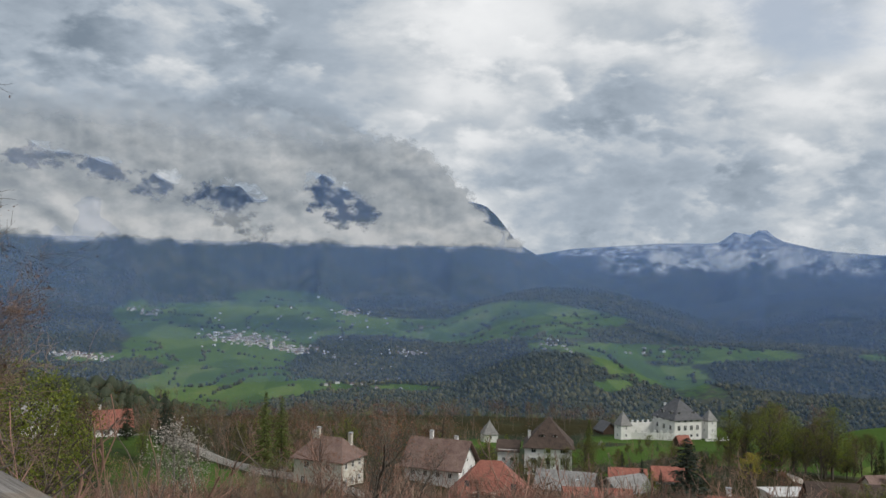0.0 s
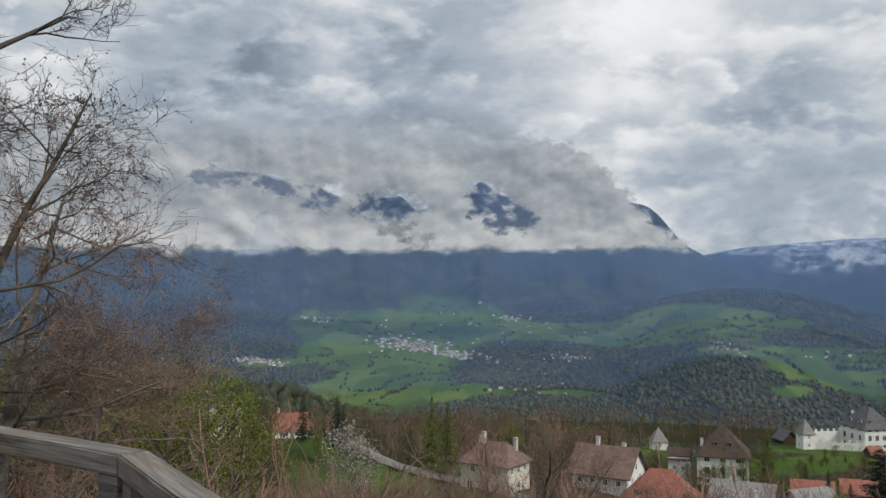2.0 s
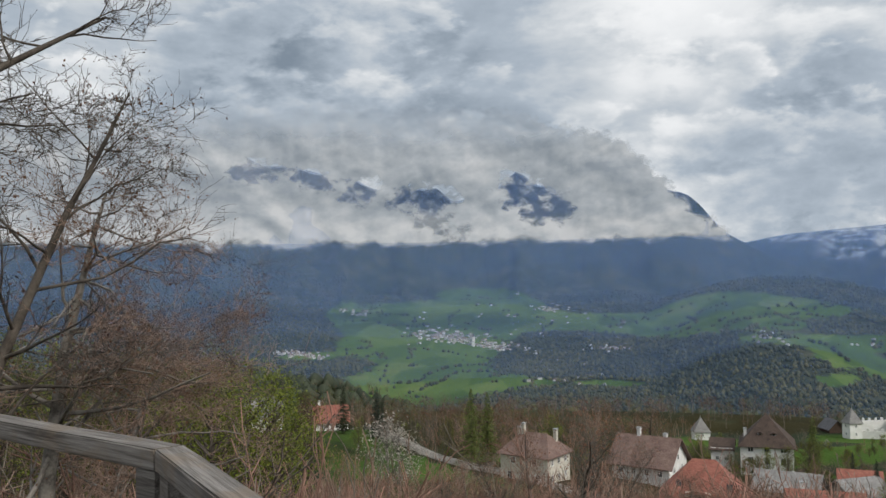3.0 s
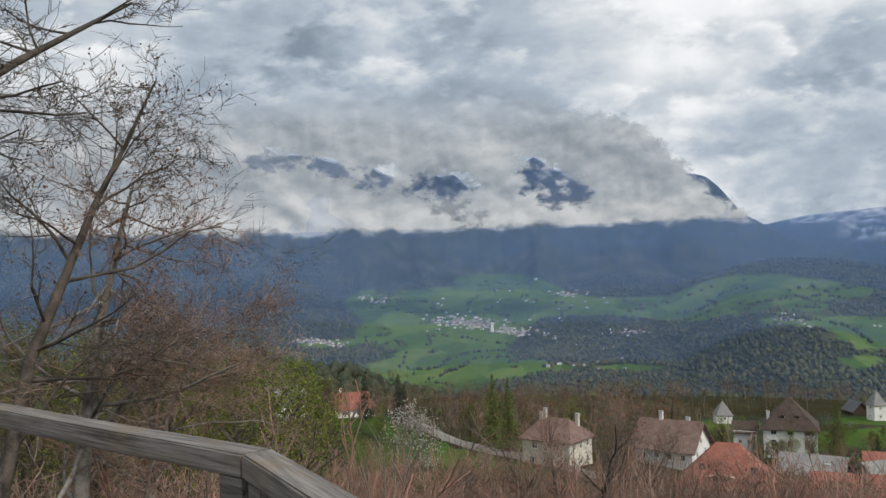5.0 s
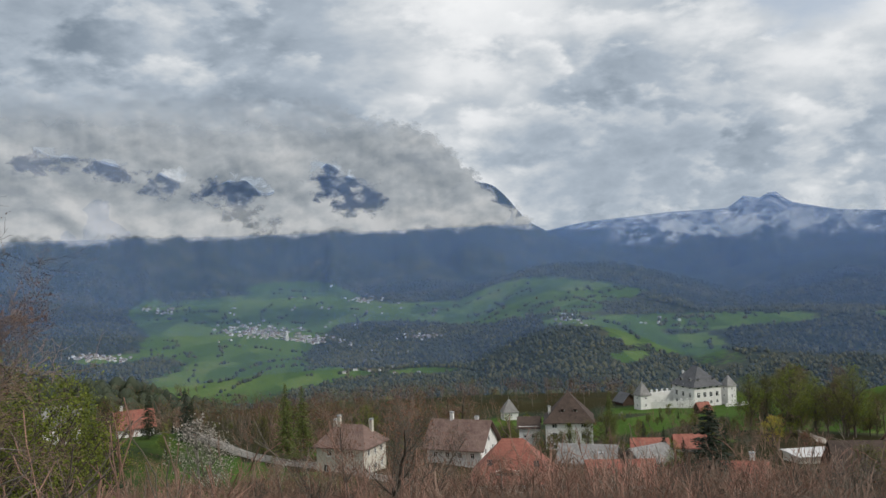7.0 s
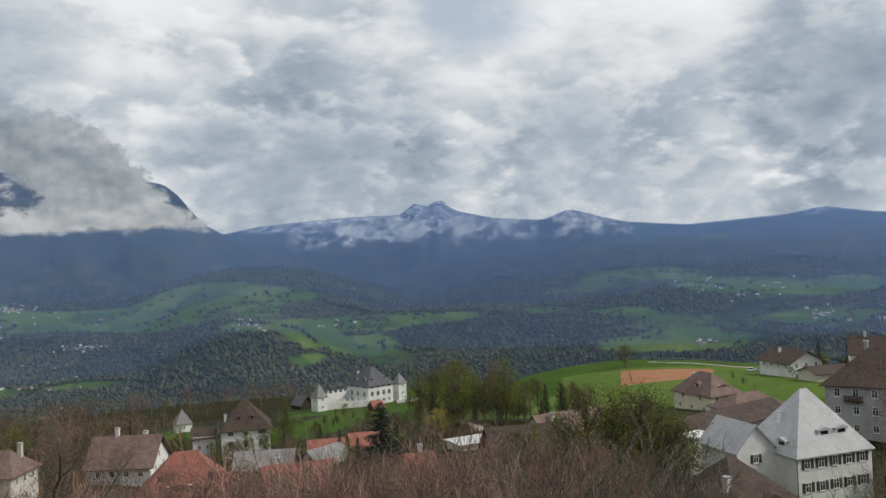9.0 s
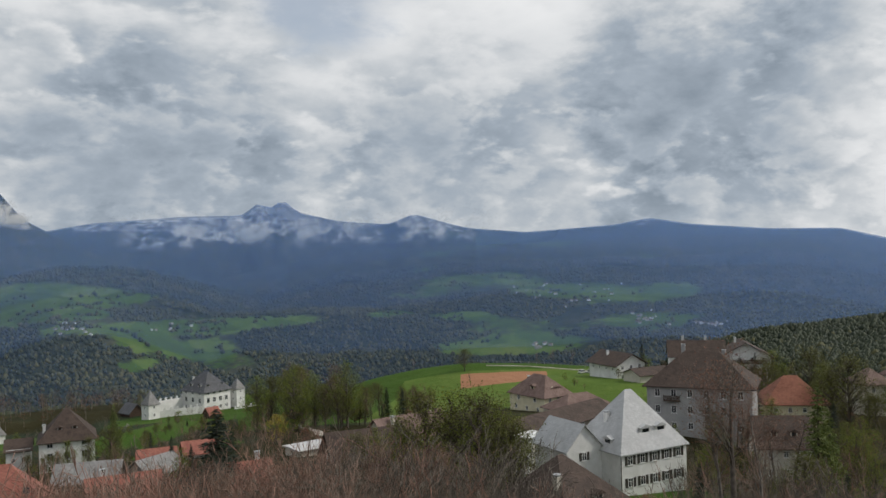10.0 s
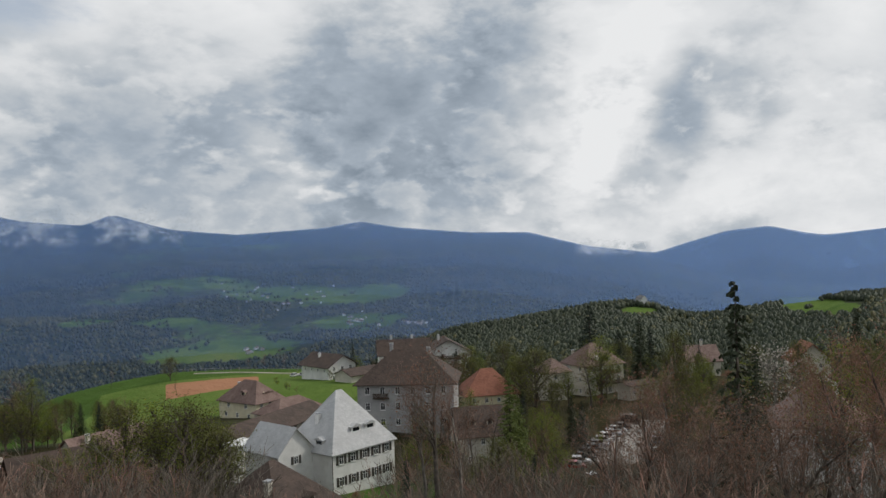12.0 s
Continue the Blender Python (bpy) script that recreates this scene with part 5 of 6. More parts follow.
def conifer(seed, leaf, width=2.0, tiers=30, per=11, droop=0.28, ragged=0.3, low=0.06, boughs=False):
    """A spruce: whorls of drooping boughs with hanging needle sprays."""
    def build():
        rng = np.random.default_rng(seed)
        segs = [(0, 0, -1.2, 0, 0, 5, 0.17, 0.10), (0, 0, 5, 0, 0, 9.9, 0.10, 0.015)]
        V = []
        for t in range(tiers):
            f = t / (tiers - 1)
            h = 10 * (low + (0.985 - low) * f)
            ln = width * (1 - f) ** 0.85 + 0.16
            n = max(4, int(per * (1 - 0.5 * f)))
            for i in range(n):
                a = 6.283 * (i + rng.random()) / n
                l = ln * rng.uniform(1 - ragged, 1.12)
                u = np.array([math.cos(a), math.sin(a), 0])
                p = np.array([0, 0, h + rng.normal(0, 0.08)])
                prev = p
                steps_n = 4
                for k2 in range(steps_n):
                    g = (k2 + 1) / steps_n
                    q = p + u * l * g + np.array([0, 0, 0.10 * g * l - droop * l * g * g])
                    if boughs:
                        segs.append((*prev, *q, 0.022 * (1.1 - g) + 0.004, 0.018 * (1 - g) + 0.004))
                    side = np.cross(u, [0, 0, 1.0])
                    for s in range(5):
                        c = prev + (q - prev) * rng.random()
                        wdt = 0.30 * l * (1.15 - g) + 0.07
                        out = side * rng.choice([-1, 1]) * wdt * rng.uniform(0.5, 1.1) + u * wdt * 0.6 + np.array([0, 0, -0.14 * rng.random() - 0.03])
                        thin = np.cross(out, rng.normal(0, 1, 3))
                        thin = thin / max(np.linalg.norm(thin), 1e-6) * 0.07
                        V.append([c, c + out * 0.5 + thin, c + out, c + out * 0.5 - thin])
                    prev = q
        V = np.asarray(V).reshape(-1, 3)
        v1, f1 = tubes(np.asarray(segs), 3)
        return [("trunk", quads_mesh("trunk", v1, f1, [BARK])), ("crown", quads_mesh("crown", V, np.arange(len(V)).reshape(-1, 4), [leaf]))]
    return build


def tall(az, r, el):
    """Height of a tree at that spot whose top is seen at that elevation."""
    p = spot(az, r)
    return p, max(2.5, r * math.tan(radians(el)) + EYE - p.z)


HOUSES = [o for o in scene.objects if o.get("category") in ("house", "tower")]
# conifers: azimuth, distance, elevation of the top, breadth, kind
for az, r, el, wide, kd in ((-20.7, 188, -7.0, 1.2, 0), (-18.4, 186, -7.2, 1.1, 1), (-18.0, 196, -7.9, 1.1, 0), (16.6, 128, -9.8, 2.1, 1), (17.6, 134, -11.0, 1.2, 0), (22.2, 238, -10.0, 1.0, 0), (23.1, 232, -9.6, 1.1, 1), (21.5, 236, -10.6, 1.0, 1),
                            (62.0, 250, -4.2, 1.5, 1), (65.3, 255, -4.9, 1.2, 0), (66.0, 262, -5.6, 1.1, 1), (54.4, 262, -7.2, 1.0, 0), (53.9, 258, -7.8, 1.0, 1), (45.6, 285, -6.2, 0.9, 0), (44.6, 282, -7.0, 0.9, 1),
                            (24.6, 255, -8.9, 0.9, 0), (13.7, 170, -11.2, 0.9, 1), (5.2, 300, -10.2, 0.9, 0), (8.7, 255, -10.6, 0.8, 1), (60.6, 175, -10.2, 1.2, 0), (61.3, 172, -10.6, 1.2, 1), (78.6, 330, -4.4, 1.0, 0), (3.0, 320, -10.0, 0.8, 1)):
    p, h = tall(az, r, el)
    plant(("spruce", kd), conifer(5 + kd, (NEEDLE, NEEDLE_BLUE)[kd], 1.9, 28, 9), p, h, "dark green spruce standing among the houses", "spruce_tree", "dark spruces", wide=wide)
p, h = tall(71.5, 62, -2.7)
plant("near_spruce", conifer(21, NEEDLE, 2.3, 27, 7, 0.46, 0.75, 0.06, True), p, h, "tall ragged spruce with drooping boughs and thin top", "spruce_tree", wide=0.95)
for az, r, el, wide in ((56.4, 122, -8.9, 1.15), (57.0, 127, -10.3, 1.1), (-11.9, 172, -7.4, 1.0), (-10.8, 176, -7.7, 1.0), (10.2, 238, -8.9, 1.0), (-28, 86, -5.4, 1.1), (-24.3, 95, -6.6, 1.0)):
    p, h = tall(az, r, el)
    plant("larch", conifer(33, NEEDLE_LIGHT, 2.1, 28, 10, 0.2, 0.4), p, h, "light green larch with soft spring needles", "larch_tree", "green larches", wide=wide)

# leafy trees in spring green
for az, r, el, wide, kd in ((-29.5, 72, -4.9, 1.0, 0), (-27.0, 78, -5.0, 1.0, 0), (-25.2, 84, -5.8, 0.9, 0), (-31.5, 86, -5.0, 0.8, 0), (-34.5, 92, -4.4, 0.8, 1), (-38.5, 96, -3.4, 0.9, 0), (-42, 96, -2.8, 0.9, 1),
                            (-19.7, 170, -9.4, 0.7, 0), (4.6, 275, -10.1, 1.0, 0), (6.2, 285, -10.0, 1.2, 1), (21.2, 262, -7.6, 1.0, 1), (22.0, 258, -7.2, 1.1, 1), (24.4, 262, -8.0, 0.8, 1),
                            (33.5, 322, -6.5, 1.3, 1), (26.6, 250, -8.8, 1.0, 1), (27.5, 246, -8.7, 0.9, 1), (29.2, 240, -9.2, 1.0, 1), (30.3, 238, -9.3, 1.0, 1), (25.5, 244, -9.6, 0.9, 1),
                            (30.8, 118, -9.6, 1.2, 1), (32.6, 114, -9.3, 1.3, 0), (34.4, 112, -9.5, 1.3, 1), (35.8, 116, -10.2, 1.2, 0), (36.6, 108, -11.4, 1.2, 1), (29.0, 116, -11.0, 1.1, 0),
                            (58.2, 205, -7.0, 1.3, 1), (57.2, 210, -7.8, 1.1, 1), (52.0, 240, -7.6, 1.0, 1), (56.0, 240, -6.6, 1.1, 1), (44.0, 262, -8.0, 1.0, 1), (15.0, 240, -11.2, 1.0, 1), (12.2, 250, -11.0, 0.9, 0), (19.2, 215, -10.3, 1.0, 1), (18.2, 205, -10.6, 0.9, 1),
                            (62.4, 168, -12.6, 1.2, 0), (63.0, 230, -8.4, 1.0, 1), (67.5, 240, -7.0, 1.2, 1), (69.0, 232, -7.4, 1.2, 1), (72.5, 225, -6.8, 1.2, 1), (75.2, 210, -7.4, 1.2, 1), (77.5, 95, -6.6, 1.0, 0), (79, 200, -6.4, 1.2, 1), (81, 190, -6.0, 1.2, 1), (64, 270, -6.6, 1.2, 1),
                            (62.3, 285, -6.4, 1.2, 1), (40.3, 128, -11.8, 0.9, 0), (47.6, 150, -11.6, 0.8, 0)):
    p, h = tall(az, r, el)
    plant(("leafy", kd), leafy_tree(60 + kd, BARK, (LEAF_YOUNG, LEAF_OLIVE)[kd], (2.7, 3.3)[kd]), p, h, ("tree in fresh yellow-green spring leaf", "olive green tree with thin spring leaves")[kd], "leafy_tree", ("fresh green trees", "olive trees in spring")[kd], wide=wide)
p, h = tall(20.5, 190, -10.4)
plant("yellow", leafy_tree(71, BARK, LEAF_YELLOW, 4.2, 0.18), p, h, "bright yellow flowering tree below the castle", "blossom_tree", wide=1.1)
for az, r, el in ((-17.7, 122, -9.2), (-16.9, 126, -9.9), (73.8, 182, -6.9), (-12.6, 130, -12.3), (11.0, 262, -11.3)):
    p, h = tall(az, r, el)
    plant("blossom", leafy_tree(72, BARK_PALE, LEAF_WHITE, 3.3, 0.3, 44, 26, 0.12), p, h, "tree with pale white spring blossom", "blossom_tree", "white blossom trees")

# bare trees
for az, r, el, wide, kd in ((-5.3, 60, -7.2, 1.0, 0), (-7.9, 66, -9.2, 1.0, 1), (-3.6, 68, -8.6, 0.9, 1), (-9.4, 70, -11.0, 1.0, 0), (-2.2, 72, -10.2, 0.9, 0), (0.2, 240, -7.9, 1.2, 2), (-0.6, 246, -8.6, 1.2, 2), (51.3, 66, -5.9, 1.0, 0), (50.2, 70, -8.0, 0.9, 1), (52.8, 64, -9.0, 0.9, 1),
                            (66.0, 54, -8.6, 1.1, 1), (68.2, 50, -9.2, 1.1, 0), (69.8, 47, -10.2, 1.1, 1), (64.4, 58, -10.4, 1.0, 0), (73.6, 52, -9.4, 1.1, 0), (75.2, 60, -8.2, 1.0, 1), (76.6, 56, -8.8, 1.0, 0), (72.2, 48, -11.8, 1.0, 1), (66.8, 46, -12.0, 1.0, 0),
                            (21.6, 270, -7.0, 1.1, 2), (24.0, 268, -7.0, 1.0, 2), (24.6, 272, -7.2, 0.9, 2), (19.0, 262, -8.6, 0.9, 2), (12.0, 190, -11.6, 0.8, 0), (33.9, 300, -8.0, 0.8, 2), (29.9, 330, -7.0, 0.8, 2), (38.6, 340, -6.8, 1.0, 2), (39.6, 342, -6.6, 1.0, 2), (41, 338, -6.8, 1.0, 2), (46.8, 196, -9.6, 0.9, 0), (42.4, 200, -9.8, 0.8, 0),
                            (27.3, 74, -12.6, 1.1, 1), (28.8, 70, -12.4, 1.2, 0), (30.2, 72, -12.9, 1.1, 1), (26.0, 78, -13.3, 1.1, 0), (31.6, 74, -12.8, 1.2, 1), (33.0, 76, -13.0, 1.1, 0), (34.4, 78, -13.6, 1.0, 1), (11.6, 62, -13.2, 1.0, 0), (13.8, 58, -13.6, 1.0, 1), (17.5, 60, -13.0, 1.0, 0), (20, 64, -13.6, 1.0, 1), (22.6, 66, -13.5, 1.0, 0),
                            (63.2, 50, -10.6, 1.0, 1), (65.2, 62, -9.4, 1.1, 0), (67.4, 58, -8.4, 1.1, 1), (70.8, 56, -8.8, 1.2, 0), (74.4, 46, -10.4, 1.1, 1), (77.6, 48, -10.0, 1.1, 0), (79.4, 52, -8.6, 1.1, 1), (-21.5, 60, -11.4, 1.0, 1), (-14.6, 72, -11.8, 1.0, 0), (-12.2, 78, -12.2, 1.0, 1), (2.6, 66, -12.6, 1.0, 1), (5.5, 64, -13.4, 1.0, 0), (8.2, 62, -13.4, 1.0, 1)):
    p, h = tall(az, r, el)
    kinds = (bare_tree(81, BARK, kids=2, bud=(LEAF_RED, 1, TWIG_GREY, 0.05)), bare_tree(82, BARK_PALE, kids=2, bud=(LEAF_RED, 1, TWIG_BROWN, 0.05), angle=0.6), bare_tree(83, BARK, depth=2, kids=3, angle=0.9, bud=(LEAF_DRY, 3, TWIG_BROWN, 0.09)))
    plant(("bare", kd), kinds[kd], p, h, ("bare grey tree with fine twigs and first buds", "leafless pale-barked tree with upright brown twigs", "round brown tree not yet in leaf")[kd], "bare_tree", "bare trees", wide=wide)
SCATTER = np.random.default_rng(55)
for az0, az1, r0, r1, top0, top1, count in ((5, 19, 170, 268, -10.4, -12.6, 85), (19, 25.5, 215, 275, -7.1, -9.6, 30), (25.5, 31.5, 222, 262, -8.7, -10.4, 34), (12, 26, 150, 200, -11.4, -12.8, 16), (52, 60, 215, 300, -6.4, -8.6, 14), (50.5, 59, 135, 200, -10.2, -12.4, 34), (40, 52, 175, 250, -9.8, -11.2, 22), (25, 39, 122, 165, -11.0, -12.8, 30), (49, 60, 95, 135, -12.4, -15, 30), (46, 60, 150, 210, -9.6, -11.6, 26), (58, 70, 195, 225, -8.4, -10.4, 20), (46, 56, 200, 260, -8.6, -9.8, 8), (57, 60, 130, 190, -10.8, -13, 10), (66.8, 70, 120, 200, -9, -12, 8), (60, 70, 215, 330, -5.8, -8.6, 30), (67.5, 84, 80, 300, -6.0, -10.2, 46),
                                            (-20, -6, 185, 290, -9.0, -11.4, 60), (-4, 4, 190, 290, -9.8, -11.6, 34), (-34, -22.6, 120, 260, -6.8, -9.2, 22), (42, 50, 285, 335, -7.0, -8.0, 8), (24, 30, 262, 300, -8.2, -9.2, 6)):
    for _ in range(count):
        az, r = SCATTER.uniform(az0, az1), SCATTER.uniform(r0, r1)
        p, h = tall(az, r, SCATTER.uniform(top1, top0))
        if any((p.x - o.location.x) ** 2 + (p.y - o.location.y) ** 2 < 90 for o in HOUSES) or h > 22 or (18.9 < az < 22.0 and r < 205) or (59.5 < az < 67.8 and 130 < r < 198):
            continue
        pick = SCATTER.random()
        if pick < 0.46:
            kd = int(SCATTER.integers(2))
            plant(("leafy", kd), None, p, h, ("tree in fresh yellow-green spring leaf", "olive green tree with thin spring leaves")[kd], "leafy_tree", ("fresh green trees", "olive trees in spring")[kd], wide=SCATTER.uniform(0.8, 1.3))
        elif pick < 0.80:
            plant(("bare", 2), None, p, h, "round brown tree not yet in leaf", "bare_tree", "bare trees", wide=SCATTER.uniform(0.8, 1.3))
        else:
            kd = int(SCATTER.integers(2))
            plant(("spruce", kd), None, p, h, "dark green spruce standing among the houses", "spruce_tree", "dark spruces", wide=SCATTER.uniform(0.9, 1.3))
for az, r, el in ((78.6, 58, -6.6), (81.6, 52, -5.2)):
    p, h = tall(az, r, el)
    plant("redtree", bare_tree(84, BARK, kids=2, bud=(LEAF_RED, 1, TWIG_RED, 0.05)), p, h, "tree with reddish brown spring buds", "budding_tree", "reddish trees")


def old_tree(name, label, trunk_pts, r0, limbs, seed, bark, twig, dry, depth=3, kids=3, lean=(0.25, 0.1, 0), first=0.22):
    """A large tree near the platform: its trunk runs through given places, limbs grow from it."""
    rng = np.random.default_rng(seed)
    pts = [np.array(q, float) for q in trunk_pts]
    segs, tips = [], []
    n = len(pts) - 1
    for i in range(n):
        for k2 in range(3):
            a, b = pts[i] + (pts[i + 1] - pts[i]) * k2 / 3, pts[i] + (pts[i + 1] - pts[i]) * (k2 + 1) / 3
            f0, f1 = (i + k2 / 3) / n, (i + (k2 + 1) / 3) / n
            segs.append((*a, *b, r0 * (1 - 0.85 * f0), r0 * (1 - 0.85 * f1)))
            if i + k2 / 3 > n * first:
                for _ in range(limbs):
                    d = rng.normal(0, 1, 3) * [1, 1, 0.5] + np.array(lean) + np.array([0, 0, 0.35])
                    d /= np.linalg.norm(d)
                    grow(rng, segs, tips, a + (b - a) * rng.random(), d, 3.4 * (1.15 - 0.7 * f0) * rng.uniform(0.6, 1.1), r0 * 0.36 * (1.05 - f0 * 0.8), depth, 0.16, 0.035, kids, 0.60)
    s = np.asarray(segs)
    root = Vector(pts[0])
    ob = thing(name, Matrix.Translation(root), label, "tree")
    s[:, :3] -= pts[0]
    s[:, 3:6] -= pts[0]
    tips = np.asarray(tips) - pts[0]
    big, mid = s[:, 6] > 0.03, (s[:, 6] <= 0.03) & (s[:, 6] > 0.012)
    for pname, sel, sides, m in (("trunk", big, 8, bark), ("branch_crown", mid, 4, bark), ("twig_crown", ~big & ~mid, 3, twig)):
        if sel.any():
            v, f = tubes(s[sel], sides)
            o = new(pname, quads_mesh(pname, v, f, [m]))
            o.parent = ob
    if dry:
        lv, lf = leaves(rng, tips[rng.random(len(tips)) < dry], 1, 0.05, 0.032)
        o = new("leaves", quads_mesh("leaves", lv, lf, [LEAF_DRY]))
        o.parent = ob
        o["label"] = "few withered brown leaves"
    return ob


def ae(az, el, r):
    v = direction(az, 0) * r
    return (v.x, v.y, EYE + r * math.tan(radians(el)))


SEGMENTS[0] = 3
g = spot(-44.2, 16)
old_tree("old_tree", "slender leaning tree with dark branches and brown buds", [tuple(g), ae(-44.0, -13.5, 16), ae(-42.2, -5, 16.2), ae(-40.2, 0, 16.4), ae(-38.4, 4.5, 16.6), ae(-36.4, 8.5, 16.8), ae(-34.6, 12.4, 17)], 0.14, 1, 7, BARK, BARK, 0.5, 3, 1.8, (0.35, 0, 0.1))
g = spot(-39.6, 18)
old_tree("old_tree", "gnarled grey-barked tree with spreading low branches", [tuple(g), ae(-39.4, -12, 18), ae(-38.9, -8, 18), ae(-38.4, -4, 18), ae(-37.6, -0.5, 18), ae(-36.8, 3, 18.3), ae(-36, 6, 18.5)], 0.18, 2, 9, BARK_PALE, TWIG_BROWN, 0.4, 3, 1.8, (0.75, 0.1, -0.25), 0.1)
g = spot(-35.6, 20)
old_tree("old_tree", "low gnarled tree with crooked lichen-grey branches", [tuple(g), ae(-35.4, -13, 20), ae(-34.6, -10, 20), ae(-33.6, -7.4, 20), ae(-32.2, -5.4, 20.2), ae(-30.6, -3.8, 20.4)], 0.15, 2, 29, BARK_PALE, TWIG_BROWN, 0.3, 3, 1.8, (0.7, 0.1, -0.15), 0.1)
g = spot(-52, 14)
old_tree("old_tree", "tall bare tree with long dark limbs against the sky", [tuple(g), ae(-51.5, -5, 14), ae(-50.5, 4, 14), ae(-48.5, 9, 14), ae(-45.6, 10.8, 14), ae(-42.6, 13, 14.2), ae(-39.4, 15, 14.4), ae(-36.0, 17, 14.6)], 0.15, 1, 12, BARK, BARK, 0.0, 3, 1.7, (0.3, 0, 0.15))
g = spot(100, 11)
old_tree("old_tree", "bare tree whose budding twigs hang into view", [tuple(g), ae(100, -10, 11), ae(99.5, 2, 11), ae(98.5, 9, 11), ae(97.5, 15, 11), ae(96.5, 20, 11)], 0.16, 1, 15, BARK, TWIG_RED, 0.9, 3, 2, (-0.2, 0.2, -0.1))


SEGMENTS[0] = 2
# how high the thicket reaches, by azimuth
TOPS = [(-52, -7.4), (-36, -7.6), (-30, -8.6), (-25, -9.8), (-21, -11.4), (-16, -12.4), (-10, -13.1), (0, -13.4), (10, -13.6), (22, -13.2), (26, -12.3), (34, -12.6), (37, -14.5), (40, -16.3), (49, -17), (51, -14), (58, -14.3), (60.5, -16), (66, -15.8), (68, -12), (80, -10.5)]


def thicket():
    """Brown and reddish leafless shrubs that cover the slope below the platform."""
    protos = []
    for sd in range(7):
        rng = np.random.default_rng(200 + sd)
        segs, tips = [], []
        for _ in range(5):
            a, t = rng.uniform(0, 6.28), rng.uniform(0.1, 0.65)
            d = np.array([math.cos(a) * math.sin(t), math.sin(a) * math.sin(t), math.cos(t)])
            grow(rng, segs, tips, np.array([math.cos(a), math.sin(a), 0]) * rng.uniform(0, 0.5), d, rng.uniform(2.4, 4.0), 0.03, 2, 0.12, 0.07, 1, 0.5, 0.5)
        segs = np.asarray(segs)
        segs[:, 6:] = np.maximum(segs[:, 6:], 0.011)
        protos.append(tubes(segs, 3))
    rng = np.random.default_rng(77)
    regions = [(-52, -24, 19, 60, 300, 3.0, 7.5, 0.85), (-30, -20, 40, 100, 90, 4, 7, 0.85), (-24, -8, 40, 105, 170, 4.0, 7.5, 0.85), (-8, 12, 40, 105, 170, 4.5, 8.0, 0.75), (12, 26, 44, 105, 130, 4.5, 8.0, 0.5), (26, 40, 55, 92, 80, 4.5, 8.0, 0.15),
               (40, 60, 36, 70, 45, 4.0, 6.5, 0.2), (60, 84, 30, 75, 110, 4.0, 7.0, 0.3), (-24, -9, 178, 235, 40, 4, 8, 0.9), (12, 24, 135, 165, 10, 2, 4, 0.4), (-16, 3, 195, 300, 40, 4, 9, 0.7), (24, 34, 118, 150, 15, 3, 6, 0.4),
               (-52, -24, 62, 200, 60, 5, 9, 0.7), (48, 60, 68, 130, 110, 3, 6, 0.2), (60, 72, 76, 128, 90, 3, 6, 0.25), (40, 60, 125, 175, 60, 2, 4.5, 0.3), (5, 24, 150, 230, 60, 2, 4.5, 0.5), (58, 84, 78, 200, 60, 4, 8, 0.4), (17, 24, 165, 250, 26, 3, 6, 0.5), (4, 24, 200, 290, 50, 2, 5, 0.4), (40, 60, 130, 260, 40, 2, 5, 0.3)]
    V, F, M, n = [], [], [], 0
    for az0, az1, r0, r1, count, h0, h1, redness in regions:
        for _ in range(count):
            az, r = rng.uniform(az0, az1), math.sqrt(rng.uniform(r0 * r0, r1 * r1))
            x, y = r * math.sin(radians(az)), r * math.cos(radians(az))
            if any((x - o.location.x) ** 2 + (y - o.location.y) ** 2 < 81 for o in HOUSES) or (59.5 < az < 67.8 and 132 < r < 195):
                continue
            v, f = protos[rng.integers(len(protos))]
            hh = min(rng.uniform(h0, h1), EYE + r * math.tan(radians(float(steps(az, TOPS)))) - land_z(x, y)) if r < 110 else rng.uniform(h0, h1)
            if hh < 1.0:
                continue
            s = hh / 4.0
            a = rng.uniform(0, 6.28)
            w = v @ np.array([[math.cos(a), math.sin(a), 0], [-math.sin(a), math.cos(a), 0], [0, 0, 1]])
            V.append(w * [s * 1.15, s * 1.15, s] + [x, y, land_z(x, y) - 0.1])
            F.append(f + n)
            n += len(v)
            M.append(np.full(len(f), 0 if rng.random() < redness * 0.55 else 1 if rng.random() < redness else 2))
    me = quads_mesh("shrubs", np.concatenate(V), np.concatenate(F), [TWIG_RED, TWIG_BROWN, TWIG_GREY], np.concatenate(M))
    tagged(new("shrubs", me), "leafless brown and reddish shrubs covering the slope", "shrubs", kind="stuff")


thicket()


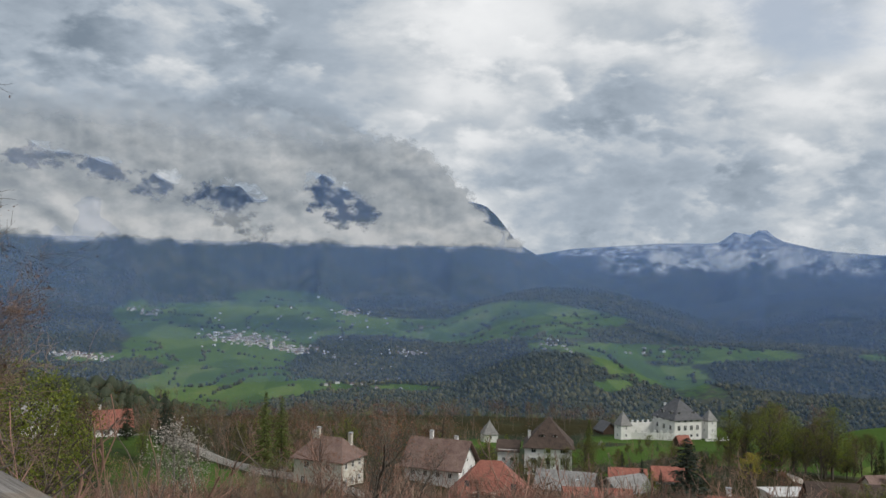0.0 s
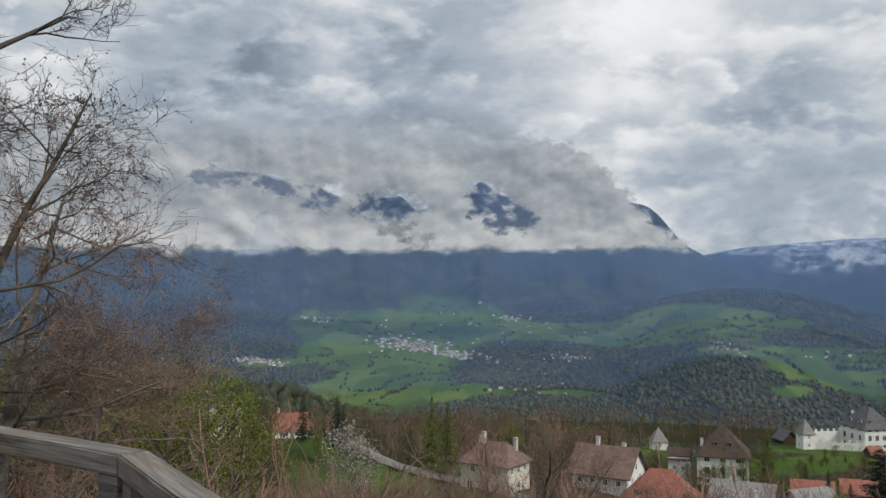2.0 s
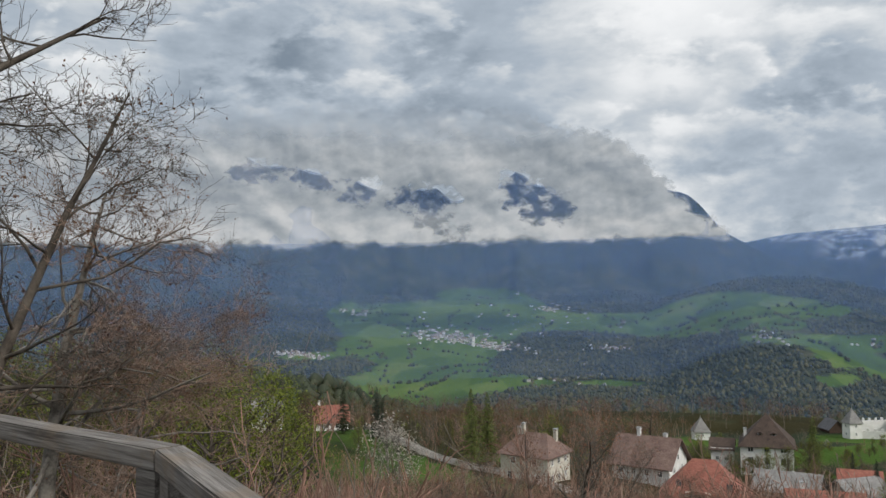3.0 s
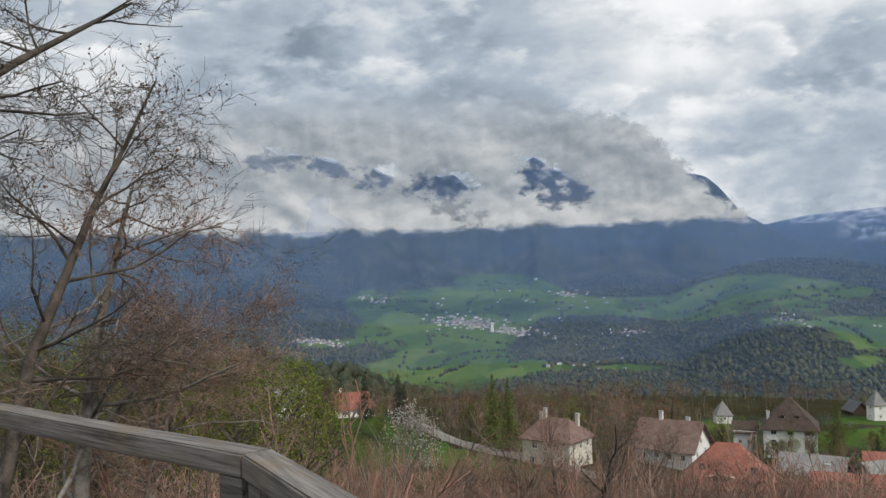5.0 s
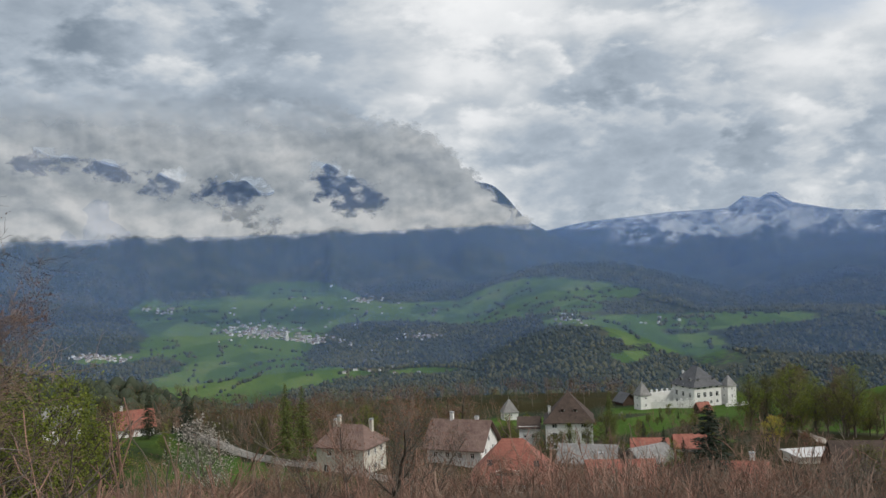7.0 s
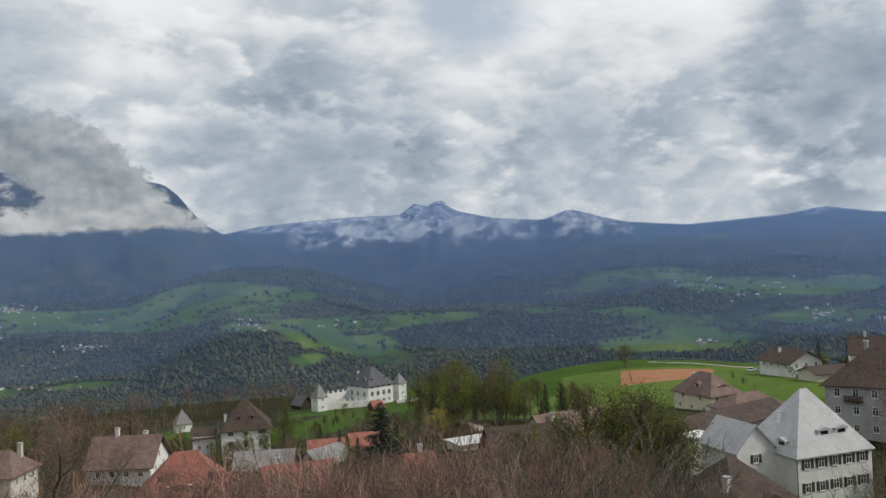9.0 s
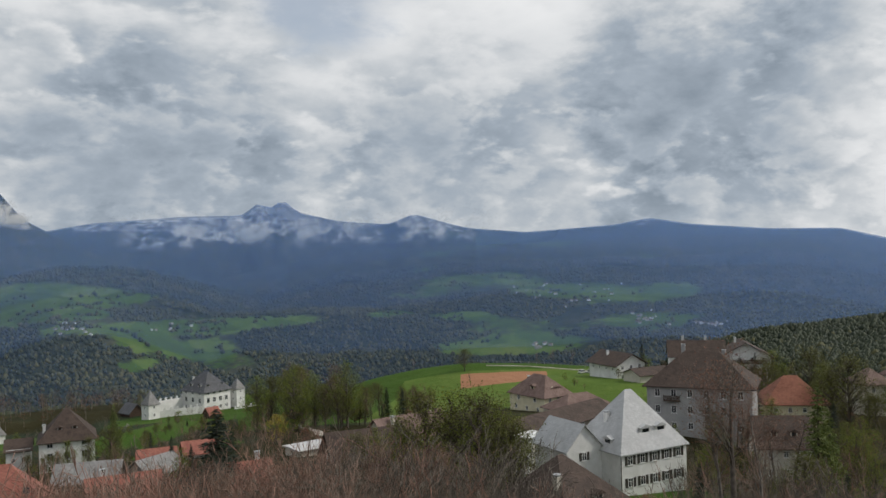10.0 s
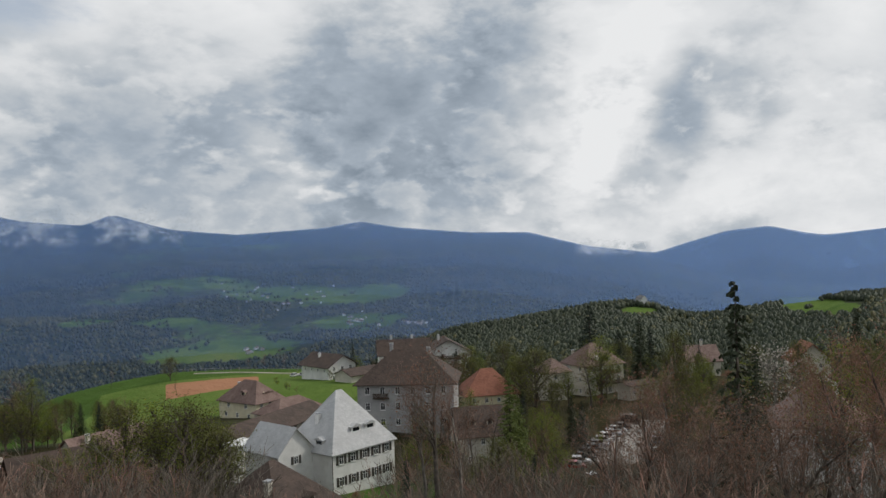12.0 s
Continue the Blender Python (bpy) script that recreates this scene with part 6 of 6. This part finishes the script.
def far_woods():
    """Tree crowns on the far slopes and wooded hills, past counting."""
    rng = np.random.default_rng(5)
    n = 105000
    az = rng.uniform(-46, 82, n)
    r = np.where(rng.random(n) < 0.22, rng.uniform(380, 1170, n), rng.uniform(1250, 2900, n))
    r = np.where((az > 50) & (rng.random(n) < 0.35), rng.uniform(850, 1160, n), r)
    x, y = r * np.sin(np.radians(az)), r * np.cos(np.radians(az))
    z = land(x, y)
    c = cover(x, y, z)
    dens = fbm(x, y, 90, 3, 21)
    keep = (c[:, 0] + dens * 0.30 < 0.42) | (rng.random(n) < 0.004)
    hidden = np.degrees(np.arctan2(z - EYE, r)) < -11.5
    keep |= (fbm(x, y, 70, 3, 41) > 0.45) & (r > 1250) & (rng.random(n) < 0.5)
    keep |= (np.abs(fbm(x, y, 150, 2, 61)) < 0.035) & (r > 1250) & (rng.random(n) < 0.8)
    keep &= ~hidden
    x, y, z, r = x[keep], y[keep], z[keep], r[keep]
    n = len(x)
    h = rng.uniform(3.5, 8.0, n)
    w = h * rng.uniform(0.4, 0.8, n)
    a = rng.uniform(0, 6.28, n)
    V = []
    for lev, rad in ((0.0, 0.75), (0.45, 1.0), (1.0, 0.22)):
        for i in range(4):
            b = a + i * math.pi / 2
            j = rng.uniform(0.75, 1.2, n)
            V.append(np.stack([x + np.cos(b) * w * rad * j, y + np.sin(b) * w * rad * j, z + h * lev], -1))
    V = np.stack(V, 1).reshape(-1, 3)
    f = np.array([[l * 4 + i, l * 4 + (i + 1) % 4, l * 4 + 4 + (i + 1) % 4, l * 4 + 4 + i] for l in range(2) for i in range(4)])
    F = (np.arange(n)[:, None, None] * 12 + f[None]).reshape(-1, 4)
    kind = np.repeat(np.where(fbm(x, y, 150, 3, 31) + rng.normal(0, 0.4, n) > np.where(r > 1250, 0.05, 0.55), 1, 0), 8)
    me = quads_mesh("far_woods", V, F, [FAR_DARK, FAR_LIGHT], kind)
    tagged(new("far_woods", me), "dark conifer and mixed woods on the far slopes", "woods", kind="stuff")


def crest_woods():
    """Brown spring woods on the brow of the hill, past counting."""
    rng = np.random.default_rng(15)
    n = 2000
    az, r = rng.uniform(-46, 12, n), rng.uniform(235, 520, n)
    x, y = r * np.sin(np.radians(az)), r * np.cos(np.radians(az))
    keep = np.ones(n, bool)
    for o in HOUSES:
        keep &= (x - o.location.x) ** 2 + (y - o.location.y) ** 2 > 196
    keep &= ~((az > 2) & (r < 310))
    x, y, r = x[keep], y[keep], r[keep]
    pts = np.stack([x, y, land(x, y)], -1)
    segs, crowns = [], []
    for p in pts:
        h = rng.uniform(4, 8.5)
        segs.append((*p, *(p + [0, 0, h * 0.6]), 0.14, 0.05))
        for _ in range(4):
            q = p + np.array([0, 0, h * 0.5])
            e = q + np.append(rng.normal(0, h * 0.16, 2), rng.uniform(0.2, 0.5) * h)
            segs.append((*q, *e, 0.05, 0.02))
            crowns += [e, (q + e) / 2 + rng.normal(0, 0.4, 3)]
    v1, f1 = tubes(np.asarray(segs), 3)
    v2, f2 = leaves(rng, crowns, 9, 0.8, 0.24, 0.35)
    me = quads_mesh("crest_woods", np.concatenate([v1, v2]), np.concatenate([f1, f2 + len(v1)]), [TWIG_GREY, LEAF_DRY, LEAF_OLIVE],
                    np.concatenate([np.zeros(len(f1)), 1 + (np.repeat(rng.random(len(pts)) < 0.25, 72)).astype(int)]))
    tagged(new("crest_woods", me), "brown leafless woods on the brow of the hill", "woods", kind="stuff")


crest_woods()
FAR_DARK = foliage("far_conifers", (0.022, 0.034, 0.022), (0.060, 0.072, 0.040), 0.05)
FAR_LIGHT = foliage("far_mixed_trees", (0.030, 0.042, 0.018), (0.125, 0.118, 0.050), 0.1)
far_woods()


def bush(seed, leaf):
    return leafy_tree(seed, BARK, leaf, 4.6, 0.04, 40, 70, 0.16)


rng = np.random.default_rng(9)
for az0, az1, r0, r1, count in ((5, 24, 190, 285, 46), (24, 31, 225, 262, 12), (40, 58, 170, 270, 22), (-12, 4, 170, 260, 14), (26, 46, 100, 150, 12), (58, 68, 195, 250, 14), (68, 84, 90, 240, 20)):
    for _ in range(count):
        az, r = rng.uniform(az0, az1), rng.uniform(r0, r1)
        p = spot(az, r)
        if any((p.x - o.location.x) ** 2 + (p.y - o.location.y) ** 2 < 100 for o in HOUSES):
            continue
        kd = int(rng.integers(3))
        plant(("bush", kd), bush(140 + kd, (LEAF_YOUNG, LEAF_OLIVE, LEAF_RED)[kd]), p, rng.uniform(1.6, 4.2), ("low bush in fresh green leaf", "olive green garden bush", "reddish brown bush not yet green")[kd], "bush", "garden bushes", category="bush")

# ---------------------------------------------------------------- far villages


def look_spot(az, el):
    """Where the line of sight in that direction meets the far slope."""
    r = np.linspace(1250, 3300, 400)
    x, y = r * math.sin(radians(az)), r * math.cos(radians(az))
    e = np.degrees(np.arctan2(land(x, y) - EYE, r))
    i = int(np.argmax(e >= el)) if (e >= el).any() else -1
    return None if i < 0 else (float(x[i]), float(y[i]), float(r[i]))


def far_village():
    rng = np.random.default_rng(31)
    sites = [(-13.4, -3.9, 2.6, 0.36, 150), (-10.2, -4.6, 2.4, 0.22, 80), (-23.6, -4.9, 2.0, 0.22, 60), (-6.4, -2.1, 1.1, 0.22, 26), (-19.8, -2.1, 1.4, 0.2, 24), (-2.4, -4.8, 2.3, 0.2, 34), (7.6, -4.0, 0.6, 0.3, 12),
             (50, -5.1, 1.6, 0.15, 38), (46, -4.7, 1.2, 0.25, 14), (-8, -3, 9, 1.2, 30), (12, -4.3, 8, 0.3, 10), (41, -3, 6, 0.8, 22), (-5, -6.5, 5, 0.9, 18), (39, -6.4, 1.5, 0.2, 8)]
    V, F, M = [], [], []
    for az0, el0, sa, se, count in sites:
        for _ in range(count):
            az, el = rng.normal(az0, sa * 0.42), 0
            el = rng.normal(el0, se * 0.6) - (az - az0) * (0.10 if az0 < -8 else 0.03)
            q = look_spot(az, el)
            if q is None:
                continue
            x, y, r = q
            z, a = land_z(x, y), rng.uniform(0, 3.14)
            w, d, h, t = rng.uniform(2.6, 4.6), rng.uniform(2.3, 3.6), rng.uniform(1.8, 3.6), rng.uniform(1.6, 2.6)
            pr = [(-w, -d, -4), (w, -d, -4), (w, d, -4), (-w, d, -4), (-w, -d, h), (w, -d, h), (w, d, h), (-w, d, h), (-w, 0, h + t), (w, 0, h + t)]
            c, s2 = math.cos(a), math.sin(a)
            n = len(V)
            V += [(x + px * c - py * s2, y + px * s2 + py * c, z + pz) for px, py, pz in pr]
            F += [tuple(n + i for i in f) for f in ((0, 1, 5, 4), (1, 2, 6, 9, 5), (2, 3, 7, 6), (3, 0, 4, 8, 7), (4, 5, 9, 8), (6, 7, 8, 9))]
            k2 = int(rng.random() < 0.45)
            w2 = int(rng.choice((0, 3, 4)))
            M += [w2, w2, w2, w2, 1 + k2, 1 + k2]
    tagged(link_mesh("far_village", V, F, [PLASTER_BEIGE, ROOF_ROSE, ROOF_SHINGLE, PLASTER_GREY, PLASTER_WHITE], M), "distant village of white houses on green slopes", "village", kind="stuff")


far_village()
q = look_spot(-11.7, -4.5)
church = thing("church", pose(q[0], q[1], land_z(q[0], q[1]), 0, 0, 20), "distant white village church with pointed steeple", "church")
part("nave", wall_shape(9, 20, 11, 6, "gable_y", 3), PLASTER_WHITE, church)
part("roof", roof_shape(9, 20, 11, 6, "gable_y", 0.5), ROOF_SHINGLE, church)
part("steeple", Shape().box(-3, 3, -15.5, -10.1, -3, 24), PLASTER_WHITE, church)
part("spire", Shape().add([(-3.4, -15.9, 24), (3.4, -15.9, 24), (3.4, -9.7, 24), (-3.4, -9.7, 24), (0, -12.8, 36)], [(0, 1, 4), (1, 2, 4), (2, 3, 4), (3, 0, 4), (3, 2, 1, 0)]), ROOF_SLATE, church)

# ---------------------------------------------------------------- roads, fence, cars


def strip(name, pts, width, mat, label, lift=0.12, category="road"):
    """A road or path laid along points of azimuth and distance, a slab with edges."""
    ps = []
    for (a0, r0), (a1, r1) in zip(pts, pts[1:]):
        n = max(2, int(abs(r1 - r0) / 4 + abs(a1 - a0) * 1.0))
        ps += [(a0 + (a1 - a0) * i / n, r0 + (r1 - r0) * i / n) for i in range(n)]
    ps.append(pts[-1])
    ps = [spot(a, r) for a, r in ps]
    s = Shape()
    vs = []
    for i, p in enumerate(ps):
        d = (ps[min(i + 1, len(ps) - 1)] - ps[max(i - 1, 0)]).to_2d().normalized()
        o = Vector((-d.y, d.x, 0)) * width / 2
        top = max(land_z(*(p + o)[:2]), land_z(*(p - o)[:2]), p.z) + lift
        vs += [(*(p + o)[:2], top), (*(p - o)[:2], top), (*(p - o)[:2], top - 1.2), (*(p + o)[:2], top - 1.2)]
    f = [(4 * i + a, 4 * i + (a + 1) % 4, 4 * i + 4 + (a + 1) % 4, 4 * i + 4 + a) for i in range(len(ps) - 1) for a in range(4)]
    ob = link_mesh(name, vs, f, mat)
    return tagged(ob, label, category, kind="structure")


ROAD = [(-24.5, 236), (-22.4, 231), (-17.3, 201), (-11.8, 168), (-5.9, 145), (-3, 140)]
strip("road", ROAD, 3.4, ASPHALT, "narrow grey lane along the hillside", 0.04)
strip("path", [(22.2, 232), (22.6, 222), (23.3, 212), (23.4, 205), (24.2, 198), (25.2, 190)], 2.2, GRAVEL, "pale gravel path below meadow", 0.15, "path")
strip("path", [(35, 330), (38, 329), (44, 325)], 1.2, GRAVEL, "pale path along the meadow crest", 0.12, "path")

fence = thing("fence", Matrix(), "long bleached wooden rail fence along the lane", "fence")
line = []
for (a0, r0), (a1, r1) in zip(ROAD[1:], ROAD[2:]):
    n = int((spot(a1, r1) - spot(a0, r0)).length / 2.6)
    line += [spot(a0 + (a1 - a0) * i / n, (r0 + (r1 - r0) * i / n) - 2.6) for i in range(n)]
for p, q in zip(line, line[1:]):
    part("post", Shape().box(-0.1, 0.1, -0.1, 0.1, -0.8, 1.35), WOOD_PALE, fence, "", pose(*p))
    for hz in (0.45, 0.82, 1.15):
        part("rail", Shape().tube(p + Vector((0, 0, hz)), q + Vector((0, 0, hz)), 0.085, 0.085, 5), WOOD_PALE, fence)

# stone-edged field fence
ff = thing("field_fence", Matrix(), "low wooden fence along the meadow edge", "fence")
line = [spot(33.0 + i * 0.55, 334 - i * 0.25) for i in range(22)]
for p, q in zip(line, line[1:]):
    part("post", Shape().box(-0.06, 0.06, -0.06, 0.06, -0.6, 1.3), WOOD_GREY, ff, "", pose(*p))
    part("rail", Shape().tube(p + Vector((0, 0, 1.1)), q + Vector((0, 0, 1.1)), 0.05, 0.05, 5), WOOD_GREY, ff)

# car park on the right-hand slope
LOT_Z = -38.75
lot_edge = [(60.0, 148), (60.6, 136), (65.6, 134), (66.4, 150), (66.8, 194), (64.0, 194), (62.2, 166)]
top = [direction(a, 0) * r for a, r in lot_edge]
n = len(top)
lot = link_mesh("pavement", [(v.x, v.y, LOT_Z) for v in top] + [(v.x, v.y, LOT_Z - 3.5) for v in top], [tuple(range(n - 1, -1, -1)), tuple(range(n, 2 * n))] + [(i, (i + 1) % n, n + (i + 1) % n, n + i) for i in range(n)], ASPHALT)
tagged(lot, "pale worn asphalt of the car park", "pavement", kind="structure")


def car_paint(name, col, metal=0.3):
    m, q, b = material(name, 0.3, metal)
    q.put(b.inputs["Base Color"], q.ramp(q.noise(pos(q), 1.2, 4), [(0.3, tuple(c * 0.85 for c in col)), (0.7, col)]))
    b.inputs["Coat Weight"].default_value = 0.6
    return m


PAINTS = [("white", (0.75, 0.75, 0.74)), ("silver", (0.42, 0.43, 0.45)), ("black", (0.02, 0.02, 0.022)), ("dark blue", (0.03, 0.045, 0.09)), ("red", (0.30, 0.025, 0.02)), ("grey", (0.16, 0.165, 0.17))]
PAINT_MATS = [car_paint("car_paint_" + n.replace(" ", "_"), c) for n, c in PAINTS]
LAMP = mottled("clear_lamp", (0.5, 0.5, 0.5), (0.7, 0.7, 0.7), 4, 0.2)


def car(at, yaw, paint, van=False):
    """A parked car: body, cabin glass, wheels with rims, lamps."""
    L, W, H = (4.9, 1.95, 2.05) if van else (4.2, 1.74, 1.46)
    ob = thing("van" if van else "car", pose(*at, 0, 0, yaw), PAINTS[paint][0] + " parked " + ("van" if van else "car") + " standing in the car park", "car", "parked cars")
    b = H * 0.62
    side = [(-L / 2, 0.35), (-L / 2, b * 0.9), (-L / 2 + 0.15, b), (-L * 0.22 if not van else -L / 2 + 0.3, b), (L * 0.2, b), (L / 2 - 0.25, b * 0.86), (L / 2, b * 0.62), (L / 2, 0.35)]
    def prism(pts, w):
        m2 = len(pts)
        return Shape().add([(x, y, z) for y in (-w / 2, w / 2) for x, z in pts], [tuple(range(m2 - 1, -1, -1)), tuple(range(m2, 2 * m2))][::-1] + [(i, (i + 1) % m2, m2 + (i + 1) % m2, m2 + i) for i in range(m2)])
    part("body", prism(side, W), PAINT_MATS[paint], ob)
    cab = [(-L / 2 + 0.25, b + 0.004), (-L / 2 + (0.3 if van else 0.75), H - 0.06), (L * 0.08 if not van else L * 0.22, H - 0.06), (L * 0.24 if not van else L * 0.36, b + 0.004)]
    part("window", prism(cab, W * 0.88), GLASS, ob)
    part("roof", Shape().box(cab[1][0] - 0.02, cab[2][0] + 0.02, -W * 0.45, W * 0.45, H - 0.055, H), PAINT_MATS[paint], ob)
    for x in (-L * 0.31, L * 0.31):
        for s in (-1, 1):
            wh = part("wheel", Shape().tube((x, s * (W / 2 - 0.2), 0.32), (x, s * (W / 2 + 0.012), 0.32), 0.32, 0.32, 14), TYRE, ob)
            part("rim", Shape().tube((x, s * (W / 2 + 0.01), 0.32), (x, s * (W / 2 + 0.03), 0.32), 0.2, 0.18, 10), METAL_SHEET, wh)
    for s in (-1, 1):
        part("headlight", Shape().box(L / 2 - 0.06, L / 2 + 0.015, s * W * 0.36 - 0.16, s * W * 0.36 + 0.16, b * 0.6, b * 0.76), LAMP, ob)
    return ob


for i in range(11):
    f = i / 10
    v = direction(60.75 + 3.2 * f, 0) * (151 + 33 * f)
    car((v.x, v.y, LOT_Z), 90 - 152 + (i % 3) * 1.5, (4, 0, 2, 2, 5, 1, 0, 0, 1, 0, 2)[i])
for az, r, pa, yw in ((62.0, 143.5, 0, -20), (62.7, 141, 3, -25), (63.6, 139, 0, -18), (66.2, 172, 1, 30), (66.0, 162, 0, 32)):
    v = direction(az, 0) * r
    car((v.x, v.y, LOT_Z), yw, pa)
v = direction(64.5, 0) * 190
car((v.x, v.y, LOT_Z), -60, 2, True)
for az, r, pa in ((41.6, 322, 0), (42.2, 323, 1), (42.9, 321, 0)):
    p = spot(az, r)
    car((p.x, p.y, p.z + 0.1), 20, pa)

# ---------------------------------------------------------------- the viewing platform
RAIL_TOP, RAIL_W, RAIL_T = 1.05, 0.105, 0.075
CORNER = Vector((-1.58, 2.58, 0))
u_left, u_right = direction(293, 0), direction(135, 0)
n_left, n_right = direction(203, 0), direction(225, 0)
# inner corner, where the two inner edges meet
half = math.acos(max(-1, min(1, n_left.dot(n_right)))) / 2
INNER = CORNER + (n_left + n_right).normalized() * RAIL_W / math.cos(half)


def beam(name, along, inward, length, parent, label):
    """A mitred handrail beam with worn edges, in its own frame: x along the grain."""
    m = Matrix((along.to_tuple() + (0,), inward.to_tuple() + (0,), (0, 0, 1, 0), (0, 0, 0, 1))).transposed()
    if m.determinant() < 0:
        m = Matrix((along.to_tuple() + (0,), (-inward).to_tuple() + (0,), (0, 0, 1, 0), (0, 0, 0, 1))).transposed()
    m.translation = CORNER
    inv = m.inverted()
    pts = [CORNER, CORNER + along * length, CORNER + along * length + inward * RAIL_W, INNER]
    loc = [inv @ p for p in pts]
    bm = bmesh.new()
    vs = [bm.verts.new((p.x, p.y, z)) for z in (RAIL_TOP - RAIL_T, RAIL_TOP) for p in loc]
    for f in ((3, 2, 1, 0), (4, 5, 6, 7), (0, 1, 5, 4), (1, 2, 6, 5), (2, 3, 7, 6), (3, 0, 4, 7)):
        bm.faces.new([vs[i] for i in f])
    bmesh.ops.recalc_face_normals(bm, faces=bm.faces)
    bmesh.ops.subdivide_edges(bm, edges=[e for e in bm.edges if e.calc_length() > 1], cuts=24)
    bmesh.ops.bevel(bm, geom=[e for e in bm.edges if e.is_manifold and e.calc_face_angle() > 0.5], offset=0.006, segments=2, affect="EDGES")
    for v in bm.verts:
        v.co += Vector((0, noise.noise(v.co * 2.3) * 0.003, noise.noise(v.co * 2.1 + Vector((5, 0, 0))) * 0.003))
    me = bpy.data.meshes.new(name)
    bm.to_mesh(me)
    bm.free()
    me.materials.append(RAIL)
    ob = new(name, me)
    ob.parent = parent
    ob.matrix_basis = m
    if label:
        ob["label"] = label
    return ob


railing = thing("railing", Matrix(), "weathered grey wooden railing of the viewing platform", "railing")
beam("handrail", u_left, n_left, 4.6, railing, "")
beam("handrail", u_right, n_right, 5.4, railing, "")
for along, inward, dist in ((u_left, n_left, 0.085), (u_left, n_left, 1.9), (u_left, n_left, 3.7), (u_right, n_right, 1.7), (u_right, n_right, 3.4), (u_right, n_right, 5.1), (u_right, n_right, 0.12)):
    c = CORNER + along * dist + inward * RAIL_W / 2
    yaw = math.degrees(math.atan2(along.y, along.x))
    part("post", Shape().box(-0.055, 0.055, -0.045, 0.045, 0.0, RAIL_TOP - RAIL_T - 0.003), RAIL, railing, "", pose(c.x, c.y, 0, 0, 0, yaw))
for along, inward, length in ((u_left, n_left, 4.4), (u_right, n_right, 5.2)):
    a = CORNER + along * 0.2 + inward * 0.11
    yaw = math.degrees(math.atan2(along.y, along.x))
    part("lower_rail", Shape().bevelled(0, length, -0.02, 0.02, 0.45, 0.57, 0.006), RAIL, railing, "", pose(a.x, a.y, 0, 0, 0, yaw))

deck = thing("floor", Matrix(), "grey plank deck of the viewing platform", "floor", kind="structure")
yaw = math.degrees(math.atan2(u_right.y, u_right.x))
for i in range(26):
    off = CORNER + n_right * (0.02 + i * 0.15)
    part("plank", Shape().bevelled(-3.2 - 0.0 * i, 5.6, -0.07, 0.07, -0.05, 0.0, 0.006), RAIL, deck, "", pose(off.x, off.y, 0, 0, 0, yaw))
for d in (-2.5, 0.5, 3.0, 5.0):
    c = CORNER + u_right * d + n_right * 1.9
    part("joist", Shape().box(-0.07, 0.07, -1.9, 1.9, -0.25, -0.054), WOOD_DARK, deck, "", pose(c.x, c.y, 0, 0, 0, yaw))
